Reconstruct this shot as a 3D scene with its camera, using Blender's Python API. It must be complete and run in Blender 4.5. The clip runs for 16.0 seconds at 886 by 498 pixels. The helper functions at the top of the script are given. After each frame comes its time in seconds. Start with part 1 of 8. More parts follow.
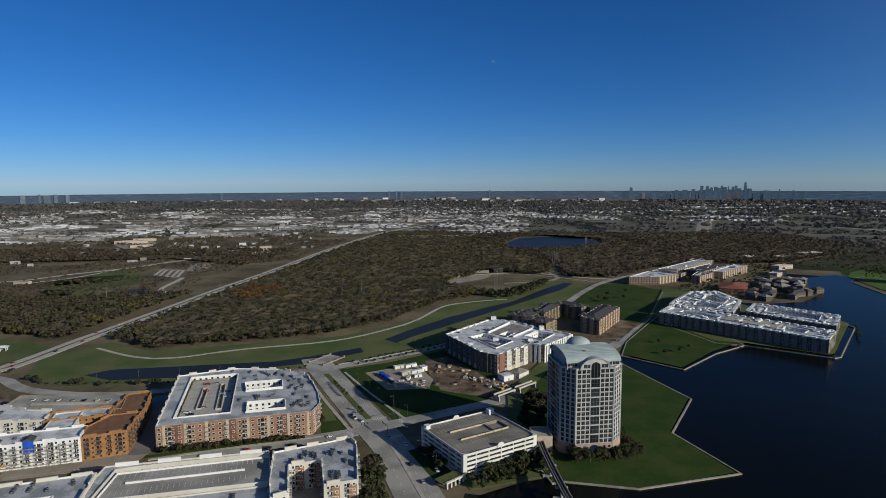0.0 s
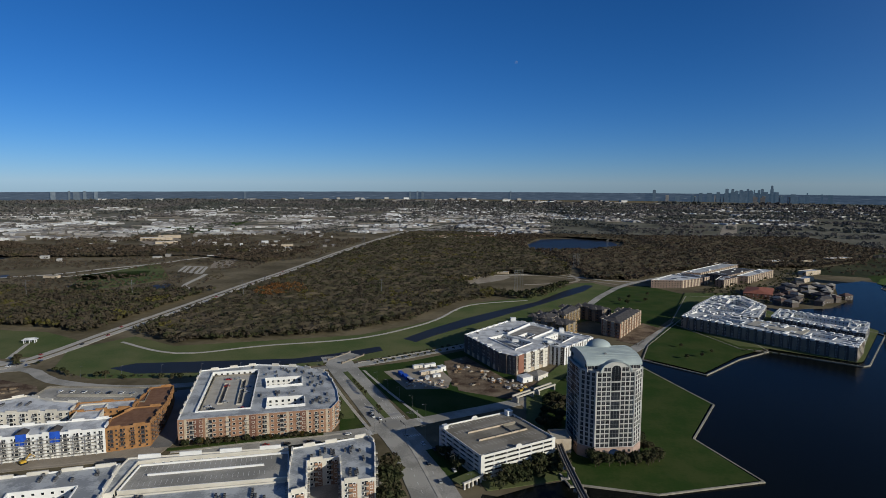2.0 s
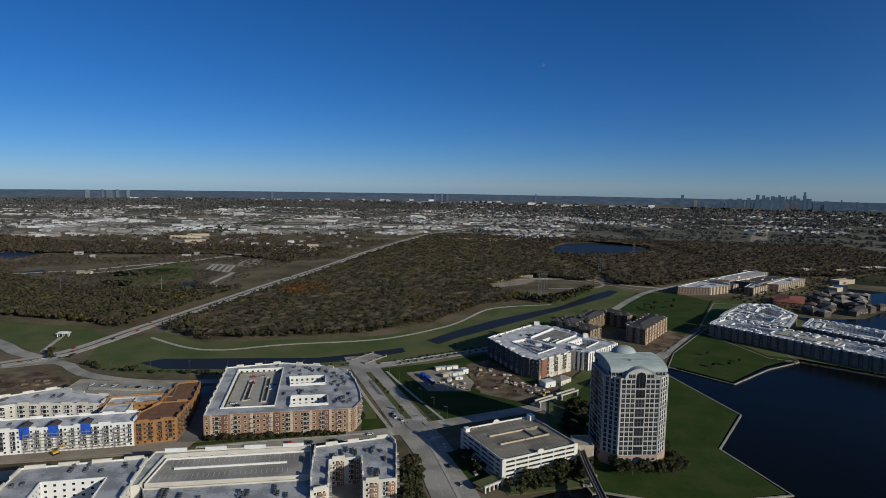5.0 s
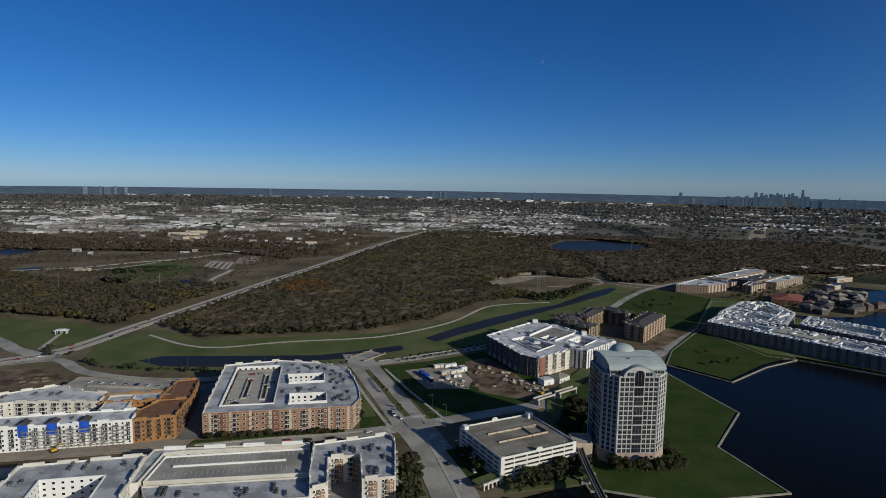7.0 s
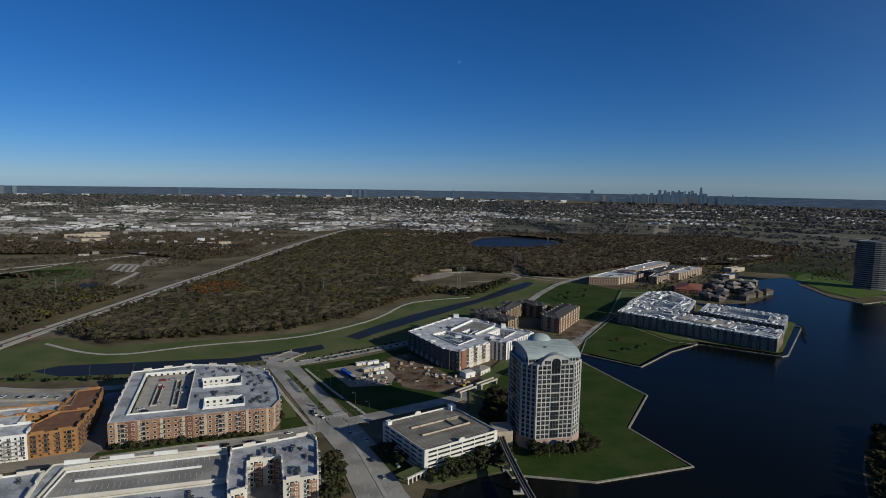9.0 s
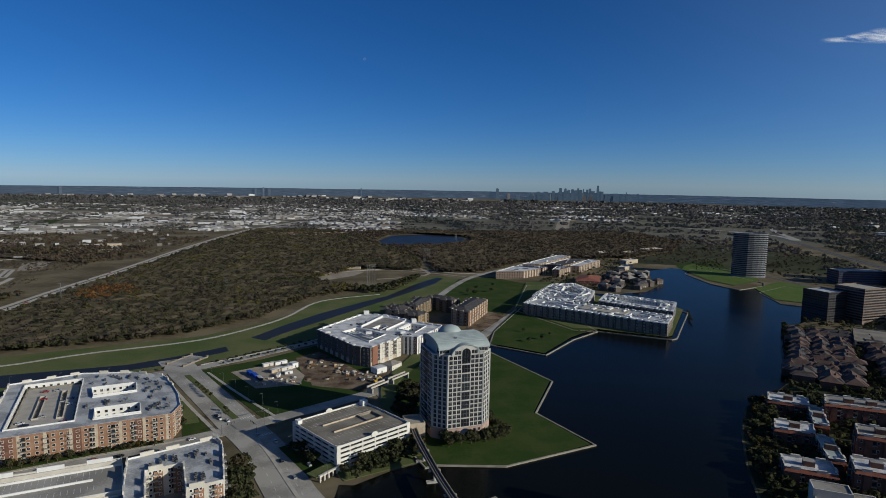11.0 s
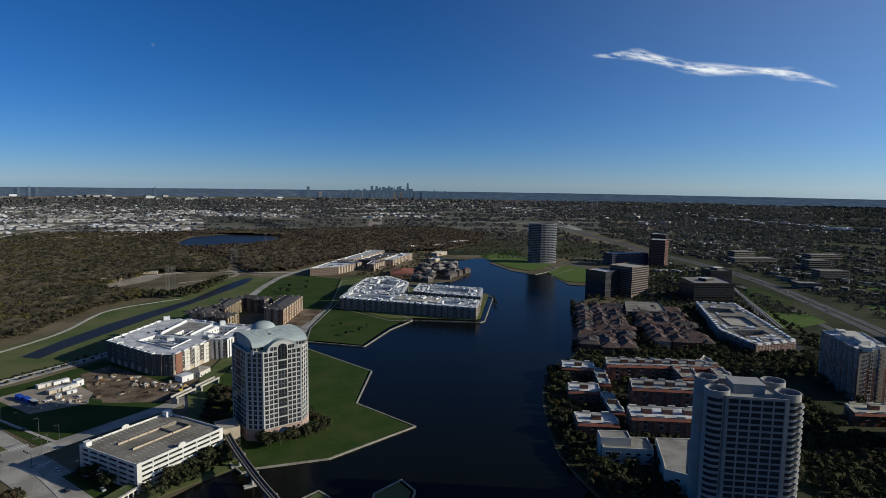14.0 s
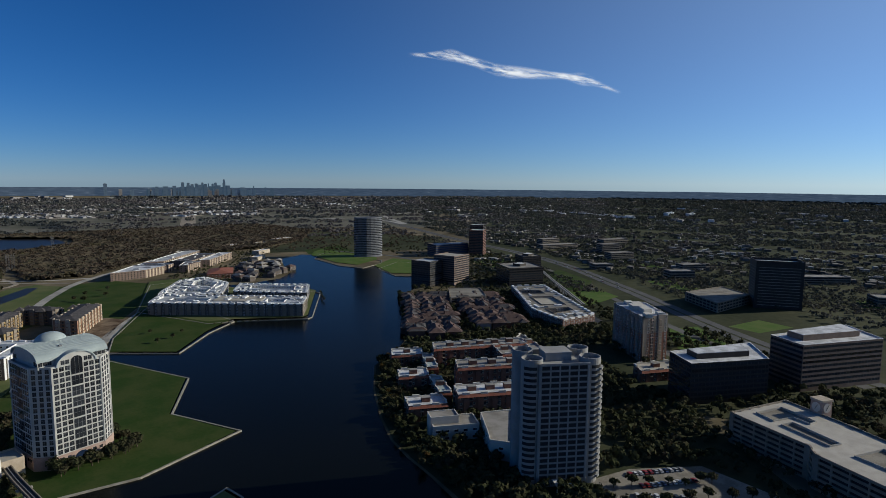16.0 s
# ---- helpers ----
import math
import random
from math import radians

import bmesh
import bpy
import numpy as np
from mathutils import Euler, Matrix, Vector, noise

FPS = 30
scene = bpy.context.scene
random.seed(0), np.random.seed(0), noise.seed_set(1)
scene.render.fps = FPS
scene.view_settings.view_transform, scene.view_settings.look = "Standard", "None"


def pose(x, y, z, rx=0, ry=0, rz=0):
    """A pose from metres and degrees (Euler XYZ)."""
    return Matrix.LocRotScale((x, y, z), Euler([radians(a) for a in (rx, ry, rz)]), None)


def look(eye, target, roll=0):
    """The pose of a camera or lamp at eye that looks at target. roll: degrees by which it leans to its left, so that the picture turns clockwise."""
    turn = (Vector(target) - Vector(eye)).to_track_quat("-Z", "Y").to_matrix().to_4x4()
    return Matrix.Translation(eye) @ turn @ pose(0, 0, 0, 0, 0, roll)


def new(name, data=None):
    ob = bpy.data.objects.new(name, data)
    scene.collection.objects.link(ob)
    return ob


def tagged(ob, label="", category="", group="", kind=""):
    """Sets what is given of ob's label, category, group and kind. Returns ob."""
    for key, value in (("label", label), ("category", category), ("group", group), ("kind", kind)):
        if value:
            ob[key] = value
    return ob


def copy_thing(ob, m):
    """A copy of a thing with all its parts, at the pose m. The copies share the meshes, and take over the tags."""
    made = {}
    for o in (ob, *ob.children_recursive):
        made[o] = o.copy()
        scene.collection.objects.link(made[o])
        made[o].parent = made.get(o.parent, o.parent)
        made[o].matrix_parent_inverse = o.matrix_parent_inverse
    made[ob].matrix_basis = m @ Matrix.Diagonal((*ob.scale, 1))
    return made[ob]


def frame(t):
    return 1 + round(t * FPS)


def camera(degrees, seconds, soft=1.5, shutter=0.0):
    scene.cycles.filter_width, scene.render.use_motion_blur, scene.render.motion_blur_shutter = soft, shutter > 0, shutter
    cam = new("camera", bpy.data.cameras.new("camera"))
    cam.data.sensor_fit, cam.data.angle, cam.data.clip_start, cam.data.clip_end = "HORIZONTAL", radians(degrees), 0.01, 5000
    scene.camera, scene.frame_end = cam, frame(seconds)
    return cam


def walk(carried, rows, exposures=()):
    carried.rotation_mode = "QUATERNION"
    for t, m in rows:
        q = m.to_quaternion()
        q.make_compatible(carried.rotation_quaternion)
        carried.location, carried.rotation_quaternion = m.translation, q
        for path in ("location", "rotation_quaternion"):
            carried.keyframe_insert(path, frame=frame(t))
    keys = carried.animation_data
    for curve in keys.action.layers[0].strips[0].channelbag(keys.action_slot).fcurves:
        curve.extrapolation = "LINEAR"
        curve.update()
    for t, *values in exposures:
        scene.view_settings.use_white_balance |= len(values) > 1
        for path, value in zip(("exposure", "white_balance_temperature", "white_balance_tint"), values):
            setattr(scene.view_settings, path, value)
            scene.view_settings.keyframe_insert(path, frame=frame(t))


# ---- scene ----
cam = camera(73.82, 16.0, soft=0.6)
PATH = [
    (0.0, pose(0.00, 0.00, 177.65, 83.515, 0.309, 0.000)),
    (0.5, pose(-0.11, 0.16, 177.71, 83.486, 0.099, 0.513)),
    (1.0, pose(-0.25, 0.36, 177.62, 83.516, -0.044, 1.036)),
    (1.5, pose(-0.20, 0.42, 177.44, 83.520, -0.142, 1.546)),
    (2.0, pose(-0.20, 0.42, 177.14, 83.563, -0.243, 2.026)),
    (2.5, pose(-0.02, 0.35, 177.37, 83.625, -0.296, 2.529)),
    (3.0, pose(-0.06, 0.07, 177.25, 83.680, -0.478, 3.010)),
    (3.5, pose(-0.07, -0.09, 177.29, 83.769, -0.622, 3.447)),
    (4.0, pose(-0.19, -0.12, 177.06, 83.836, -0.741, 3.844)),
    (6.5, pose(-1.14, 0.23, 177.81, 83.539, -0.985, 4.741)),
    (7.0, pose(-1.11, 0.15, 177.83, 83.489, -0.991, 4.272)),
    (7.5, pose(-1.06, -0.17, 177.28, 83.478, -1.026, 3.570)),
    (8.0, pose(-1.10, -0.32, 176.81, 83.508, -1.073, 1.512)),
    (8.5, pose(-0.90, -0.62, 176.42, 83.484, -1.029, -0.744)),
    (9.0, pose(-0.83, -0.99, 175.51, 83.484, -0.953, -3.470)),
    (11.5, pose(-1.57, -1.94, 170.56, 83.583, -1.105, -14.732)),
    (12.0, pose(-1.86, -2.09, 169.29, 83.649, -1.234, -17.671)),
    (12.5, pose(-1.95, -2.06, 168.65, 83.658, -1.222, -21.390)),
    (13.0, pose(-2.22, -1.70, 167.63, 83.687, -1.177, -24.356)),
    (13.5, pose(-2.08, -1.38, 166.21, 83.700, -1.008, -26.801)),
    (14.0, pose(-1.55, -1.06, 165.27, 83.694, -0.833, -30.425)),
    (14.5, pose(-1.20, -0.70, 163.68, 83.650, -0.942, -34.240)),
    (15.0, pose(-0.53, -0.56, 162.21, 83.598, -0.638, -38.373)),
    (15.5, pose(0.32, -0.43, 161.29, 83.528, -0.437, -42.759)),
    (16.0, pose(0.36, -0.36, 160.36, 83.545, -0.523, -47.265)),
]
walk(cam, PATH, exposures=[(0.0, 0.06), (3.5, 0.03), (4.2, -0.05), (7.0, -0.10), (9.2, -0.12), (11.5, 0.06), (12.5, 0.12), (14.5, 0.16), (16.0, 0.12)])

# ---- light: low winter sun, clear sky ----
SUN_EL, SUN_AZ = radians(19.6), radians(125.0)   # azimuth clockwise from +y
world = bpy.data.worlds.new("world")
scene.world = world
world.use_nodes = True
wn = world.node_tree
sky = wn.nodes.new("ShaderNodeTexSky")
sky.sky_type, sky.sun_disc = "NISHITA", False
sky.sun_elevation, sky.sun_rotation = SUN_EL, SUN_AZ
sky.altitude, sky.air_density, sky.dust_density, sky.ozone_density = 2600, 1.0, 0.20, 8.0
hsv, tint = wn.nodes.new("ShaderNodeHueSaturation"), wn.nodes.new("ShaderNodeMix")
hsv.inputs["Saturation"].default_value = 1.10
tint.data_type, tint.blend_type = "RGBA", "MULTIPLY"
tint.inputs[0].default_value, tint.inputs[7].default_value = 1.0, (0.945, 0.93, 1.02, 1)
wn.links.new(sky.outputs["Color"], hsv.inputs["Color"])
wn.links.new(hsv.outputs["Color"], tint.inputs[6])
# haze glow added to the sky: one smooth ramp over its sunward half
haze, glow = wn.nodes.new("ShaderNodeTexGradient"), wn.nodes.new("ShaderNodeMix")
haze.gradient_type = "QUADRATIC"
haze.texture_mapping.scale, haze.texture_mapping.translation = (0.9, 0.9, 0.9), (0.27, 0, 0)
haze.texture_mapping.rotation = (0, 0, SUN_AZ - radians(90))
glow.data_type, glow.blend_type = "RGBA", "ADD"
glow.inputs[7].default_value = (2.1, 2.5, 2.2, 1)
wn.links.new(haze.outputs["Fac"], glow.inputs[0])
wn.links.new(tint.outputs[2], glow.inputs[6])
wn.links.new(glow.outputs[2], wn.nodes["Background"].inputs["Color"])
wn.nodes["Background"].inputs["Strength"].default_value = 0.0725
sun_dir = Vector((math.sin(SUN_AZ) * math.cos(SUN_EL), math.cos(SUN_AZ) * math.cos(SUN_EL), math.sin(SUN_EL)))
lamp = bpy.data.lights.new("sun", "SUN")
lamp.energy, lamp.angle, lamp.color = 4.5, radians(0.53), (1.0, 0.96, 0.82)
sun = new("sun", lamp)
sun.matrix_world = look(sun_dir * 300, (0, 0, 0))

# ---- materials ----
BASE_DIM = 0.80   # dims every base colour, so that shade comes out deeper beside sunlight


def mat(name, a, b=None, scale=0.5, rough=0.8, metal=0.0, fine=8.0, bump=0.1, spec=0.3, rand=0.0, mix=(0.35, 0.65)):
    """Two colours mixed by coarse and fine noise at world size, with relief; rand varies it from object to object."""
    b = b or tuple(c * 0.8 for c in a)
    a, b = tuple(c * BASE_DIM for c in a), tuple(c * BASE_DIM for c in b)
    m = bpy.data.materials.new(name)
    m.use_nodes = True
    nt = m.node_tree
    p = nt.nodes["Principled BSDF"]
    geo = nt.nodes.new("ShaderNodeNewGeometry")
    n1, n2 = nt.nodes.new("ShaderNodeTexNoise"), nt.nodes.new("ShaderNodeTexNoise")
    n1.inputs["Scale"].default_value, n1.inputs["Detail"].default_value = scale, 5
    n2.inputs["Scale"].default_value, n2.inputs["Detail"].default_value = scale * fine, 3
    add = nt.nodes.new("ShaderNodeMath")
    add.operation = "MULTIPLY_ADD"
    add.inputs[1].default_value = 0.35
    ramp = nt.nodes.new("ShaderNodeMapRange")
    ramp.inputs["From Min"].default_value, ramp.inputs["From Max"].default_value = mix[0] + 0.17, mix[1] + 0.17
    col = nt.nodes.new("ShaderNodeMix")
    col.data_type = "RGBA"
    col.inputs[6].default_value, col.inputs[7].default_value = (*a, 1), (*b, 1)
    for n in (n1, n2):
        nt.links.new(geo.outputs["Position"], n.inputs["Vector"])
    nt.links.new(n2.outputs["Fac"], add.inputs[0])
    nt.links.new(n1.outputs["Fac"], add.inputs[2])
    nt.links.new(add.outputs[0], ramp.inputs["Value"])
    nt.links.new(ramp.outputs[0], col.inputs[0])
    out = col.outputs[2]
    if rand:
        info, mr, hsv = nt.nodes.new("ShaderNodeObjectInfo"), nt.nodes.new("ShaderNodeMapRange"), nt.nodes.new("ShaderNodeHueSaturation")
        mr.inputs["To Min"].default_value, mr.inputs["To Max"].default_value = 1 - rand, 1 + rand
        nt.links.new(info.outputs["Random"], mr.inputs["Value"])
        nt.links.new(mr.outputs[0], hsv.inputs["Value"])
        nt.links.new(out, hsv.inputs["Color"])
        out = hsv.outputs[0]
    nt.links.new(out, p.inputs["Base Color"])
    p.inputs["Roughness"].default_value, p.inputs["Metallic"].default_value = rough, metal
    p.inputs["Specular IOR Level"].default_value = spec
    if bump:
        bp = nt.nodes.new("ShaderNodeBump")
        bp.inputs["Strength"].default_value, bp.inputs["Distance"].default_value = bump, 0.3
        nt.links.new(n2.outputs["Fac"], bp.inputs["Height"])
        nt.links.new(bp.outputs[0], p.inputs["Normal"])
    return m


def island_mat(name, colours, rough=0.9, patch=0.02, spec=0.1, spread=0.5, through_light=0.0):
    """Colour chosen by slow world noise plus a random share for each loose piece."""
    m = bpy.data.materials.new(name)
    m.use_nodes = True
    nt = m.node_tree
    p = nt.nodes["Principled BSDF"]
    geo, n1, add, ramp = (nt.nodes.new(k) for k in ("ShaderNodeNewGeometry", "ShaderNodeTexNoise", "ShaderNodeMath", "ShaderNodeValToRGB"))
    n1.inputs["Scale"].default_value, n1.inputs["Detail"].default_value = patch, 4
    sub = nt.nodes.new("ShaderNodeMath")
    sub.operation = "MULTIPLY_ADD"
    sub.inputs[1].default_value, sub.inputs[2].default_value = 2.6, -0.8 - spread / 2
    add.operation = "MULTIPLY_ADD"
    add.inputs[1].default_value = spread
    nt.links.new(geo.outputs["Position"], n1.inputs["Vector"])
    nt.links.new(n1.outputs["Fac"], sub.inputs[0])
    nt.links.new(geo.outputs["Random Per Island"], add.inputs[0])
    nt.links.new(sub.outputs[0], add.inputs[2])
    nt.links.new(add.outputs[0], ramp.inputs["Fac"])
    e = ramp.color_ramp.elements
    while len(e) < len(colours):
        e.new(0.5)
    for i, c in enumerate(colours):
        e[i].position, e[i].color = i / (len(colours) - 1), (*[q * BASE_DIM for q in c], 1)
    nt.links.new(ramp.outputs["Color"], p.inputs["Base Color"])
    p.inputs["Roughness"].default_value, p.inputs["Specular IOR Level"].default_value = rough, spec
    if through_light:
        # leaves let some sunlight through
        tr, mx = nt.nodes.new("ShaderNodeBsdfTranslucent"), nt.nodes.new("ShaderNodeMixShader")
        mx.inputs[0].default_value = through_light
        nt.links.new(ramp.outputs["Color"], tr.inputs["Color"])
        nt.links.new(p.outputs[0], mx.inputs[1])
        nt.links.new(tr.outputs[0], mx.inputs[2])
        nt.links.new(mx.outputs[0], nt.nodes["Material Output"].inputs["Surface"])
    return m


def glass_mat(name, tint=(0.022, 0.025, 0.030), rough=0.08, rand=0.5):
    m = mat(name, tint, tuple(c * 1.6 for c in tint), scale=0.3, rough=rough, bump=0, spec=0.4, rand=rand)
    return m


M = dict(
    ground=mat("dry_grass_ground", (0.100, 0.083, 0.050), (0.205, 0.168, 0.108), scale=0.012, fine=9, rough=0.95, bump=0.2, spec=0.05),
    lawn=mat("mown_grass", (0.030, 0.060, 0.013), (0.056, 0.074, 0.022), scale=0.04, fine=12, rough=0.95, bump=0.3, spec=0.05),
    lawn_dry=mat("winter_grass", (0.080, 0.112, 0.038), (0.142, 0.148, 0.066), scale=0.02, fine=25, rough=0.95, bump=0.15, spec=0.05),
    asphalt=mat("asphalt", (0.163, 0.156, 0.150), (0.250, 0.237, 0.225), scale=0.05, fine=20, rough=0.9, bump=0.05),
    lawn_bright=mat("watered_grass", (0.078, 0.140, 0.030), (0.115, 0.155, 0.046), scale=0.05, fine=12, rough=0.95, bump=0.3, spec=0.05),
    asphalt_dark=mat("dark_asphalt", (0.060, 0.060, 0.062), (0.100, 0.098, 0.096), scale=0.05, fine=20, rough=0.9, bump=0.05),
    concrete=mat("road_concrete", (0.27, 0.255, 0.225), (0.41, 0.385, 0.34), scale=0.04, fine=25, rough=0.9, bump=0.05, mix=(0.42, 0.58)),
    pave=mat("pale_concrete", (0.40, 0.37, 0.32), (0.50, 0.46, 0.40), scale=0.15, fine=12, rough=0.9, bump=0.05),
    deck=mat("parking_deck_concrete", (0.175, 0.156, 0.125), (0.275, 0.248, 0.205), scale=0.07, fine=14, rough=0.9, bump=0.05, mix=(0.42, 0.58)),
    dirt=mat("bare_earth", (0.080, 0.052, 0.036), (0.240, 0.185, 0.130), scale=0.07, fine=9, rough=1, bump=0.5, spec=0.05),
    gravel=mat("pale_site_gravel", (0.28, 0.235, 0.18), (0.38, 0.33, 0.27), scale=0.06, fine=14, rough=1, bump=0.4, spec=0.05),
    water=mat("lake_water", (0.0045, 0.0055, 0.0045), (0.006, 0.007, 0.0055), scale=0.01, fine=90, rough=0.2, bump=0.2, spec=0.04),
    murky=mat("murky_pond_water", (0.020, 0.020, 0.019), (0.028, 0.027, 0.025), scale=0.01, fine=60, rough=0.34, bump=0.15, spec=0.03),
    quay_stone=mat("weathered_quay_stone", (0.25, 0.225, 0.18), (0.36, 0.33, 0.275), scale=0.2, fine=14, rough=0.9, bump=0.1),
    freeway=mat("dark_freeway_concrete", (0.080, 0.078, 0.074), (0.125, 0.121, 0.114), scale=0.03, fine=25, rough=0.9, bump=0.05),
    roof_white=mat("white_membrane_roof", (0.44, 0.44, 0.44), (0.70, 0.70, 0.70), scale=0.12, fine=10, rough=0.7, bump=0.05, mix=(0.42, 0.58)),
    roof_grey=mat("grey_membrane_roof", (0.29, 0.30, 0.31), (0.51, 0.52, 0.525), scale=0.08, fine=9, rough=0.8, bump=0.05, mix=(0.42, 0.58)),
    roof_tan=mat("tan_gravel_roof", (0.36, 0.33, 0.27), (0.46, 0.42, 0.35), scale=0.10, fine=12, rough=0.9, bump=0.1),
    roof_brown=mat("brown_shingle", (0.078, 0.048, 0.042), (0.125, 0.080, 0.066), scale=0.25, fine=14, rough=0.95, bump=0.3, rand=0.15),
    roof_dark=mat("dark_shingle", (0.050, 0.046, 0.048), (0.085, 0.078, 0.078), scale=0.25, fine=14, rough=0.95, bump=0.3),
    roof_red=mat("red_tile_roof", (0.22, 0.070, 0.045), (0.30, 0.110, 0.070), scale=0.3, fine=12, rough=0.9, bump=0.3),
    brick=mat("orange_brick", (0.264, 0.143, 0.088), (0.344, 0.202, 0.132), scale=0.3, fine=18, rough=0.9, bump=0.1),
    brick_dark=mat("dark_red_brick", (0.130, 0.062, 0.045), (0.190, 0.095, 0.068), scale=0.3, fine=18, rough=0.9, bump=0.1),
    brick_red=mat("red_brick", (0.200, 0.088, 0.058), (0.270, 0.130, 0.090), scale=0.3, fine=18, rough=0.9, bump=0.1),
    stone_tan=mat("tan_stone", (0.42, 0.34, 0.25), (0.52, 0.43, 0.33), scale=0.3, fine=16, rough=0.9, bump=0.1),
    stucco=mat("cream_stucco", (0.56, 0.52, 0.45), (0.66, 0.62, 0.55), scale=0.12, fine=14, rough=0.9, bump=0.05),
    stucco_grey=mat("grey_siding", (0.16, 0.165, 0.18), (0.22, 0.225, 0.24), scale=0.12, fine=14, rough=0.9, bump=0.05),
    stucco_yellow=mat("yellow_stucco", (0.30, 0.215, 0.10), (0.38, 0.28, 0.14), scale=0.12, fine=14, rough=0.9, bump=0.05),
    roof_red_wood=mat("raw_decking_roof", (0.176, 0.084, 0.044), (0.240, 0.124, 0.068), scale=0.25, fine=10, rough=0.9, bump=0.1),
    white=mat("white_painted_wall", (0.72, 0.71, 0.69), (0.80, 0.79, 0.77), scale=0.15, fine=12, rough=0.8, bump=0.03),
    precast=mat("white_precast_concrete", (0.62, 0.60, 0.55), (0.72, 0.70, 0.65), scale=0.12, fine=14, rough=0.85, bump=0.04),
    tower_precast=mat("grey_precast_concrete", (0.43, 0.42, 0.395), (0.52, 0.51, 0.48), scale=0.12, fine=14, rough=0.85, bump=0.04),
    # white concrete darkened in colour, since its visible sides stand in shade
    tower_concrete=mat("dimmed_white_concrete", (0.291, 0.282, 0.267), (0.355, 0.347, 0.331), scale=0.12, fine=14, rough=0.85, bump=0.04),
    wood=mat("raw_plywood", (0.272, 0.130, 0.046), (0.354, 0.186, 0.081), scale=0.35, fine=9, rough=0.9, bump=0.1),
    blue=mat("blue_house_wrap", (0.012, 0.070, 0.420), (0.020, 0.100, 0.550), scale=0.3, rough=0.6),
    copper=mat("pale_blue_grey_metal_roof", (0.33, 0.385, 0.385), (0.40, 0.455, 0.45), scale=0.15, fine=10, rough=0.6, bump=0.02),
    dark=mat("flat_near_black", (0.020, 0.020, 0.022), (0.035, 0.035, 0.036), scale=0.3, rough=0.9, bump=0),
    steel=mat("galvanised_steel", (0.34, 0.34, 0.35), (0.44, 0.44, 0.45), scale=0.5, rough=0.5, metal=0.7, bump=0.02),
    darkglass=glass_mat("dark_tinted_glass"),
    blueglass=glass_mat("blue_tinted_glass", (0.014, 0.026, 0.060)),
    bronze=mat("bronze_granite", (0.030, 0.024, 0.022), (0.050, 0.040, 0.035), scale=0.2, rough=0.5, bump=0.02),
    mauve=mat("rose_granite", (0.34, 0.24, 0.20), (0.44, 0.32, 0.27), scale=0.2, rough=0.7, bump=0.03),
    brick_grey=mat("dark_grey_brown_brick", (0.095, 0.078, 0.068), (0.135, 0.112, 0.098), scale=0.3, fine=18, rough=0.9, bump=0.1),
    brown_stone=mat("brown_granite_panels", (0.171, 0.119, 0.092), (0.232, 0.164, 0.130), scale=0.2, rough=0.7, bump=0.03),
    # tan taken darker to carry the shade of walls turned from the sun
    tan_dark=mat("dark_tan_concrete", (0.22, 0.185, 0.145), (0.30, 0.255, 0.205), scale=0.15, fine=14, rough=0.9, bump=0.06),
    roof_worn=mat("worn_grey_brown_roof", (0.20, 0.18, 0.155), (0.33, 0.31, 0.28), scale=0.12, fine=10, rough=0.9, bump=0.1),
    machine=mat("yellow_machine_paint", (0.50, 0.30, 0.03), (0.58, 0.36, 0.05), scale=0.8, rough=0.5),
    hvac=mat("dark_grey_metal_casing", (0.10, 0.10, 0.105), (0.17, 0.17, 0.175), scale=1.0, rough=0.6, metal=0.2, rand=0.3),
    trunk=mat("tree_bark", (0.075, 0.055, 0.042), (0.120, 0.092, 0.070), scale=2.0, rough=1, bump=0.4, spec=0.05),
    paint=mat("white_road_paint", (0.62, 0.61, 0.58), (0.72, 0.71, 0.68), scale=0.6, rough=0.8, bump=0),
    tyre=mat("black_rubber", (0.02, 0.02, 0.02), rough=0.9),
)
M["thicket"] = mat("bare_undergrowth", (0.056, 0.052, 0.032), (0.100, 0.080, 0.056), scale=0.02, fine=14, rough=1, bump=0.6, spec=0.03)
# dark olive ground: the shade of tree cover is put into its colour
M["suburb_ground"] = mat("shade_toned_ground", (0.036, 0.044, 0.022), (0.080, 0.082, 0.044), scale=0.006, fine=18, rough=0.95, bump=0.1, spec=0.05)
M["plain_ground"] = mat("far_plain_ground", (0.106, 0.105, 0.077), (0.188, 0.175, 0.138), scale=0.004, fine=16, rough=0.95, bump=0.1, spec=0.05)
M["leaf"] = island_mat("evergreen_oak_leaves", [(0.026, 0.033, 0.016), (0.048, 0.055, 0.026), (0.070, 0.070, 0.036), (0.062, 0.050, 0.032)], patch=0.05, spread=0.6, spec=0.03, through_light=0.18)
M["leaf_orange"] = island_mat("russet_oak_leaves", [(0.17, 0.085, 0.035), (0.26, 0.120, 0.040), (0.20, 0.130, 0.060)], patch=0.03, spread=0.7, through_light=0.4)
M["leaf_dry"] = island_mat("autumn_leaves", [(0.10, 0.050, 0.020), (0.13, 0.085, 0.025), (0.09, 0.085, 0.024)], patch=0.05, spread=0.7, through_light=0.35)
M["woods"] = island_mat("winter_woodland", [(0.036, 0.048, 0.022), (0.070, 0.057, 0.041), (0.090, 0.071, 0.052), (0.056, 0.066, 0.026), (0.098, 0.077, 0.056), (0.072, 0.062, 0.038), (0.140, 0.128, 0.030), (0.096, 0.069, 0.042)], patch=0.015, spread=0.14, through_light=0.3)
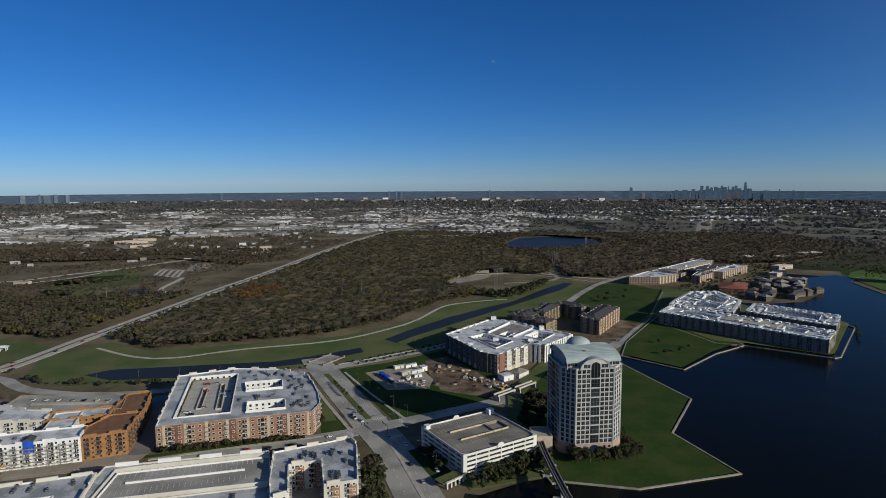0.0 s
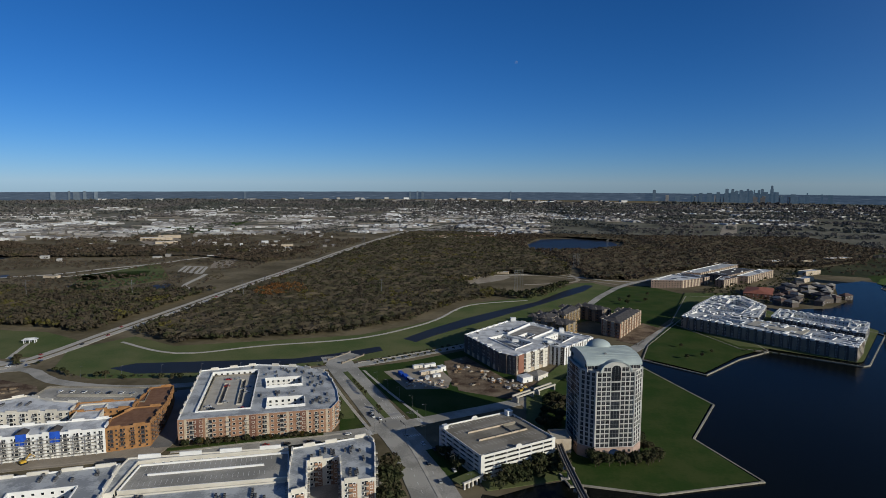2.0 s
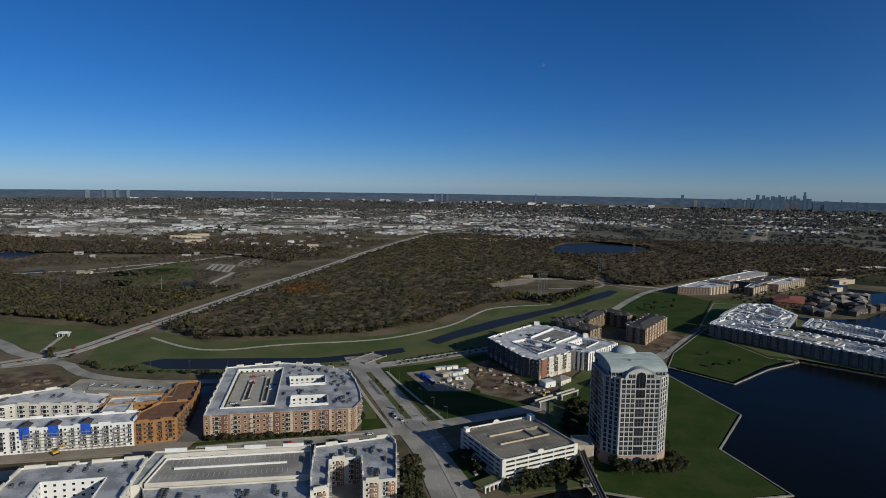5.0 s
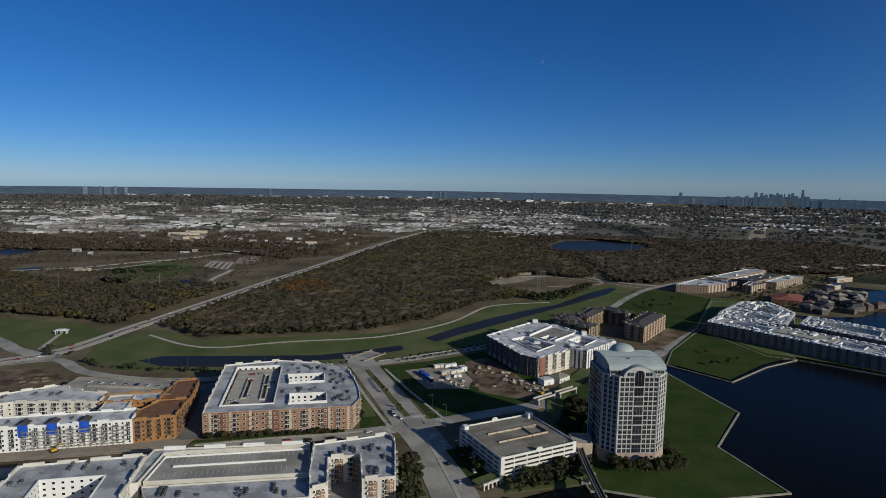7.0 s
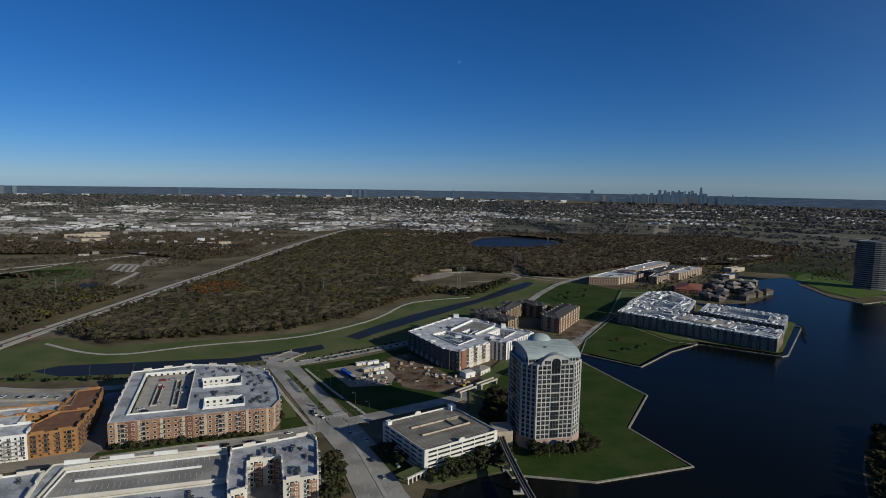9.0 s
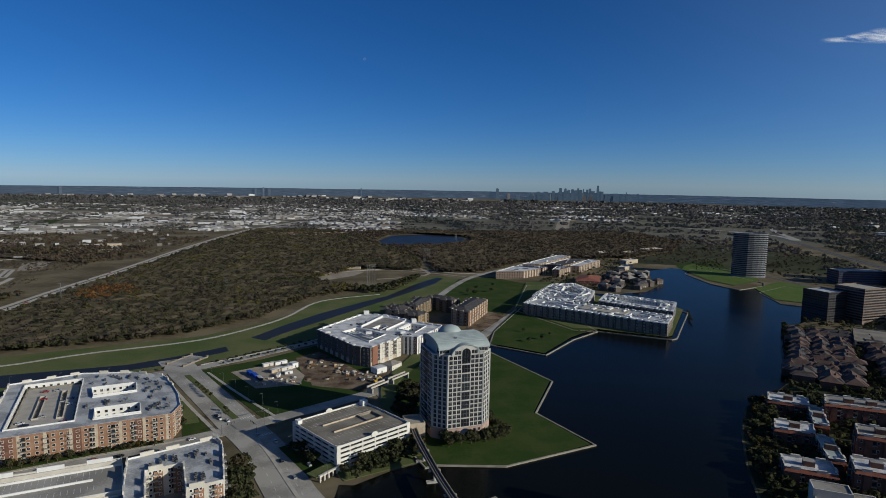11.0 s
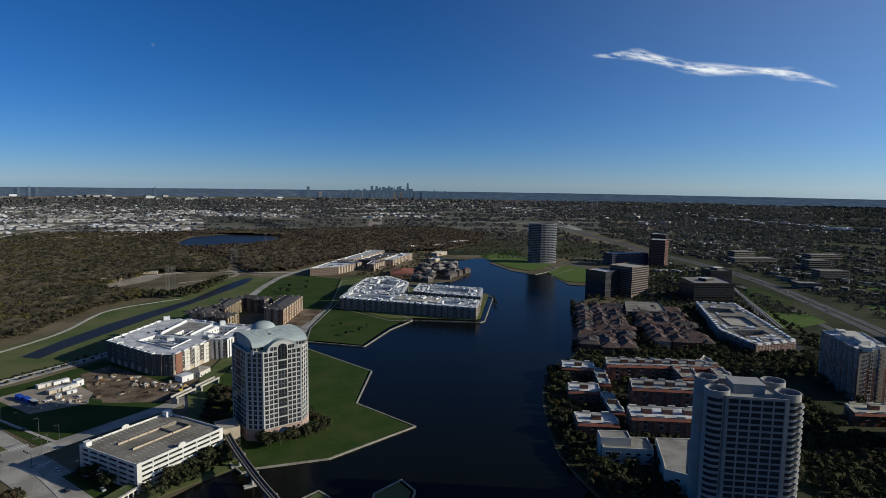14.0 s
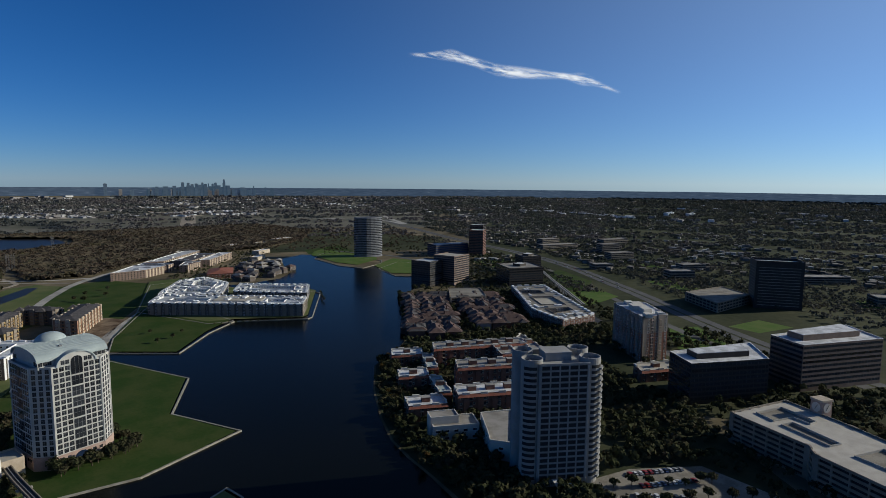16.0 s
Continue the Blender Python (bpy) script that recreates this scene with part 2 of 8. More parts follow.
M["woods_brown"] = island_mat("leafless_thicket", [(0.062, 0.054, 0.034), (0.084, 0.066, 0.047), (0.100, 0.074, 0.054), (0.084, 0.073, 0.038)], patch=0.012, spread=0.12, through_light=0.2)
# greyed: hue pushed towards blue, so distance haze sits in the colour
M["woods_green"] = island_mat("haze_toned_tree_cover", [(0.050, 0.060, 0.048), (0.066, 0.074, 0.060), (0.082, 0.084, 0.070), (0.098, 0.088, 0.078)], patch=0.006, spread=0.15, through_light=0.25)
M["sheds"] = island_mat("shed_roofs_and_walls", [(0.160, 0.148, 0.138), (0.272, 0.254, 0.241), (0.416, 0.402, 0.387), (0.640, 0.648, 0.662)], patch=0.004, spread=0.9)
M["houses"] = island_mat("house_roofs", [(0.07, 0.062, 0.056), (0.11, 0.10, 0.09), (0.17, 0.155, 0.14), (0.34, 0.33, 0.31)], patch=0.01, spread=0.9)
# lightened and greyed, with the haze of distance mixed into the crowns
M["woods_far"] = island_mat("haze_toned_woodland", [(0.076, 0.085, 0.077), (0.101, 0.104, 0.095), (0.127, 0.118, 0.114), (0.135, 0.122, 0.120)], patch=0.003, spread=0.2, through_light=0.25)


# ---- building helpers ----
def link(name, bm, materials, parent=None, smooth=False):
    me = bpy.data.meshes.new(name)
    bm.to_mesh(me)
    bm.free()
    for m in materials if isinstance(materials, (list, tuple)) else [materials]:
        me.materials.append(m)
    if smooth:
        me.polygons.foreach_set("use_smooth", [True] * len(me.polygons))
    ob = new(name, me)
    ob.parent = parent
    return ob


def part(name, bm, material, parent, label="", smooth=False):
    ob = link(name, bm, material, parent, smooth)
    if label:
        ob["label"] = label
    return ob


def thing(name, label, category, x=0, y=0, z=0, rz=0, group=""):
    ob = new(name)
    ob.matrix_world = pose(x, y, z, 0, 0, rz)
    ob.empty_display_size = 0.5
    return tagged(ob, label, category, group)


def box(bm, x0, y0, z0, x1, y1, z1, mi=0):
    v = [bm.verts.new(c) for c in ((x0, y0, z0), (x1, y0, z0), (x1, y1, z0), (x0, y1, z0), (x0, y0, z1), (x1, y0, z1), (x1, y1, z1), (x0, y1, z1))]
    for q in ((3, 2, 1, 0), (4, 5, 6, 7), (0, 1, 5, 4), (1, 2, 6, 5), (2, 3, 7, 6), (3, 0, 4, 7)):
        bm.faces.new([v[i] for i in q]).material_index = mi


def area2(p):
    return sum(p[i][0] * p[(i + 1) % len(p)][1] - p[(i + 1) % len(p)][0] * p[i][1] for i in range(len(p)))


def ccw(p):
    return list(p) if area2(p) > 0 else list(p)[::-1]


def inset(p, d):
    """The polygon p (counter-clockwise) with its sides moved inwards by d."""
    out, n = [], len(p)
    for i in range(n):
        a, b, c = (Vector(p[j]).to_2d() for j in (i - 1, i, (i + 1) % n))
        u, w = (b - a).normalized(), (c - b).normalized()
        m = Vector((-u.y - w.y, u.x + w.x))
        m = m / max(0.3, m.dot(Vector((-u.y, u.x))))
        out.append((b.x + m.x * d, b.y + m.y * d))
    return out


def fill(bm, loops, z, mi=0):
    """A flat face at z bounded by loops (the first is the outside, the rest are holes)."""
    edges = []
    for p in loops:
        v = [bm.verts.new((x, y, z)) for x, y in p]
        edges += [bm.edges.new((v[i], v[(i + 1) % len(v)])) for i in range(len(v))]
    for f in bmesh.ops.triangle_fill(bm, use_beauty=True, use_dissolve=False, edges=edges)["geom"]:
        if isinstance(f, bmesh.types.BMFace):
            if f.normal.z < 0:
                f.normal_flip()
            f.material_index = mi


def skirt(bm, p, z0, z1, mi=0, flip=False):
    v0, v1 = [bm.verts.new((x, y, z0)) for x, y in p], [bm.verts.new((x, y, z1)) for x, y in p]
    n = len(p)
    for i in range(n):
        j = (i + 1) % n
        q = (v0[i], v0[j], v1[j], v1[i])
        bm.faces.new(q[::-1] if flip else q).material_index = mi


def slab(bm, p, z0, z1, mi=0, holes=()):
    p = ccw(p)
    skirt(bm, p, z0, z1, mi)
    for h in holes:
        skirt(bm, ccw(h), z0, z1, mi, True)
    fill(bm, [p, *holes], z1, mi)


def sheet(name, p, z, material, label, category, z0=-0.4, holes=(), kind="structure", edge=None):
    bm = bmesh.new()
    slab(bm, p, z0, z, 0, holes)
    return tagged(link(name, bm, material), label, category, kind=kind)


def ribbon(pts, width):
    """The outline of a band of that width along a line."""
    left, right = [], []
    for i, q in enumerate(pts):
        a, b = Vector(pts[max(0, i - 1)]), Vector(pts[min(len(pts) - 1, i + 1)])
        d = (b - a).normalized()
        left.append((q[0] - d.y * width / 2, q[1] + d.x * width / 2))
        right.append((q[0] + d.y * width / 2, q[1] - d.x * width / 2))
    return left + right[::-1]


def smooth_line(pts, step=12.0):
    """A Catmull-Rom line through pts."""
    out = []
    for i in range(len(pts) - 1):
        a, b, c, d = (Vector(pts[min(max(j, 0), len(pts) - 1)]) for j in (i - 1, i, i + 1, i + 2))
        n = max(2, int((c - b).length / step))
        for k in range(n):
            t = k / n
            q = 0.5 * ((2 * b) + (c - a) * t + (2 * a - 5 * b + 4 * c - d) * t * t + (3 * b - a - 3 * c + d) * t ** 3)
            out.append((q.x, q.y))
    return out + [tuple(pts[-1])]


def rect(x, y, w, d, a=0):
    """A rectangle from its corner (x, y): w along the direction a (degrees), d to the left of it."""
    u, v = Vector((math.cos(radians(a)), math.sin(radians(a)))), Vector((-math.sin(radians(a)), math.cos(radians(a))))
    c = Vector((x, y))
    return [tuple(c), tuple(c + u * w), tuple(c + u * w + v * d), tuple(c + v * d)]


def inside(x, y, p):
    r = False
    for i in range(len(p)):
        (x0, y0), (x1, y1) = p[i - 1], p[i]
        if (y0 > y) != (y1 > y) and x < (x1 - x0) * (y - y0) / (y1 - y0) + x0:
            r = not r
    return r


# the land lies flat to FLAT metres and then rises slowly to a far rim, so that the horizon stands near eye level
FLAT, SPAN, EYE = 2200.0, 2600.0, 168.0
RIM = EYE - 57.5   # height of the far rim: the visible horizon lies a little under eye level


def far_place(d):
    """Distance and height at which land d metres off is laid, and its scale."""
    if d <= FLAT:
        return d, 0.0, 1.0
    r = FLAT + SPAN * (1 - math.exp(-(d - FLAT) / SPAN))
    return r, EYE * (1 - r / d), r / d

# ---- land, water, roads ----
def ground_height(r):
    if r <= FLAT:
        return 0.0
    q = min(0.9999, (r - FLAT) / SPAN)
    return EYE * (1 - r / (FLAT - SPAN * math.log(1 - q)))


def land(x, y, up=0.0):
    """Where a place x, y of the flat plan is laid."""
    d = math.hypot(x, y)
    r, z, s = far_place(d)
    return (x * r / d, y * r / d, z + up) if d > 0 else (0, 0, up)


bm = bmesh.new()
radii = [0, 60, 150, 300, 600, 1000, 1500, 2000] + [2200 + 2320 * (i / 44) for i in range(45)]
SEG = 192
rings = []
for r in radii:
    if r == 0:
        rings.append([bm.verts.new((0, 0, 0))])
        continue
    rings.append([bm.verts.new((r * math.cos(2 * math.pi * k / SEG), r * math.sin(2 * math.pi * k / SEG), ground_height(r))) for k in range(SEG)])
for a, b in zip(rings, rings[1:]):
    for k in range(SEG):
        j = (k + 1) % SEG
        bm.faces.new((a[0], b[k], b[j]) if len(a) == 1 else (a[k], b[k], b[j], a[j]))
tagged(link("ground", bm, M["ground"], smooth=True), "dry winter grassland and scrub reaching to the horizon", "ground", kind="structure")

def sector(name, az0, az1, d0, d1, material, label):
    """A sheet of land between two bearings and two plan distances, just over the ground."""
    bm = bmesh.new()
    rows = []
    for k in range(41):
        d = d0 * (d1 / d0) ** (k / 40)
        rows.append([bm.verts.new(land(-math.sin(a) * d, math.cos(a) * d, 0.15)) for a in np.radians(np.linspace(az0, az1, 25)).tolist()])
    for a, b in zip(rows, rows[1:]):
        for i in range(24):
            bm.faces.new((a[i + 1], a[i], b[i], b[i + 1]))
    bmesh.ops.recalc_face_normals(bm, faces=bm.faces[:])
    return tagged(link(name, bm, M[material], smooth=True), label, "land", kind="structure")


sector("ground_plain", -46, 62, 2350, 7600, "plain_ground", "flat far plain of streets, yards and thin grass")
sector("ground_suburb", -50, -114, 430, 8400, "suburb_ground", "suburban gardens with the shade of far trees in their colour")
LAKE = [(14, 318), (22, 316), (44, 329), (62, 336), (90, 345), (140, 480), (165, 585), (189, 589), (240, 600), (330, 640), (400, 740), (446, 815), (440, 880), (474, 868), (541, 883), (600, 940), (622, 1000), (690, 1122), (769, 1165), (800, 1120),
        (741, 1073), (710, 943), (719, 884), (794, 917), (830, 935), (735, 856), (694, 761), (737, 715), (700, 690), (612, 640), (579, 632), (475, 513), (410, 436), (369, 408), (327, 388), (286, 341), (253, 295), (234, 263),
        (225, 239), (218, 214), (210, 191), (200, 120), (150, 30), (60, 30), (0, 150), (4, 270)]
sheet("water_lake", LAKE, 0.10, M["water"], "dark calm lake water with faint ripples", "lake")
SPIT = [(64, 328), (72, 330), (112, 322), (179, 341), (161, 400), (202, 467), (176, 560), (150, 590), (100, 560), (60, 480), (52, 420), (60, 345)]
LAWN2 = [(182, 590), (227, 544), (282, 599), (327, 631), (330, 700), (290, 785), (262, 740), (204, 645)]
ISLE = [(300, 640), (327, 630), (392, 583), (402, 588), (504, 716), (503, 730), (420, 830), (400, 900), (440, 960), (360, 960), (268, 760)]


def quay(name, p, lawn, label, rim=1.15, up=0.0):
    """Raised ground with a pale stone rim above the water."""
    p = ccw(p)
    bm = bmesh.new()
    skirt(bm, p, -0.5, 1.0 + up, 0)
    fill(bm, [p, inset(p, rim)], 1.0 + up, 0)
    skirt(bm, inset(p, rim), 0.7, 1.0 + up, 0, True)
    ob = tagged(link(name, bm, M["quay_stone"]), label + " rimmed by a pale stone quay wall", "quay", kind="structure")
    bm = bmesh.new()
    fill(bm, [inset(p, rim)], 0.85 + up, 0)
    part("lawn", bm, lawn, ob, "short green grass")
    return ob


quay("quay_spit", SPIT, M["lawn"], "star-shaped green lawn on the lake")
quay("quay_lawn", LAWN2, M["lawn"], "green lawn beside the canal mouth")
quay("quay_isle", ISLE, M["lawn_dry"], "paved waterside ground under the apartments", up=0.12)
PIER1 = [(78, 270), (84, 286), (95, 290), (98, 280), (92, 262)]
PIER2 = [(112, 262), (118, 273), (138, 280), (139, 265), (128, 250)]
for nm, p in (("pier_corner", PIER1), ("pier_corner", PIER2)):
    quay(nm, p, M["lawn_dry"], "small angular terrace at the water")
quay("quay_park", [(741, 1073), (708, 943), (717, 882), (796, 917), (822, 948), (824, 1150), (780, 1120)], M["lawn_bright"], "green park lawn at the far end of the lake")
quay("quay_park", [(733, 856), (692, 761), (735, 713), (800, 740), (858, 812), (832, 910)], M["lawn_bright"], "rounded green lawn at the far end of the lake")

sheet("lawn_site", [(-95, 542), (-46, 570), (5, 612), (60, 600), (50, 520), (85, 492), (35, 460), (-17, 425), (-33, 420)], 0.12, M["lawn"], "green lawn beside the boulevard", "lawn")
sheet("lawn_bank", [(-362, 640), (-300, 604), (-210, 634), (-115, 668), (-57, 725), (-20, 775), (14, 868), (102, 925), (205, 1075), (240, 1085), (290, 990), (190, 790), (90, 700), (-10, 622), (-60, 590), (-117, 556), (-155, 540), (-232, 505), (-322, 494), (-372, 520), (-398, 580)], 0.10, M["lawn_dry"], "winter grass along the canal", "lawn")
sheet("lawn_north", [(215, 690), (285, 800), (390, 925), (330, 1060), (260, 1040), (215, 930), (150, 800)], 0.12, M["lawn"], "green field beside the canal road", "lawn")
sheet("lawn_roundabout", [(-560, 600), (-506, 575), (-440, 545), (-405, 560), (-398, 610), (-470, 650), (-600, 660)], 0.12, M["lawn_dry"], "winter grass beside the junction", "lawn")
sheet("lot_earth", [(-424, 476), (-402, 488), (-353, 472), (-326, 441), (-375, 415), (-440, 420)], 0.12, M["dirt"], "bare churned earth of a vacant lot", "earth")
sheet("site_earth", [(-15, 571), (7, 590), (48, 508), (85, 492), (60, 468), (36, 472), (-6, 500)], 0.18, M["dirt"], "bare brown earth of a building site", "earth")
sheet("site_street", [(48, 463), (60, 480), (88, 500), (124, 545), (150, 590), (158, 575), (122, 505), (84, 462), (68, 448), (55, 436)], 0.24, M["gravel"], "pale unfinished street past the tower", "road")
sheet("site_forecourt", [(-5, 532), (53, 519), (64, 512), (100, 552), (128, 558), (126, 520), (84, 478), (40, 470), (0, 487)], 0.17, M["dirt"], "churned brown earth round the new apartments", "earth")
sheet("site_gravel", [(-69, 534), (-23, 561), (-6, 515), (-10, 492), (-44, 487)], 0.20, M["gravel"], "pale trampled gravel of a site yard", "earth")
sheet("site_yard", [(-352, 298), (-188, 350), (-186, 372), (-216, 468), (-330, 455), (-356, 380)], 0.13, M["gravel"], "pale trampled ground round the unfinished apartments", "earth")
sheet("plaza_ground", [(-250, 190), (-255, 292), (-180, 318), (-96, 342), (-50, 358), (-36, 300), (-50, 260), (-140, 180)], 0.13, M["concrete"], "concrete drives between the front apartment blocks", "pavement")
sheet("alley", [(-198, 362), (-186, 366), (-214, 478), (-232, 470)], 0.155, M["asphalt"], "grey alley between apartment blocks", "road")
sheet("bank_ground", [(212, 188), (220, 214), (227, 239), (236, 263), (255, 295), (288, 341), (329, 388), (371, 408), (412, 436), (477, 513), (581, 632), (650, 600), (560, 400), (470, 250), (420, 160), (330, 60), (240, 60)], 0.09, M["suburb_ground"], "leaf-strewn ground under the bank trees, their shade in its colour", "ground")
sheet("canal_water", inset(ccw([(-320, 524), (-306, 540), (-243, 552), (-161, 568), (-127, 588), (-85, 619), (-80, 604), (-122, 567), (-233, 519), (-290, 511)]), -0.6), 0.20, M["murky"], "dark still canal water", "canal")
sheet("canal_water", inset(ccw([(-62, 655), (-33, 705), (13, 772), (67, 836), (112, 886), (113, 864), (64, 798), (13, 730), (-31, 670), (-48, 642)]), -0.6), 0.20, M["murky"], "dark still canal water", "canal")
sheet("canal_water", inset(ccw([(111, 884), (173, 990), (222, 1058), (234, 1052), (205, 992), (162, 932), (112, 862)]), -0.6), 0.192, M["murky"], "dark still canal water", "canal")
sheet("site_front", [(-345, 305), (-290, 321), (-224, 342), (-193, 356), (-196, 364), (-222, 353), (-296, 328), (-340, 314)], 0.21, M["gravel"], "churned earth along the foot of the unfinished apartments", "earth")
# sheet added over the quay's west rim, where no edge belongs
sheet("street_verge", [(49, 418), (57, 343), (68, 346), (60, 420), (68, 477), (108, 556), (158, 588), (150, 596), (97, 567), (56, 484)], 1.06, M["lawn_dry"], "grass sheet covering the quay rim beside the tower lawn", "verge")
sheet("lawn_corner", [(-82, 397), (-64, 404), (-95, 470), (-116, 506), (-124, 500), (-108, 480), (-90, 436)], 0.16, M["lawn"], "green verge beside the brick apartments", "lawn")
sheet("road_works", [(176, 668), (232, 760), (246, 732), (196, 648)], 0.22, M["dirt"], "raw brown earth of an unfinished street", "earth")
sheet("pond_water", [(196, 1690), (205, 1830), (270, 2010), (360, 2060), (450, 2076), (490, 1960), (482, 1808), (440, 1740), (331, 1672), (240, 1650)], 0.20, M["murky"], "blue pond among bare woods", "pond")


def road(name, pts, width, label, material="concrete", up=0.25, category="road", step=15):
    """A band with a kerb that follows the land."""
    line = smooth_line(pts, step)
    outline = ribbon(line, width)
    n = len(line)
    bm = bmesh.new()
    top = [bm.verts.new(land(x, y, up)) for x, y in outline]
    low = [bm.verts.new(land(x, y, -0.3)) for x, y in outline]
    for i in range(n - 1):
        bm.faces.new((top[i], top[2 * n - 1 - i], top[2 * n - 2 - i], top[i + 1]))
        bm.faces.new((low[i], top[i], top[i + 1], low[i + 1]))
        bm.faces.new((top[2 * n - 1 - i], low[2 * n - 1 - i], low[2 * n - 2 - i], top[2 * n - 2 - i]))
    bmesh.ops.recalc_face_normals(bm, faces=bm.faces[:])
    return tagged(link(name, bm, M[material]), label, category, kind="structure")


road("road_boulevard", [(20, 240), (-11, 312), (-28, 369), (-47, 409), (-80, 480), (-107, 538), (-125, 580)], 27, "wide pale concrete boulevard with a planted median")
road("road_cross", [(-330, 285), (-247, 316), (-177, 347), (-138, 368), (-70, 396), (-40, 412), (35, 456), (85, 492), (114, 537), (178, 620), (249, 722), (339, 845), (441, 965)], 13, "pale concrete street between the apartment blocks", up=0.22)
road("road_canal", [(-520, 470), (-437, 493), (-395, 515), (-349, 486), (-290, 474), (-232, 484), (-155, 524), (-117, 545), (-98, 551), (-13, 614), (45, 665), (150, 800), (230, 960), (300, 1075), (420, 1200)], 11, "grey street along the canal", up=0.17)
road("road_highway", [(-440, 500), (-408, 545), (-399, 640), (-382, 810), (-366, 989), (-340, 1211), (-300, 1646), (-215, 2236), (-61, 2728)], 20, "straight divided highway through the woods", "pave", up=0.30, step=40)
road("median", [(-440, 500), (-408, 545), (-399, 640), (-382, 810), (-366, 989), (-340, 1211), (-300, 1646), (-215, 2236), (-61, 2728)], 3.0, "dark grass median of the highway", "ground", 0.45, "median", 15)
road("road_junction", [(-620, 620), (-506, 571), (-452, 537), (-400, 520)], 14, "curved slip road at the junction", up=0.28)
road("path_trail", [(-362, 615), (-306, 583), (-266, 580), (-209, 612), (-115, 651), (-57, 712), (-28, 760), (14, 855), (102, 901)], 4, "pale concrete foot path along the canal", "pave", 0.24, "path")
road("path_trail", [(-435, 545), (-456, 600)], 4, "pale concrete foot path", "pave", 0.24, "path")
for dx in (-7.5, 7.5):
    road("road_freeway", [(x + dx * 0.83, y - dx * 0.55) for x, y in ((1900, 2150), (1724, 1888), (1352, 1225), (1101, 730), (865, 427), (714, 259), (640, 170), (560, 60))], 11.5, "freeway carriageway of dark concrete", "asphalt_dark", 0.3, step=40)
road("road_frontage", [(1250, 1180), (1030, 730), (800, 430), (660, 270), (600, 190)], 10, "frontage road beside the freeway", "freeway", 0.25, step=30)
road("road_lake", [(870, 1180), (900, 1000), (860, 800), (914, 606), (800, 500), (632, 347), (560, 240), (470, 130)], 10, "street behind the lakeside buildings", "freeway", 0.23, step=30)
sheet("lawn_office", [(890, 592), (972, 608), (887, 491), (808, 458), (776, 474)], 0.34, M["lawn"], "dull green field beside the freeway", "lawn")
sheet("lawn_office", [(770, 468), (817, 437), (785, 392), (703, 390), (689, 400)], 0.36, M["lawn_bright"], "bright green field beside the freeway", "lawn")
sheet("lawn_office", [(637, 262), (674, 240), (611, 183), (560, 215)], 0.22, M["lawn_bright"], "green lawn with a curved path", "lawn")
sheet("lawn_office", [(962, 818), (1075, 785), (979, 717), (887, 705)], 0.22, M["lawn_bright"], "green lawn beside the freeway", "lawn")
sheet("parking_lot", [(272, 150), (299, 140), (330, 112), (322, 70), (262, 118)], 0.15, M["deck"], "tan concrete parking lot with parked cars", "parking lot")

sheet("lake_head_ground", [(690, 1270), (860, 1190), (1060, 1040), (1330, 1230), (1640, 1800), (1250, 1900), (1000, 1500), (760, 1330)], 0.07, M["suburb_ground"], "dark rough ground beyond the lake head", "land")
# ---- trees ----
rng = np.random.default_rng(7)


def quads_mesh(name, centres, normals, sizes):
    """One mesh of uneven leaf clumps."""
    n = len(centres)
    ref = rng.normal(size=(n, 3))
    u = np.cross(normals, ref)
    u /= np.linalg.norm(u, axis=1)[:, None] + 1e-9
    w = np.cross(normals, u)
    s = sizes[:, None]
    k = rng.uniform(0.6, 1.2, (n, 4, 1))
    v = np.stack([centres - u * s * k[:, 0], centres - w * s * k[:, 1], centres + u * s * k[:, 2], centres + w * s * k[:, 3]], 1).reshape(-1, 3)
    me = bpy.data.meshes.new(name)
    me.vertices.add(4 * n)
    me.vertices.foreach_set("co", v.astype(np.float32).ravel())
    me.loops.add(4 * n)
    me.loops.foreach_set("vertex_index", np.arange(4 * n, dtype=np.int32))
    me.polygons.add(n)
    me.polygons.foreach_set("loop_start", np.arange(0, 4 * n, 4, dtype=np.int32))
    me.update()
    me.validate()
    return me


def crowns(base, radius, height, k, leaf, lift=0.25, rough=0.45):
    """Leaf clumps for many trees at once: centres, normals, sizes."""
    n = len(base)
    d = rng.normal(size=(n, k, 3))
    d[..., 2] = np.abs(d[..., 2]) * 1.1 - 0.25
    d /= np.linalg.norm(d, axis=2)[..., None]
    lump = 0.72 + 0.28 * np.sin(d[..., 0] * 4 + rng.uniform(0, 6, (n, 1))) * np.cos(d[..., 1] * 4 + rng.uniform(0, 6, (n, 1)))
    rr = lump * rng.uniform(0.72, 1.08, (n, k))
    half = (height * (1 - lift) * 0.5)[:, None]
    c = np.stack([d[..., 0] * rr * radius[:, None], d[..., 1] * rr * radius[:, None], d[..., 2] * rr * half], 2)
    c[..., 2] += (height * lift)[:, None] + half
    c += base[:, None, :]
    nn = d + rng.normal(scale=rough, size=d.shape)
    nn /= np.linalg.norm(nn, axis=2)[..., None]
    return c.reshape(-1, 3), nn.reshape(-1, 3), (radius[:, None] * leaf * rng.uniform(0.6, 1.3, (n, k))).ravel()


def stuff(name, base, radius, height, k, leaf, material, label, category="woods", lift=0.1):
    me = quads_mesh(name, *crowns(np.asarray(base, float), np.asarray(radius, float), np.asarray(height, float), k, leaf, lift, 0.22))
    me.materials.append(material)
    return tagged(new(name, me), label, category, kind="stuff")


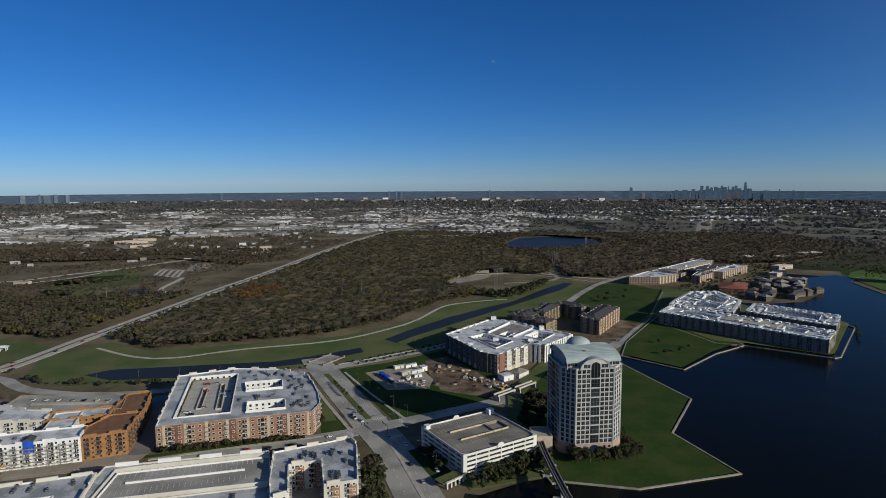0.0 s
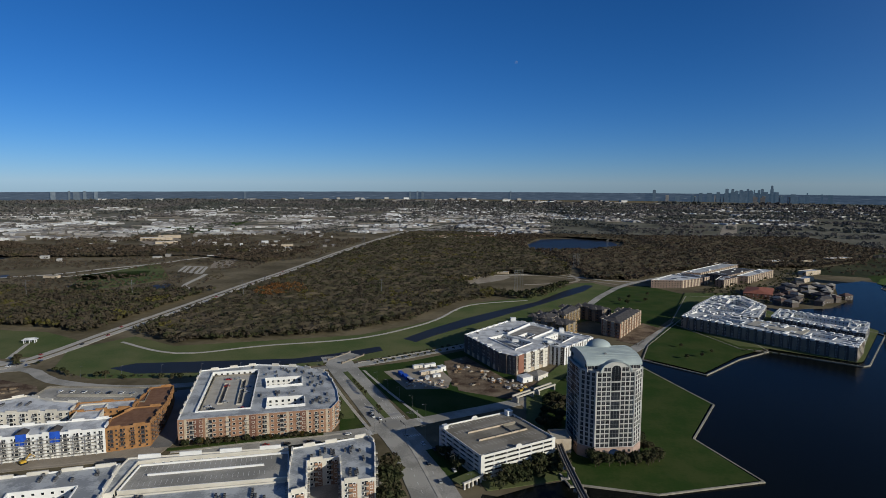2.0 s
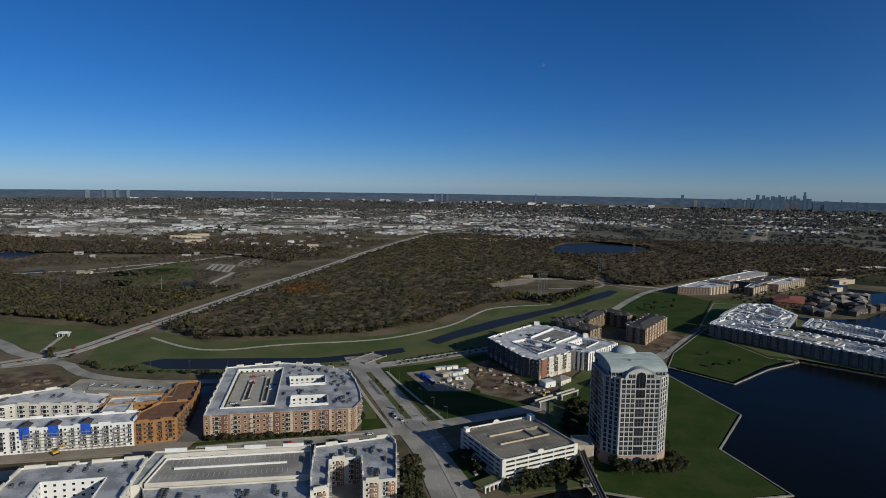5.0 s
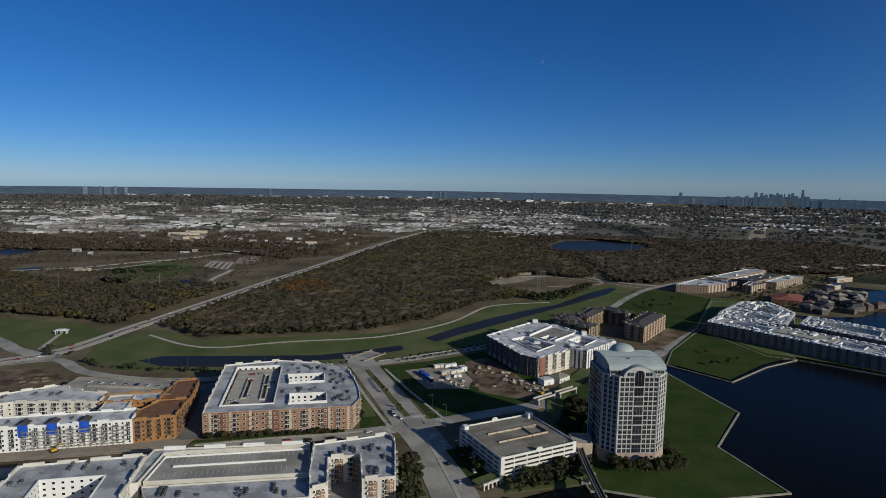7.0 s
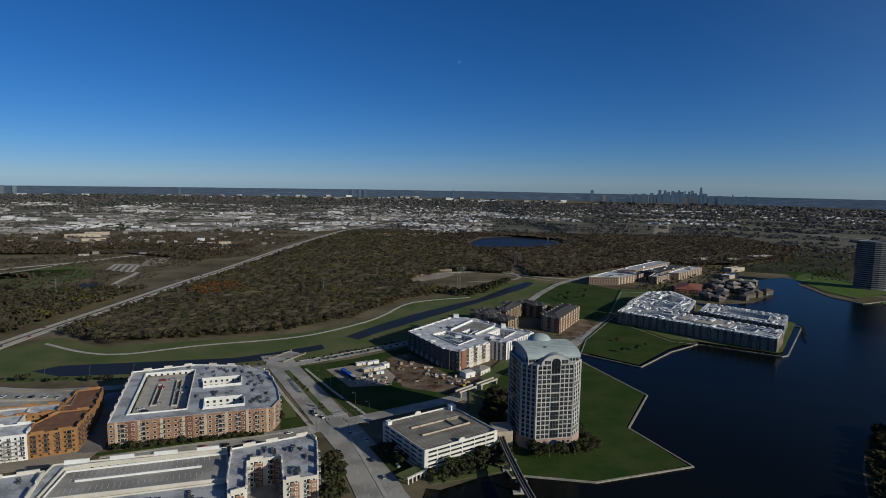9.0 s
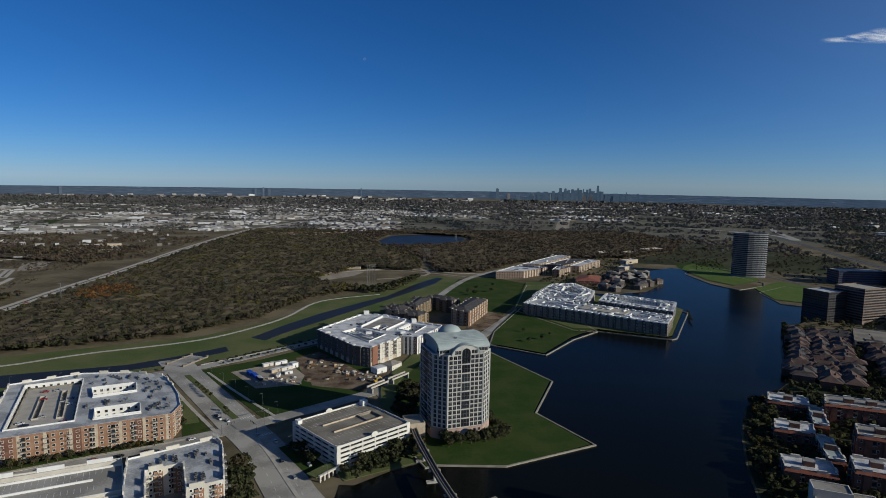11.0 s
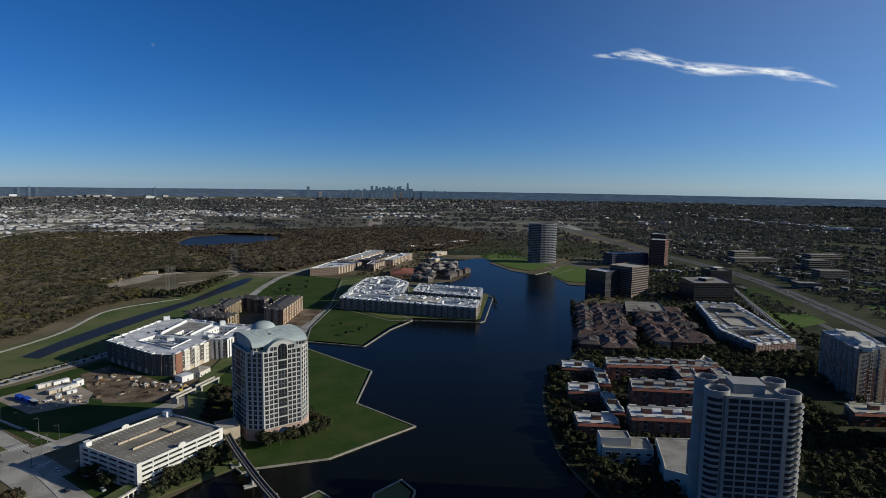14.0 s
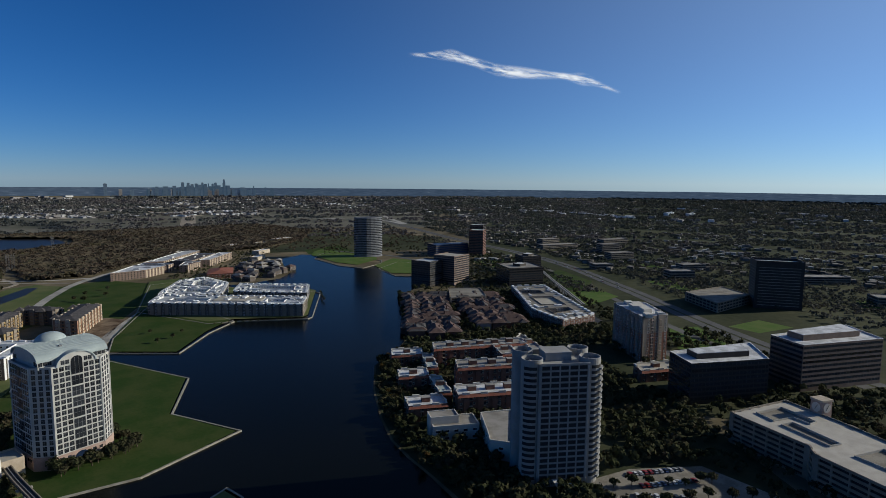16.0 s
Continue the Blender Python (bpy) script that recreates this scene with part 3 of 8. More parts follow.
def in_poly(x, y, p):
    r = np.zeros(len(x), bool)
    for i in range(len(p)):
        (x0, y0), (x1, y1) = p[i - 1], p[i]
        if y0 != y1:
            r ^= ((y0 > y) != (y1 > y)) & (x < (x1 - x0) * (y - y0) / (y1 - y0) + x0)
    return r


def near_line(x, y, pts, dist):
    r = np.zeros(len(x), bool)
    for (ax, ay), (bx, by) in zip(pts, pts[1:]):
        dx, dy = bx - ax, by - ay
        t = np.clip(((x - ax) * dx + (y - ay) * dy) / (dx * dx + dy * dy), 0, 1)
        r |= np.hypot(x - ax - t * dx, y - ay - t * dy) < dist
    return r


def patches(x, y, size, seed):
    """Slow random field between 0 and 1 over the plan."""
    g = np.random.default_rng(seed)
    f = np.zeros(len(x))
    for k in range(9):
        a, ph, s = g.uniform(0, 6.28), g.uniform(0, 6.28), size * g.uniform(0.5, 1.8)
        f += np.sin((x * np.cos(a) + y * np.sin(a)) / s * 6.28 + ph)
    return 0.5 + f / 9


def laid(x, y):
    """Flat plan places, as laid on the land: points and scale."""
    d = np.hypot(x, y)
    r = np.where(d <= FLAT, d, FLAT + SPAN * (1 - np.exp(-np.maximum(0, d - FLAT) / SPAN)))
    s = r / d
    return np.stack([x * s, y * s, np.where(d <= FLAT, 0, EYE * (1 - s))], 1), s


HIGHWAY = [(-440, 500), (-408, 545), (-399, 640), (-382, 810), (-366, 989), (-340, 1211), (-300, 1646), (-215, 2236), (-61, 2728)]
FREEWAY = [(1900, 2150), (1724, 1888), (1352, 1225), (1101, 730), (865, 427), (714, 259), (640, 170)]
WOOD_NEAR = [(-376, 655), (-362, 810), (-346, 989), (-318, 1211), (-275, 1646), (-190, 2236), (60, 2236), (190, 1690), (190, 1640), (240, 1340), (215, 1150), (90, 1185), (0, 1040), (75, 960), (70, 935), (-5, 865), (-62, 745), (-120, 680), (-210, 643), (-300, 612)]
WEST_BELT = [(-420, 650), (-402, 810), (-388, 940), (-560, 880), (-640, 880), (-900, 1000), (-1400, 1100), (-1300, 800), (-900, 640), (-640, 690), (-480, 665)]
WEST_BELT2 = [(-420, 1280), (-380, 1640), (-560, 1600), (-900, 1560), (-1500, 1640), (-1600, 1300), (-1000, 1300), (-640, 1380)]
POND_HOLE = [(185, 1650), (195, 1830), (265, 2030), (360, 2085), (460, 2090), (505, 1960), (495, 1800), (440, 1725), (331, 1655), (240, 1635)]
EAST_WOOD = [(250, 1340), (235, 1120), (330, 1120), (460, 1260), (640, 1330), (760, 1330), (1000, 1500), (1200, 1750), (1250, 2200), (200, 2200), (60, 2236), (190, 1640)]


DIRT = [[(-748, 1029), (-692, 1090), (-664, 1225)], [(-860, 985), (-801, 1042), (-757, 1072), (-718, 1152), (-657, 1237), (-610, 1352), (-560, 1420), (-420, 1560)], [(-420, 935), (-463, 971), (-479, 1074), (-485, 1110)], [(-552, 1140), (-574, 1218), (-526, 1210), (-497, 1112), (-552, 1140)], [(-535, 1130), (-545, 1210)]]


def region(poly, step, seed):
    """Jittered places in a polygon; the step widens with distance."""
    g = np.random.default_rng(seed)
    xs, ys = [q[0] for q in poly], [q[1] for q in poly]
    x, y = (a.ravel() for a in np.meshgrid(np.arange(min(xs), max(xs), step), np.arange(min(ys), max(ys), step)))
    x, y = x + g.uniform(-0.6, 0.6, len(x)) * step, y + g.uniform(-0.6, 0.6, len(x)) * step
    keep = in_poly(x, y, poly) & (g.uniform(0, 1, len(x)) < np.minimum(1, (850 / np.hypot(x, y)) ** 0.9))
    return x[keep], y[keep], np.maximum(1, np.hypot(x, y)[keep] / 850) ** 0.45


def wood(name, poly, step, seed, material, label, k=30, leaf=0.30, hi=(7, 12), ra=(4.2, 6.6), hole=None, thin=0.0):
    x, y, grow = region(poly, step, seed)
    keep = ~near_line(x, y, HIGHWAY, 24)
    for line in DIRT:
        keep &= ~near_line(x, y, line, 15)
    if hole:
        keep &= ~in_poly(x, y, hole)
    if thin:
        keep &= patches(x, y, 260, seed) > thin
    x, y, grow = x[keep], y[keep], grow[keep]
    p, s = laid(x, y)
    return stuff(name, p, rng.uniform(*ra, len(x)) * grow, rng.uniform(*hi, len(x)), k, leaf, material, label)


def undergrowth(name, poly, seed, z, material, label, cell=7.0):
    """A rough sheet added under the crowns to fill the dark gaps between them."""
    xs, ys = np.arange(min(q[0] for q in poly), max(q[0] for q in poly), cell), np.arange(min(q[1] for q in poly), max(q[1] for q in poly), cell)
    gx, gy = np.meshgrid(xs, ys)
    g = np.random.default_rng(seed)
    px, py = (gx + g.uniform(-2.5, 2.5, gx.shape)).ravel(), (gy + g.uniform(-2.5, 2.5, gx.shape)).ravel()
    ok = (in_poly(px, py, inset(ccw(poly), 6)) & ~near_line(px, py, HIGHWAY, 26)).reshape(gx.shape)
    pz = g.uniform(z * 0.5, z, gx.size)
    p, s_ = laid(px, py)
    p[:, 2] += pz
    n = gx.shape[1]
    faces = [(r * n + c, r * n + c + 1, (r + 1) * n + c + 1, (r + 1) * n + c) for r in range(gx.shape[0] - 1) for c in range(n - 1) if ok[r, c] and ok[r, c + 1] and ok[r + 1, c] and ok[r + 1, c + 1]]
    me = bpy.data.meshes.new(name)
    me.from_pydata(p.tolist(), [], faces)
    me.materials.append(material)
    return tagged(new(name, me), label, "woods", kind="stuff")


undergrowth("undergrowth", WOOD_NEAR, 61, 8.5, M["thicket"], "grey-brown undergrowth below the winter woods")
undergrowth("undergrowth", WEST_BELT, 62, 8.0, M["thicket"], "grey-brown undergrowth below the winter woods")
undergrowth("undergrowth", WEST_BELT2, 63, 4.0, M["thicket"], "grey-brown thicket on the flats", 9)
undergrowth("undergrowth", [q for q in EAST_WOOD if q != (60, 2236)][:-1] + [(505, 1960), (495, 1800), (331, 1655), (240, 1635)], 64, 8.5, M["thicket"], "grey-brown undergrowth of the bottomland", 9)
wood("woods", WOOD_NEAR, 6.6, 1, M["woods"], "dense winter woodland with brown, olive and yellow crowns", 40, 0.20, (5, 12), (2.8, 6.0))
wood("russet_thicket", [(-322, 916), (-316, 982), (-268, 992), (-240, 926), (-281, 872), (-310, 880)], 6.0, 71, M["leaf_orange"], "russet oak thicket at the edge of the highway", 30, 0.25, (7, 13), (3.0, 5.5))
wood("woods", WEST_BELT, 7.5, 2, M["woods"], "winter woodland belt with brown and yellow crowns", 26)
wood("woods", WEST_BELT2, 9.5, 3, M["woods_brown"], "brown leafless thicket on the flats", 16, thin=0.3)
wood("woods", EAST_WOOD, 9.0, 4, M["woods_brown"], "brown leafless bottomland woods around the pond", 15, hole=POND_HOLE)
wood("scrub", [(-440, 950), (-640, 900), (-900, 1010), (-1400, 1120), (-1600, 1300), (-1000, 1300), (-640, 1380), (-420, 1280)], 9.5, 5, M["woods_brown"], "low scrub scattered on dry flats", 12, hi=(2.5, 6), ra=(2.0, 4.0), thin=0.34)
wood("scrub", [(-1600, 1330), (-1010, 1310), (-640, 1400), (-420, 1300), (-340, 1400), (-290, 1900), (-500, 2150), (-1300, 1750)], 11, 7, M["woods_brown"], "brown scrub and thickets on the far flats", 9, hi=(3, 8), ra=(3.0, 5.5), thin=0.36)
wood("canal_bank_trees", [(100, 905), (140, 945), (205, 1080), (110, 960), (60, 935)], 7, 6, M["leaf"], "dark low trees along the canal bank", 26)


def far_field(n, az0, az1, d0, d1, seed):
    g = np.random.default_rng(seed)
    az, d = np.radians(g.uniform(az0, az1, n)), np.exp(g.uniform(math.log(d0), math.log(d1), n))
    return -np.sin(az) * d, np.cos(az) * d, d


# beyond: tree cover over the plain
x, y, d = far_field(24000, -20, 62, 2200, 7800, 11)
keep = (patches(x / d * 900, np.log(d) * 900, 130, 3) + np.clip((d - 3600) / 4000, 0, 0.6) > 0.52) & ~near_line(x, y, HIGHWAY, 40)
x, y, d = x[keep], y[keep], d[keep]
p, s = laid(x, y)
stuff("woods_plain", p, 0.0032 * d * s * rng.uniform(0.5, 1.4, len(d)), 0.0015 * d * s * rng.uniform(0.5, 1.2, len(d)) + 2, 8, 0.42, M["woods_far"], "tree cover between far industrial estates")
x, y, d = far_field(9500, -62, -18, 1900, 9500, 12)
keep = ~near_line(x, y, FREEWAY, 60) & ~((d < 2300) & in_poly(x, y, EAST_WOOD)) & (patches(x / d * 900, np.log(d) * 900, 120, 5) > 0.42)
x, y, d = x[keep], y[keep], d[keep]
p, s = laid(x, y)
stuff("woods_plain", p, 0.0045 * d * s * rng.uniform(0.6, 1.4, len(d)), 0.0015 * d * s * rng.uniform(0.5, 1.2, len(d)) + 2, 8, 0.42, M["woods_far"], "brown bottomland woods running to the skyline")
# suburb under dark green trees
x, y, d = far_field(32000, -108, -45, 900, 9800, 13)
keep = ~near_line(x, y, FREEWAY, 45) & ((x * 0.84 - y * 0.54) > 300) & (patches(x / d * 900, np.log(d) * 900, 90, 6) > 0.30)
x, y, d = x[keep], y[keep], d[keep]
p, s = laid(x, y)
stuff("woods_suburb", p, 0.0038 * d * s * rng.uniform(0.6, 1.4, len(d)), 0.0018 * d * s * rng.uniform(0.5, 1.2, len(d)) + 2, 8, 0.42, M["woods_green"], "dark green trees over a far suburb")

# ---- the far plain: sheds, houses, skyline ----
def boxes_mesh(name, centre, w, dpt, h, ang, material):
    n = len(centre)
    c, s = np.cos(ang), np.sin(ang)
    corners = np.array([(-1, -1, 0), (1, -1, 0), (1, 1, 0), (-1, 1, 0), (-1, -1, 1), (1, -1, 1), (1, 1, 1), (-1, 1, 1)], float)
    lx, ly, lz = corners[:, 0] * w[:, None] / 2, corners[:, 1] * dpt[:, None] / 2, corners[:, 2] * h[:, None]
    v = np.stack([centre[:, :1] + lx * c[:, None] - ly * s[:, None], centre[:, 1:2] + lx * s[:, None] + ly * c[:, None], centre[:, 2:3] + lz], 2).reshape(-1, 3)
    f = np.array([(4, 5, 6, 7), (0, 1, 5, 4), (1, 2, 6, 5), (2, 3, 7, 6), (3, 0, 4, 7)])
    ff = (f[None] + (np.arange(n) * 8)[:, None, None]).reshape(-1, 4)
    me = bpy.data.meshes.new(name)
    me.from_pydata(v.tolist(), [], ff.tolist())
    me.materials.append(material)
    return me


def spread(name, n, az0, az1, d0, d1, seed, wide, material, label, category, cut, size=90, high=(4, 8), grid=0.28, avoid=None):
    x, y, d = far_field(n, az0, az1, d0, d1, seed)
    g = np.random.default_rng(seed + 100)
    keep = (patches(x / d * 900, np.log(d) * 900, size, seed) > cut) & ~near_line(x, y, HIGHWAY, 50) & ~near_line(x, y, FREEWAY, 60)
    if avoid:
        keep &= ~in_poly(x, y, avoid)
    x, y, d = x[keep], y[keep], d[keep]
    p, s = laid(x, y)
    k = s * np.maximum(1, d / 5200)
    me = boxes_mesh(name, p, g.uniform(*wide, len(d)) * k, g.uniform(wide[0] * 0.7, wide[1] * 0.6, len(d)) * k, g.uniform(*high, len(d)) * s * np.maximum(1, d / 6000), grid + g.choice([0, 1.571], len(d)) + g.normal(0, 0.03, len(d)), material)
    return tagged(new(name, me), label, category, kind="stuff")


spread("industrial_sheds", 8500, -8, 60, 2150, 5000, 21, (7, 44), M["sheds"], "white and grey flat-roofed industrial sheds", "sheds", 0.47)
spread("industrial_sheds", 3600, -30, 4, 3300, 7800, 22, (7, 40), M["sheds"], "white and grey flat-roofed industrial sheds", "sheds", 0.5)
spread("industrial_sheds", 1900, -62, -28, 4500, 9000, 23, (10, 45), M["sheds"], "pale far buildings on the plain", "sheds", 0.5)
spread("far_buildings", 900, -100, -45, 3000, 9500, 24, (14, 60), M["sheds"], "pale far buildings above suburban trees", "buildings", 0.62, high=(6, 14))
spread("suburb_houses", 3000, -105, -48, 1150, 5000, 25, (10, 18), M["houses"], "grey-roofed houses under suburban trees", "houses", 0.38, high=(4, 7))
spread("far_buildings", 500, -18, 60, 7000, 9300, 26, (20, 70), M["sheds"], "pale far buildings near the horizon", "buildings", 0.55, high=(8, 20))
spread("shed_yards", 900, -8, 60, 2300, 6500, 31, (50, 190), M["gravel"], "pale paved yards between industrial sheds", "yards", 0.40, high=(0.4, 0.9))
spread("shed_yards", 300, -30, -6, 3300, 7500, 32, (50, 170), M["gravel"], "pale paved yards between industrial sheds", "yards", 0.48, high=(0.4, 0.9))
spread("site_sheds", 90, 12, 36, 1500, 2150, 27, (7, 20), M["sheds"], "pale sheds and yards on the flats", "sheds", 0.45, size=60)

for name, p, m, lab in (
        ("yard_gravel", [(-985, 1772), (-966, 1960), (-854, 1790), (-780, 1640), (-880, 1640)], "gravel", "pale gravel yard on the flats"),
        ("yard_gravel", [(-549, 1631), (-473, 1636), (-419, 1473), (-481, 1470)], "gravel", "pale gravel yard beside sheds"),
        ("yard_gravel", [(-516, 1200), (-550, 1300), (-512, 1350), (-478, 1200)], "gravel", "pale building pads on cleared earth"),
        ("pond_flats", [(-650, 950), (-651, 978), (-600, 970), (-583, 919), (-618, 913)], "murky", "shallow pond on the flats"),
        ("pond_flats", [(-519, 972), (-493, 991), (-479, 935), (-498, 943)], "murky", "shallow pond on the flats"),
        ("pond_flats", [(-853, 1026), (-835, 1058), (-810, 1033), (-828, 996)], "murky", "shallow pond on the flats"),
        ("meadow", [(-700, 1037), (-684, 1112), (-609, 1140), (-581, 1072), (-661, 1010)], "lawn", "green meadow beside the dirt road"),
        ("pond_flats", [(-1180, 1290), (-1110, 1426), (-1035, 1404), (-1014, 1205), (-1100, 1180)], "murky", "long narrow pond on the flats"),
        ("meadow", [(-700, 1069), (-658, 1268), (-523, 1043), (-611, 880)], "lawn_dry", "pale winter meadow on the flats"),
        ("clearing", [(7, 1031), (75, 1165), (193, 1138), (150, 1010), (95, 975)], "ground", "rough tan clearing under the power line"),
        ("park_rows", [(828, 1242), (970, 1292), (880, 1100), (822, 1080), (786, 1161)], "lawn", "green park with rows of young trees")):
    sheet(name, p, 0.14, M[m], lab, "land")


def far_sheet(name, p, material, label):
    """Flat land beyond the level plain."""
    bm = bmesh.new()
    v = []
    for x, y in ccw(p):
        d = math.hypot(x, y)
        r, z, s = far_place(d)
        v.append(bm.verts.new((x * s, y * s, z + 1.2)))
    bm.faces.new(v)
    bmesh.ops.triangulate(bm, faces=bm.faces)
    tagged(link(name, bm, material), label, "land", kind="structure")


far_sheet("meadow_far", [(-1234, 2390), (-1264, 2847), (-1024, 2872), (-885, 2139), (-953, 2050)], M["lawn"], "green playing fields between far estates")
for p in ([(-1116, 1766), (-1136, 1876), (-1026, 1819), (-1013, 1716)], [(-805, 1730), (-719, 1654), (-749, 1904), (-800, 1900)], [(-154, 1866), (-96, 1783), (41, 1766), (80, 1900), (-30, 2000)], [(-40, 1100), (-4, 1127), (48, 1175), (99, 1143), (79, 1100), (20, 1040)]):
    sheet("yard_gravel", p, 0.16, M["gravel"], "pale gravel yard among winter woods", "land")
sheet("pond_flats", [(-30, 1001), (-27, 1069), (-18, 1060), (-8, 1010)], 0.15, M["murky"], "small pond at the edge of the woods", "pond")
for q in ([(-552, 1140), (-574, 1218)], [(-574, 1218), (-526, 1210)], [(-526, 1210), (-497, 1112)], [(-497, 1112), (-552, 1140)], [(-524, 1126), (-550, 1214)], [(-540, 1134), (-564, 1216)], [(-510, 1120), (-536, 1212)]):
    road("road_pad", q, 6, "pale edge of a cleared building pad", "pave", 0.22, "pad", 20)
road("road_track", [(-420, 935), (-463, 971), (-479, 1074), (-485, 1110)], 8, "pale track to the building pads", "pave", 0.2, step=20)
road("road_dirt", [(-748, 1029), (-692, 1090), (-664, 1225)], 7, "pale dirt road across the flats", "pave", 0.22, step=30)
road("road_dirt", [(-860, 985), (-801, 1042), (-757, 1072), (-718, 1152), (-657, 1237), (-610, 1352), (-560, 1420), (-420, 1560)], 10, "pale dirt road across the flats", "pave", 0.2, step=40)
road("road_service", [(70, 1144), (143, 1169), (210, 1133), (282, 1069)], 6, "pale service road by the power line", "gravel", 0.26, step=20)
road("road_service", [(113, 1051), (169, 1070), (220, 1112), (211, 1221)], 7, "pale gravel track to the woods", "gravel", 0.28, step=20)
road("road_bridge", [(60, 1150), (160, 1190), (215, 1160), (270, 1120), (330, 1100)], 8, "pale service road over the canal", "pave", 0.3, step=20)
road("road_levee", [(900, 2050), (1325, 2995), (1804, 4000), (2300, 4700)], 60, "pale levee and floodway strip", "gravel", 0.5, step=120)
road("road_interchange", [(1700, 2600), (1850, 2150), (1740, 1860), (2200, 2500), (2700, 2750)], 26, "curving pale freeway interchange", "concrete", 0.8, step=60)


def skyscraper(az, top, wide, depth, material, steps=1):
    """A far tower on the rim of the plain; az in degrees, top in metres over the rim."""
    r = 4282
    x, y, z = -math.sin(radians(az)) * r, math.cos(radians(az)) * r, ground_height(r) - 4
    th = thing("skyscraper", "far downtown tower of glass and stone on the horizon", "skyscraper", x, y, z, az, group="downtown skyline")
    bm, h = bmesh.new(), RIM - z + top * 1.2 - 6
    w = wide
    for k in range(steps):
        z1 = h * (1 - 0.18 * (steps - 1 - k))
        z0 = 0 if k == 0 else h * (1 - 0.18 * (steps - k))
        box(bm, -w / 2, -depth / 2, z0, w / 2, depth / 2, z1)
        w *= 0.72
    part("wall", bm, M[material], th)
    if top > 18:
        bm = bmesh.new()
        box(bm, -w / 3, -depth / 5, h, w / 3, depth / 5, h + 1.5)
        part("penthouse", bm, M["hvac"], th)


# a long line of white buildings beyond the suburb
rw = np.random.default_rng(44)
tt = rw.uniform(0, 1, 46)
tx, ty = 3340 - 340 * tt ** 2 + rw.normal(0, 25, 46), 2480 - 1040 * tt + rw.normal(0, 25, 46)
tp, ts = laid(tx, ty)
me = boxes_mesh("white_terminals", tp, rw.uniform(14, 60, 46) * ts, rw.uniform(12, 26, 46) * ts, rw.uniform(6, 13, 46) * ts, rw.uniform(-0.2, 0.2, 46) + 1.9, M["roof_white"])
tagged(new("white_terminals", me), "long line of low white buildings beyond the suburb", "buildings", kind="stuff")

for x, y, r in ((3484, 1448, 17), (3560, 1462, 15), (3640, 1480, 16), (3528, 1334, 17), (3600, 1337, 15)):
    p, k = laid(np.array([float(x)]), np.array([float(y)]))
    th = thing("storage_tank", "round white storage tank on the far plain", "storage tank", *p[0].tolist(), group="far storage tanks")
    bm = bmesh.new()
    bmesh.ops.create_cone(bm, cap_ends=True, segments=24, radius1=r * k[0], radius2=r * k[0], depth=16 * k[0], matrix=Matrix.Translation((0, 0, 8 * k[0])))
    part("shell", bm, M["white"], th)
    bm = bmesh.new()
    bmesh.ops.create_cone(bm, cap_ends=True, segments=24, radius1=r * k[0] + 0.3, radius2=1.0, depth=3 * k[0], matrix=Matrix.Translation((0, 0, 17.5 * k[0])))
    part("roof", bm, M["roof_white"], th)

# the last blue-grey band under the horizon: a ring glowing with painted haze
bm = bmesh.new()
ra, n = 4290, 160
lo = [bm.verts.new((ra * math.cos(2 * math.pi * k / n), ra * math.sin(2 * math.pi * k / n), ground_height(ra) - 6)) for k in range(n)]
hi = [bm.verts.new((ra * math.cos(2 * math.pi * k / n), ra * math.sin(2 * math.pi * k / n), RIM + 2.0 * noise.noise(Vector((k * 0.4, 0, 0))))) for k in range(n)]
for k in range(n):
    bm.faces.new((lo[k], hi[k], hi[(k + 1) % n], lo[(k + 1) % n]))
dm = mat("blue_haze_glow", (0.012, 0.016, 0.02), (0.018, 0.022, 0.027), scale=0.004, rough=1, bump=0)
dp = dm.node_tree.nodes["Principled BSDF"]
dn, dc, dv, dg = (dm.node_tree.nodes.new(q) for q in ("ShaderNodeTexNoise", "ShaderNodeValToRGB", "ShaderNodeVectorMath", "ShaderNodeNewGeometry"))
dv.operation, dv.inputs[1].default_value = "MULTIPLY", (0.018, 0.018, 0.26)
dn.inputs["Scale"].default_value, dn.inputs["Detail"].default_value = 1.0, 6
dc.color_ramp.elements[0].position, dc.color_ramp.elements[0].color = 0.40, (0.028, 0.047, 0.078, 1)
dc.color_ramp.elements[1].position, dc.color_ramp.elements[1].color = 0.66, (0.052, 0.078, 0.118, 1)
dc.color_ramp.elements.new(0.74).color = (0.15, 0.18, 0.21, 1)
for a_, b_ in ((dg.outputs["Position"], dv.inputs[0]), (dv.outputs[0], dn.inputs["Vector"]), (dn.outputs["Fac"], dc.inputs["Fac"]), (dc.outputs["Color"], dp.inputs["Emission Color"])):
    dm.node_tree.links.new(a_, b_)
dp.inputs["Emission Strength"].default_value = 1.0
tagged(link("backdrop_distance", bm, dm), "blue-grey ring below the horizon, glowing with painted distance haze", "distance", kind="structure")
# far towers glow faint blue, standing in for the haze before them
sm = mat("haze_glow_far_facade", (0.048, 0.058, 0.070), (0.085, 0.098, 0.112), scale=0.05, rough=0.6, bump=0, rand=0.35)
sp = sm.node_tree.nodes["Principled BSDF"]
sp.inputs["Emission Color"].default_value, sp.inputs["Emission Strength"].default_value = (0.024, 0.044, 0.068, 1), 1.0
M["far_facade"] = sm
rs = random.Random(5)
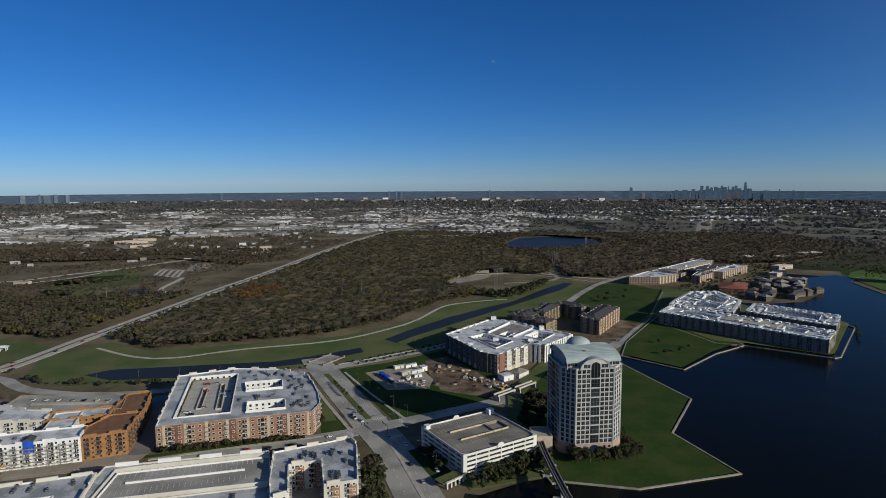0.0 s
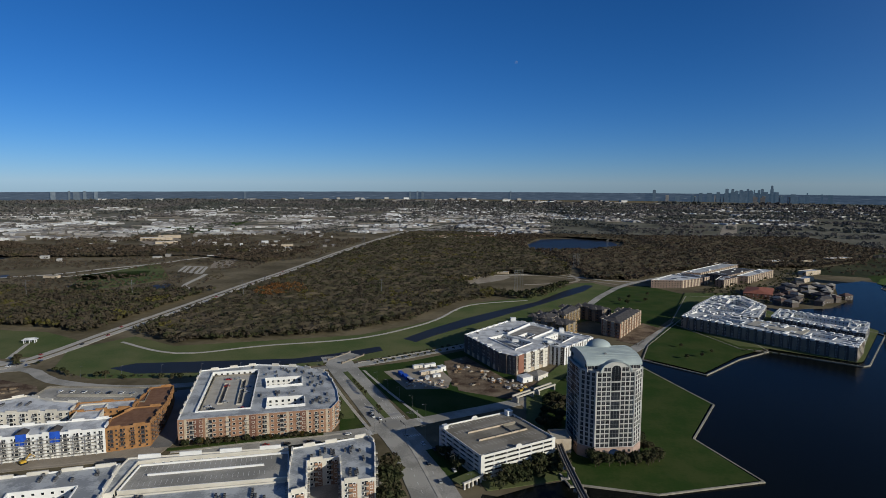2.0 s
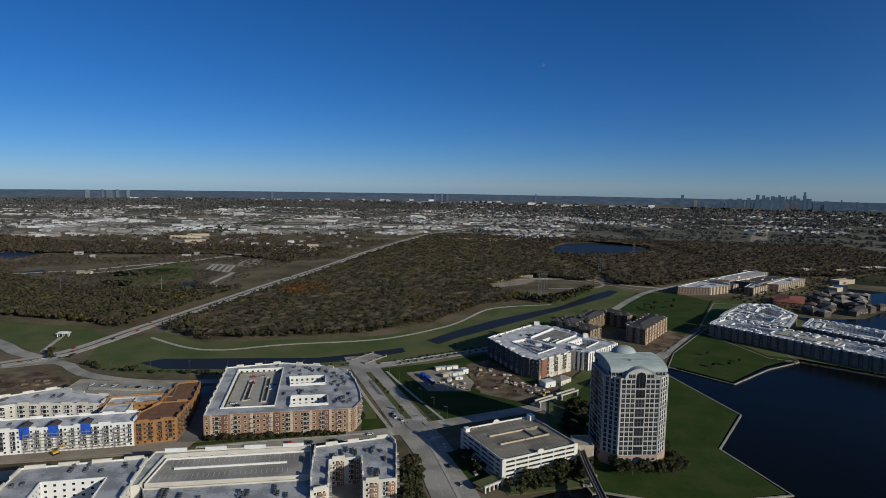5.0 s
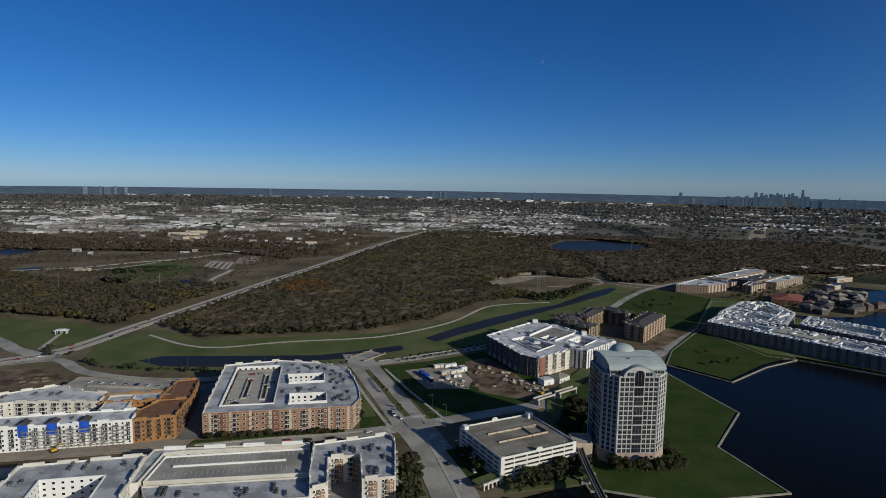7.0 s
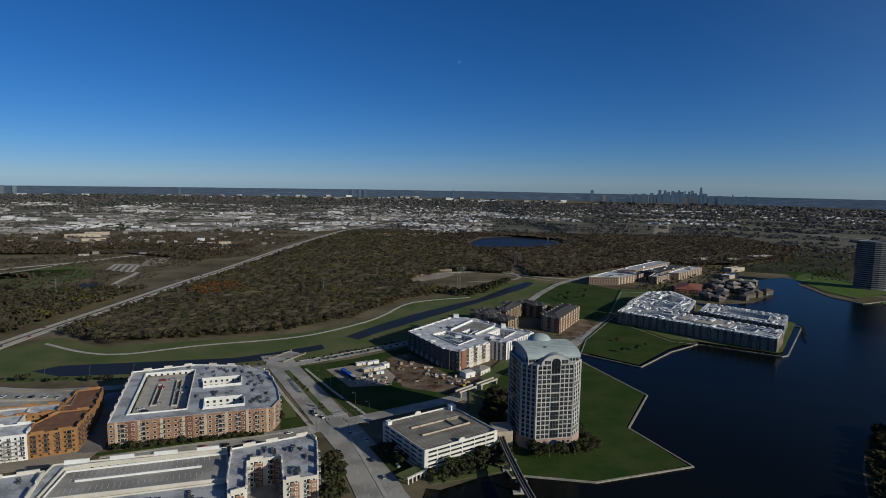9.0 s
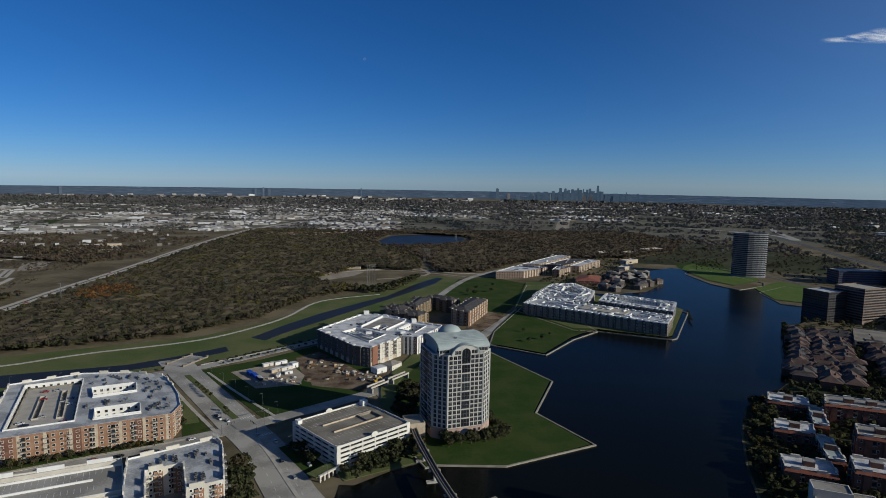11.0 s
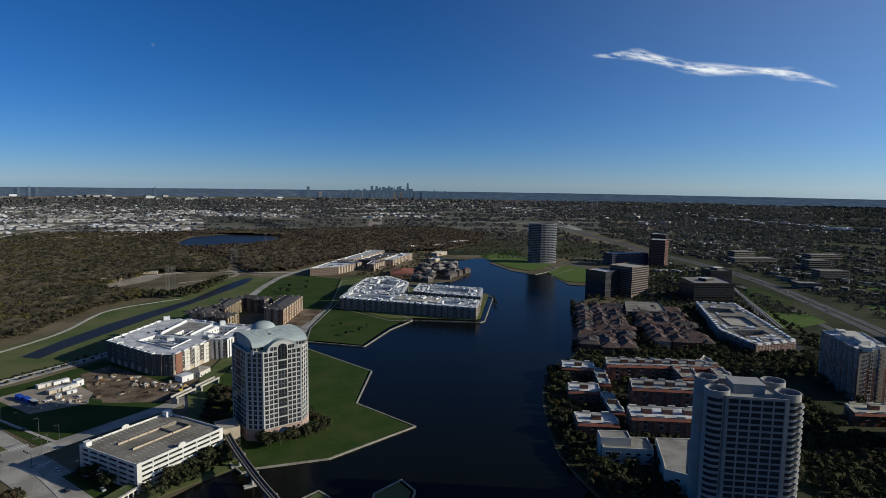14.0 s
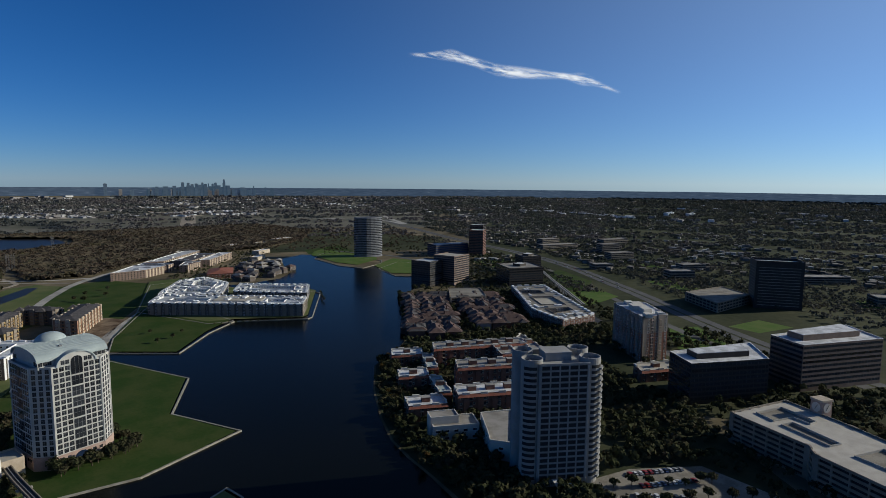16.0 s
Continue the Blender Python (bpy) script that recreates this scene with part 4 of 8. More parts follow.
DOWNTOWN = ((-17.6, 23, 14, 1), (-23.58, 32, 13, 1), (-24.03, 30, 16, 2), (-24.35, 22, 18, 1), (-24.7, 26, 14, 1), (-25.0, 20, 20, 1), (-25.2, 32, 15, 2), (-25.45, 24, 16, 1), (-25.7, 28, 13, 3),
                       (-26.05, 26, 12, 1), (-26.29, 32, 12, 1), (-26.55, 18, 17, 1), (-27.01, 50, 13, 2), (-27.4, 17, 16, 1))
OUTLYING = ((-22.9, 14, 18, 1), (-22.2, 10, 20, 1), (-21.5, 9, 16, 1), (-28.6, 7, 22, 1), (-29.57, 15, 6, 1),
                       (-30.6, 8, 7, 1), (-31.2, 5, 16, 1), (-4.5, 12, 6, 1), (4.5, 9, 10, 1), (4.0, 6, 16, 1), (5.2, 6, 12, 1), (34.3, 9, 9, 1), (33.2, 8, 12, 1), (32.4, 5, 16, 1), (35.4, 6, 18, 1), (33.8, 5, 22, 1), (20.5, 5, 10, 1))
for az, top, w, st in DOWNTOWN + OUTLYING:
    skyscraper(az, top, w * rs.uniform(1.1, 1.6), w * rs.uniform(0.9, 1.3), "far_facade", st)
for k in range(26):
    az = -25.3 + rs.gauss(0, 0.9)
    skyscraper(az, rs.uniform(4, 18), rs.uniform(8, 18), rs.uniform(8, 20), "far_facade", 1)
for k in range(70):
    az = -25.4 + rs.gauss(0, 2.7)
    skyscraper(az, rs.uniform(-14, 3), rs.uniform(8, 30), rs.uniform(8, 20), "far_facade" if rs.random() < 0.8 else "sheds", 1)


def power_pole(x, y, h, lattice=False):
    th = thing("power_pole", "tall grey steel power line pole with crossarms", "power pole", x, y, 0, 20, group="power line poles")
    bm = bmesh.new()
    if lattice:
        for sx in (-2.2, 2.2):
            for sy in (-1.2, 1.2):
                box(bm, sx - 0.13, sy - 0.13, 0, sx + 0.13, sy + 0.13, h)
        for k in range(1, 7):
            z = h * k / 7
            box(bm, -2.3, -0.1, z, 2.3, 0.1, z + 0.16)
    else:
        bmesh.ops.create_cone(bm, cap_ends=True, segments=10, radius1=0.6, radius2=0.3, depth=h, matrix=Matrix.Translation((0, 0, h / 2)))
    part("pole", bm, M["hvac"], th)
    for z in (h * 0.8, h * 0.88, h * 0.96):
        bm = bmesh.new()
        box(bm, -4, -0.12, z, 4, 0.12, z + 0.25)
        part("crossarm", bm, M["hvac"], th)


for x, y, h, lat in ((-489, 861, 27, 0), (-326, 875, 28, 0), (-123, 918, 27, 0), (-263, 1602, 42, 1), (90, 958, 40, 1), (99, 964, 40, 1), (243, 1280, 33, 1), (252, 1286, 33, 1), (-640, 845, 27, 0), (400, 1640, 36, 1), (640, 1900, 36, 1), (120, 2050, 42, 1), (-760, 1500, 36, 0)):
    power_pole(x, y, h, lat)

# vapour trail and moon, far up in the sky
trail_t, trail_el = (0, 0.22, 0.45, 0.74, 0.86, 1.0), (11.72, 11.72, 10.30, 9.77, 9.30, 8.15)
verts, dens, n, k = [], [], 90, 9
for i in range(n):
    t = i / (n - 1)
    az, el = radians(43.8 + 19.85 * t), float(np.interp(t, trail_t, trail_el))
    fat = 0.22 + 0.42 * math.exp(-((t - 0.48) / 0.22) ** 2) + 0.35 * math.exp(-((t - 0.83) / 0.06) ** 2) + 0.30 * math.exp(-((t - 0.2) / 0.07) ** 2)
    for q in range(k):
        v = q / (k - 1) * 2 - 1
        e, r = radians(el + v * fat), 890 / math.sin(az - radians(32))
        verts.append((math.sin(az) * math.cos(e) * r, math.cos(az) * math.cos(e) * r, math.sin(e) * r + 161.5))
        dens.append(0.85 * (1 - v * v) ** 1.8 * min(1, 9 * t, 9 * (1 - t)))
me = bpy.data.meshes.new("cloud_trail")
me.from_pydata(verts, [], [(i * k + q, i * k + q + 1, (i + 1) * k + q + 1, (i + 1) * k + q) for i in range(n - 1) for q in range(k - 1)])
me.attributes.new("veil", "FLOAT", "POINT").data.foreach_set("value", dens)
cm = bpy.data.materials.new("thin_cloud")
cm.use_nodes = True
ct = cm.node_tree
cd, cl, cv, c1, c2, ca_, cn, cg, cw, cx_ = (ct.nodes.new(q) for q in ("ShaderNodeBsdfDiffuse", "ShaderNodeBsdfTranslucent", "ShaderNodeBsdfTransparent", "ShaderNodeMixShader", "ShaderNodeMixShader", "ShaderNodeAttribute", "ShaderNodeTexNoise", "ShaderNodeNewGeometry", "ShaderNodeMapRange", "ShaderNodeMath"))
cd.inputs["Color"].default_value = cl.inputs["Color"].default_value = (0.97, 0.97, 0.97, 1)
c1.inputs[0].default_value = 0.6
ca_.attribute_name = "veil"
cn.inputs["Scale"].default_value, cn.inputs["Detail"].default_value = 1.4, 8
cw.inputs["From Min"].default_value, cw.inputs["From Max"].default_value = 0.36, 0.62
cx_.operation = "MULTIPLY"
cu, cs = ct.nodes.new("ShaderNodeVectorMath"), ct.nodes.new("ShaderNodeVectorMath")
cu.operation, cs.operation, cs.inputs[1].default_value = "NORMALIZE", "MULTIPLY", (22, 22, 120)
ct.links.new(cg.outputs["Position"], cu.inputs[0])
ct.links.new(cu.outputs[0], cs.inputs[0])
ct.links.new(cs.outputs[0], cn.inputs["Vector"])
ct.links.new(cn.outputs["Fac"], cw.inputs["Value"])
ct.links.new(cw.outputs[0], cx_.inputs[0])
ct.links.new(ca_.outputs["Fac"], cx_.inputs[1])
ct.links.new(cx_.outputs[0], c2.inputs[0])
ct.links.new(cd.outputs[0], c1.inputs[1])
ct.links.new(cl.outputs[0], c1.inputs[2])
ct.links.new(cv.outputs[0], c2.inputs[1])
ct.links.new(c1.outputs[0], c2.inputs[2])
ct.links.new(c2.outputs[0], ct.nodes["Material Output"].inputs["Surface"])
me.materials.append(cm)
tagged(new("cloud_trail", me), "thin white vapour trail high in the blue sky", "cloud", kind="stuff")
bm = bmesh.new()
bmesh.ops.create_icosphere(bm, subdivisions=3, radius=13)
moon_rock = mat("moon_rock", (0.60, 0.62, 0.64), (0.50, 0.52, 0.54), scale=0.1, rough=1)
moon_rock.node_tree.nodes["Principled BSDF"].inputs["Alpha"].default_value = 0.07
ob = link("moon", bm, moon_rock, smooth=True)
ob.location = (math.sin(radians(4.8)) * 4700, math.cos(radians(4.8)) * 4700, EYE + 4700 * math.tan(radians(11.2)))
tagged(ob, "pale half moon in the daytime sky", "moon")

# ---- buildings ----
_windows = {}
FOOT = []   # outlines of all buildings


def window_mesh(w, h, casing, glass):
    key = (w, h, casing, glass)
    if key not in _windows:
        bm = bmesh.new()
        f = min(0.18, w * 0.12)
        for x0, z0, x1, z1 in ((-w / 2, 0, w / 2, f), (-w / 2, h - f, w / 2, h), (-w / 2, f, -w / 2 + f, h - f), (w / 2 - f, f, w / 2, h - f)):
            box(bm, x0, -0.14, z0, x1, 0.02, z1, 0)
        box(bm, -w / 2 + f, -0.05, f, w / 2 - f, 0.02, h - f, 1)
        me = bpy.data.meshes.new("window")
        bm.to_mesh(me)
        bm.free()
        me.materials.append(M[casing])
        me.materials.append(M[glass])
        _windows[key] = me
    return _windows[key]


def place(name, me, parent, m):
    ob = new(name, me)
    ob.parent = parent
    ob.matrix_basis = m
    return ob


def joined(name, me, mats, parent):
    """Many placed copies of a mesh as one mesh."""
    co = np.array([v.co[:] for v in me.vertices])
    faces = [tuple(p.vertices) for p in me.polygons]
    mi = [p.material_index for p in me.polygons]
    vv, ff = [], []
    for k, m in enumerate(mats):
        r = np.array(m)
        vv.append(co @ r[:3, :3].T + r[:3, 3])
        ff += [tuple(i + k * len(co) for i in f) for f in faces]
    out = bpy.data.meshes.new(name)
    out.from_pydata(np.concatenate(vv).tolist(), [], ff)
    out.polygons.foreach_set("material_index", mi * len(mats))
    for m in me.materials:
        out.materials.append(m)
    ob = new(name, out)
    ob.parent = parent
    return tagged(ob, kind="stuff")


def wall_rows(p, h, floors, bay, w, wh, base=0.0, sill=0.9, margin=1.0, inward=False, skip=None):
    """Poses of windows along the sides of p; the ones that face the middle of the plan come first."""
    near, far = [], []
    n = len(p)
    fh = (h - base) / floors
    for i in range(n):
        a, b = Vector(p[i]), Vector(p[(i + 1) % n])
        d = b - a
        ln = d.length
        k = int((ln - 2 * margin) / bay)
        if k < 1:
            continue
        d.normalize()
        ang = math.degrees(math.atan2(d.y, d.x)) + (180 if inward else 0)
        nrm = Vector((d.y, -d.x)) * (-1 if inward else 1)
        gap = ln / k
        for f in range(floors):
            for j in range(k):
                if skip and skip(i, f, j, k):
                    continue
                c = a + d * gap * (j + 0.5)
                (near if nrm.dot(c) < 0 else far).append(((c.x, c.y), base + f * fh + sill, ang))
    return near, far


def block(name, label, category, p, h, wall, roof, floors, bay=4.0, win=(1.7, 1.6), courts=(), parapet=0.9, casing="white", glass="darkglass",
          base=0.0, cap=300, sill=0.9, group="", cope=None, z0=0.0, skip=None):
    """A flat-roofed building: wall with parapet, roof, courts that go down to the ground, windows."""
    p = ccw(p)
    FOOT.append(p)
    courts = [ccw(c) for c in courts]
    cap = cap if math.hypot(*p[0]) < 480 else min(cap, 20)
    cx, cy = sum(q[0] for q in p) / len(p), sum(q[1] for q in p) / len(p)
    th = thing(name, label, category, cx, cy, z0, group=group)
    loc = lambda q: [(x - cx, y - cy) for x, y in q]
    bm = bmesh.new()
    lp, lc = loc(p), [loc(c) for c in courts]
    skirt(bm, lp, 0, h + parapet)
    ip = inset(lp, 0.5)
    fill(bm, [lp, ip], h + parapet, 1)
    skirt(bm, ip, h - 0.2, h + parapet, 1, True)
    for c in lc:
        oc = inset(c, -0.5)
        skirt(bm, c, 0, h + parapet, 1, True)
        fill(bm, [oc, c], h + parapet, 1)
        skirt(bm, oc, h - 0.2, h + parapet, 1)
    part("wall", bm, [M[wall], M[cope or wall]], th)
    bm = bmesh.new()
    fill(bm, [ip, *[inset(c, -0.5) for c in lc]], h)
    part("roof", bm, M[roof], th, M[roof].name.replace("_", " "))
    for c in lc:
        bm = bmesh.new()
        fill(bm, [c], 0.3)
        part("courtyard", bm, M["concrete"], th, "paved inner court")
    if floors:
        me = window_mesh(*win, casing, glass)
        near, far = wall_rows(p, h, floors, bay, *win, base, sill, skip=skip)
        for c in courts:
            a, b = wall_rows(c, h, floors, bay, *win, base, sill, inward=True)
            far += a + b
        rows = [pose(x - cx, y - cy, z, 0, 0, a) for (x, y), z, a in near]
        rest = [pose(x - cx, y - cy, z, 0, 0, a) for (x, y), z, a in far]
        for m in rows[:cap]:
            place("window", me, th, m)
        rest += rows[cap:]
        if rest:
            joined("window_rows", me, rest, th)
    return th


G = 31.7   # direction of the lakeside street grid, degrees
A = 16.0   # direction of the western street grid


def to_local(th, x, y, z, a):
    return th.matrix_world.inverted() @ pose(x, y, z, 0, 0, a)


def sides(p, inward=False):
    """For each side of p: start, unit direction, length, angle."""
    p = ccw(p)
    for i in range(len(p)):
        a, b = Vector(p[i]), Vector(p[(i + 1) % len(p)])
        d = b - a
        yield a, d.normalized(), d.length, math.degrees(math.atan2(d.y, d.x))


def side_boxes(th, name, p, spans, z0, z1, out, material, label="", which=None, back=0.0):
    """Boxes that stand out from the sides of p; spans(length) gives (from, to) along each side."""
    for i, (a, d, ln, ang) in enumerate(sides(p)):
        if which is not None and i not in which:
            continue
        for s0, s1 in spans(ln):
            bm = bmesh.new()
            box(bm, s0, -out, z0, s1, back, z1)
            ob = part(name, bm, M[material], th, label)
            ob.matrix_basis = to_local(th, a.x, a.y, th.location.z, ang)


def bays(step, width, start=3.0):
    return lambda ln: [(s, s + width) for s in np.arange(start, ln - width - 0.5, step).tolist()]


_balcony = {}


def balcony_mesh(w, material):
    if (w, material) not in _balcony:
        bm = bmesh.new()
        box(bm, -w / 2, -1.5, 0, w / 2, 0.02, 0.22, 0)
        for x0, y0, x1, y1 in ((-w / 2, -1.5, w / 2, -1.42), (-w / 2, -1.42, -w / 2 + 0.08, 0), (w / 2 - 0.08, -1.42, w / 2, 0)):
            box(bm, x0, y0, 0.95, x1, y1, 1.1, 1)
            box(bm, x0, y0, 0.5, x1, y1, 0.6, 1)
        box(bm, -w / 2 + 0.3, -0.03, 0.25, w / 2 - 0.3, 0.02, 2.4, 2)
        me = bpy.data.meshes.new("balcony")
        bm.to_mesh(me)
        bm.free()
        for m in (material, "hvac", "darkglass"):
            me.materials.append(M[m])
        _balcony[(w, material)] = me
    return _balcony[(w, material)]


def balconies(th, p, floors, h, step, w=3.2, material="stucco", start=6.0, which=None, base=0.0, cap=60):
    fh, near, far = (h - base) / floors, [], []
    for i, (a, d, ln, ang) in enumerate(sides(p)):
        if which is not None and i not in which:
            continue
        for s in np.arange(start, ln - w / 2 - 0.5, step):
            c = a + d * float(s)
            for f in range(1, floors):
                (near if Vector((d.y, -d.x)).dot(c) < 0 else far).append(to_local(th, c.x, c.y, th.location.z + base + f * fh, ang))
    for m in near[:cap]:
        place("balcony", balcony_mesh(w, material), th, m)
    if far or near[cap:]:
        joined("balcony_rows", balcony_mesh(w, material), far + near[cap:], th)


# rooftop air conditioner, built once
ac = thing("air_conditioner", "small grey rooftop air conditioner unit", "air conditioner", group="rooftop units")
bm = bmesh.new()
box(bm, -0.7, -0.7, 0, 0.7, 0.7, 0.15)
box(bm, -0.6, -0.6, 0.15, 0.6, 0.6, 1.15)
part("casing", bm, M["hvac"], ac)
bm = bmesh.new()
bmesh.ops.create_cone(bm, cap_ends=True, segments=10, radius1=0.45, radius2=0.45, depth=0.08, matrix=Matrix.Translation((0, 0, 1.19)))
part("fan_grille", bm, M["dark"], ac)
AC_USED = []


def units(x, y, z, ang, rows, cols, gap=1.9, gone=0.15, seed=0):
    r = random.Random(int(x * 7 + y * 3) + seed)
    for i in range(rows):
        for j in range(cols):
            if r.random() < gone:
                continue
            if len(AC_USED) >= 290:
                return
            q = Vector((x, y, 0)) + Matrix.Rotation(radians(ang), 3, "Z") @ Vector((i * gap * 1.3, j * gap, 0))
            m = pose(q.x, q.y, z, 0, 0, ang)
            if not AC_USED:
                ac.matrix_world = m
            else:
                copy_thing(ac, m)
            AC_USED.append(1)


def unit_rows(p, z, ang, n, seed, holes=(), margin=4.0, rows=2, cols=4):
    """Scattered clusters of units on a roof."""
    r = random.Random(seed)
    q = inset(ccw(p), margin)
    xs, ys = [a for a, b in q], [b for a, b in q]
    done = tries = 0
    while done < n and tries < 400:
        tries += 1
        x, y = r.uniform(min(xs), max(xs)), r.uniform(min(ys), max(ys))
        c = Vector((x, y, 0)) + Matrix.Rotation(radians(ang), 3, "Z") @ Vector((2, 5, 0))
        if inside(x, y, q) and inside(c.x, c.y, q) and not any(inside(x, y, inset(ccw(h), -5)) or inside(c.x, c.y, inset(ccw(h), -5)) for h in holes):
            units(x, y, z, ang, r.randint(1, rows), r.randint(2, cols))
            done += 1


def stripes(th, lines, z, width=0.10):
    """Painted stall lines on a deck as one mesh."""
    bm = bmesh.new()
    for (x0, y0), (x1, y1) in lines:
        d = Vector((x1 - x0, y1 - y0)).normalized() * width
        n = Vector((-d.y, d.x))
        v = [bm.verts.new((x - th.location.x, y - th.location.y, z)) for x, y in ((x0 + n.x, y0 + n.y), (x0 - n.x, y0 - n.y), (x1 - n.x, y1 - n.y), (x1 + n.x, y1 + n.y))]
        bm.faces.new(v)
    tagged(part("stall_lines", bm, M["paint"], th, "white painted stall lines"), kind="stuff")


def row_lines(x, y, ang, n, depth=5.0, step=2.75):
    u, v = Vector((math.cos(radians(ang)), math.sin(radians(ang)))), Vector((-math.sin(radians(ang)), math.cos(radians(ang))))
    o = Vector((x, y))
    return [(tuple(o + u * step * i), tuple(o + u * step * i + v * depth)) for i in range(n + 1)]


def garage(name, label, p, h, levels, wall, deck, col=9.0, shafts=(), core="dark"):
    """A parking garage: spandrels and columns round a near-black core that stands in for shaded decks, and a roof deck
    with a parapet.
    """
    p = ccw(p)
    FOOT.append(p)
    cx, cy = sum(q[0] for q in p) / len(p), sum(q[1] for q in p) / len(p)
    th = thing(name, label, "parking garage", cx, cy)
    loc = lambda q: [(x - cx, y - cy) for x, y in q]
    lp = loc(p)
    # solid core: the shade of open parking levels is put into its colour
    bm = bmesh.new()
    fill(bm, [inset(lp, 1.2)], h - 0.5)
    skirt(bm, inset(lp, 1.2), 0, h - 0.5)
    part("interior", bm, M[core], th, "solid near-black core with the shade of open levels in its colour")
    fh = h / levels
    for k in range(1, levels + 1):
        z0, z1 = k * fh - 0.5, k * fh + (1.05 if k < levels else 1.0)
        bm = bmesh.new()
        ip = inset(lp, 0.45)
        skirt(bm, lp, z0, z1)
        skirt(bm, ip, z0, z1, 0, True)
        fill(bm, [lp, ip], z1)
        fill(bm, [lp, inset(lp, 1.3)], z0)
        part("spandrel", bm, M[wall], th)
    bm = bmesh.new()
    ip = inset(lp, 0.45)
    skirt(bm, lp, 0, 0.9)
    fill(bm, [lp, inset(lp, 1.3)], 0.9)
    part("base_wall", bm, M[wall], th)
    holes = [ccw(loc(s)) for s in shafts]
    bm = bmesh.new()
    fill(bm, [ip, *holes], h)
    part("roof_deck", bm, M[deck], th, "stained concrete roof deck")
    for q in holes:
        bm = bmesh.new()
        skirt(bm, inset(q, -0.3), h - 3.0, h + 1.0)
        skirt(bm, q, h - 3.0, h + 1.0, 0, True)
        fill(bm, [inset(q, -0.3), q], h + 1.0)
        part("shaft_parapet", bm, M[deck], th)
        bm = bmesh.new()
        fill(bm, [q], h - 0.4)
        part("ramp", bm, M["deck"], th, "sloping ramp deck")
    for a, d, ln, ang in sides(p):
        n = max(1, round(ln / col))
        for j in range(n + 1):
            bm = bmesh.new()
            w = 2.6 if j in (0, n) else 0.7
            s = min(max(ln * j / n - w / 2, 0.01), ln - w - 0.01)
            box(bm, s, -0.06, 0, s + w, 1.0, h + (1.2 if j in (0, n) else 0.5))
            ob = part("column", bm, M[wall], th)
            ob.matrix_basis = to_local(th, a.x, a.y, 0, ang)
    return th


def bands(th, p, h, floors, base, material="darkglass", share=0.5, margin=0.6, out=0.05, which=None, near=True):
    """Ribbon windows: one for each floor and side near the camera's way, one ring for each floor further off."""
    fh = (h - base) / floors
    inv = th.matrix_world.inverted()
    for f in range(floors):
        z0 = base + (f + 0.35) * fh
        bm = bmesh.new()
        for i, (a, d, ln, ang) in enumerate(sides(p)):
            m = to_local(th, a.x, a.y, th.location.z, ang)
            if near:
                bm = bmesh.new()
            first = len(bm.verts)
            box(bm, margin, -out, z0, ln - margin, 0.1, z0 + fh * share)
            n = int(ln / 3)
            for j in range(1, n):
                box(bm, ln * j / n - 0.05, -out - 0.05, z0, ln * j / n + 0.05, -out + 0.01, z0 + fh * share, 1)
            if near:
                part("window_band", bm, [M[material], M["hvac"]], th).matrix_basis = m
            else:
                bm.verts.ensure_lookup_table()
                bmesh.ops.transform(bm, matrix=m, verts=bm.verts[first:])
        if not near:
            part("window_band", bm, [M[material], M["hvac"]], th)


def hip_roof(th, p, z, rise, material, eave=0.6):
    """A hipped roof over a four-sided outline."""
    q = inset([(x - th.location.x, y - th.location.y) for x, y in ccw(p)], -eave)
    v = [Vector((*c, z)) for c in q]
    if (v[1] - v[0]).length < (v[2] - v[1]).length:
        v = v[1:] + v[:1]
    w = (v[2] - v[1]).length / 2
    u = (v[1] - v[0]).normalized()
    a, b = (v[0] + v[3]) / 2 + u * w, (v[1] + v[2]) / 2 - u * w
    a.z = b.z = z + rise
    bm = bmesh.new()
    n = [bm.verts.new(c) for c in (*v, a, b)]
    for f in ((0, 1, 5, 4), (1, 2, 5), (2, 3, 4, 5), (3, 0, 4), (3, 2, 1, 0)):
        bm.faces.new([n[i] for i in f])
    part("roof", bm, M[material], th)


def house(name, label, category, p, h, wall, roof, rise=3.0, floors=2, bay=4.5, group="", cap=40):
    """A walled house with a hipped roof."""
    p = ccw(p)
    FOOT.append(p)
    cx, cy = sum(q[0] for q in p) / len(p), sum(q[1] for q in p) / len(p)
    th = thing(name, label, category, cx, cy, group=group)
    bm = bmesh.new()
    slab(bm, [(x - cx, y - cy) for x, y in p], 0, h)
    part("wall", bm, M[wall], th)
    hip_roof(th, p, h - 0.05, rise, roof)
    near, far = wall_rows(p, h, floors, bay, 1.4, 1.5)
    me = window_mesh(1.4, 1.5, "white", "darkglass")
    for (x, y), z, a in near[:cap]:
        place("window", me, th, pose(x - cx, y - cy, z, 0, 0, a))
    return th


# ---- low sheds on the flats ----
SHEDS_EAST = (([(-195, 1900), (-150, 1935), (-160, 1955), (-205, 1920)], 6, "roof_red"), ([(-165, 1985), (-20, 2015), (-24, 2040), (-169, 2010)], 7, "roof_red"), ([(-14, 2016), (118, 2046), (113, 2072), (-19, 2042)], 7, "roof_red"), ([(-150, 1930), (-10, 1958), (-14, 1980), (-154, 1952)], 6, "roof_tan"), ([(0, 1962), (112, 1984), (108, 2004), (-4, 1982)], 6, "roof_tan"),
                   ([(-120, 1900), (-60, 1925), (-66, 1940), (-126, 1915)], 5, "roof_tan"), ([(-20, 1880), (40, 1890), (38, 1905), (-22, 1895)], 5, "roof_white"), ([(-10, 1790), (30, 1800), (28, 1812), (-12, 1802)], 5, "roof_white"))
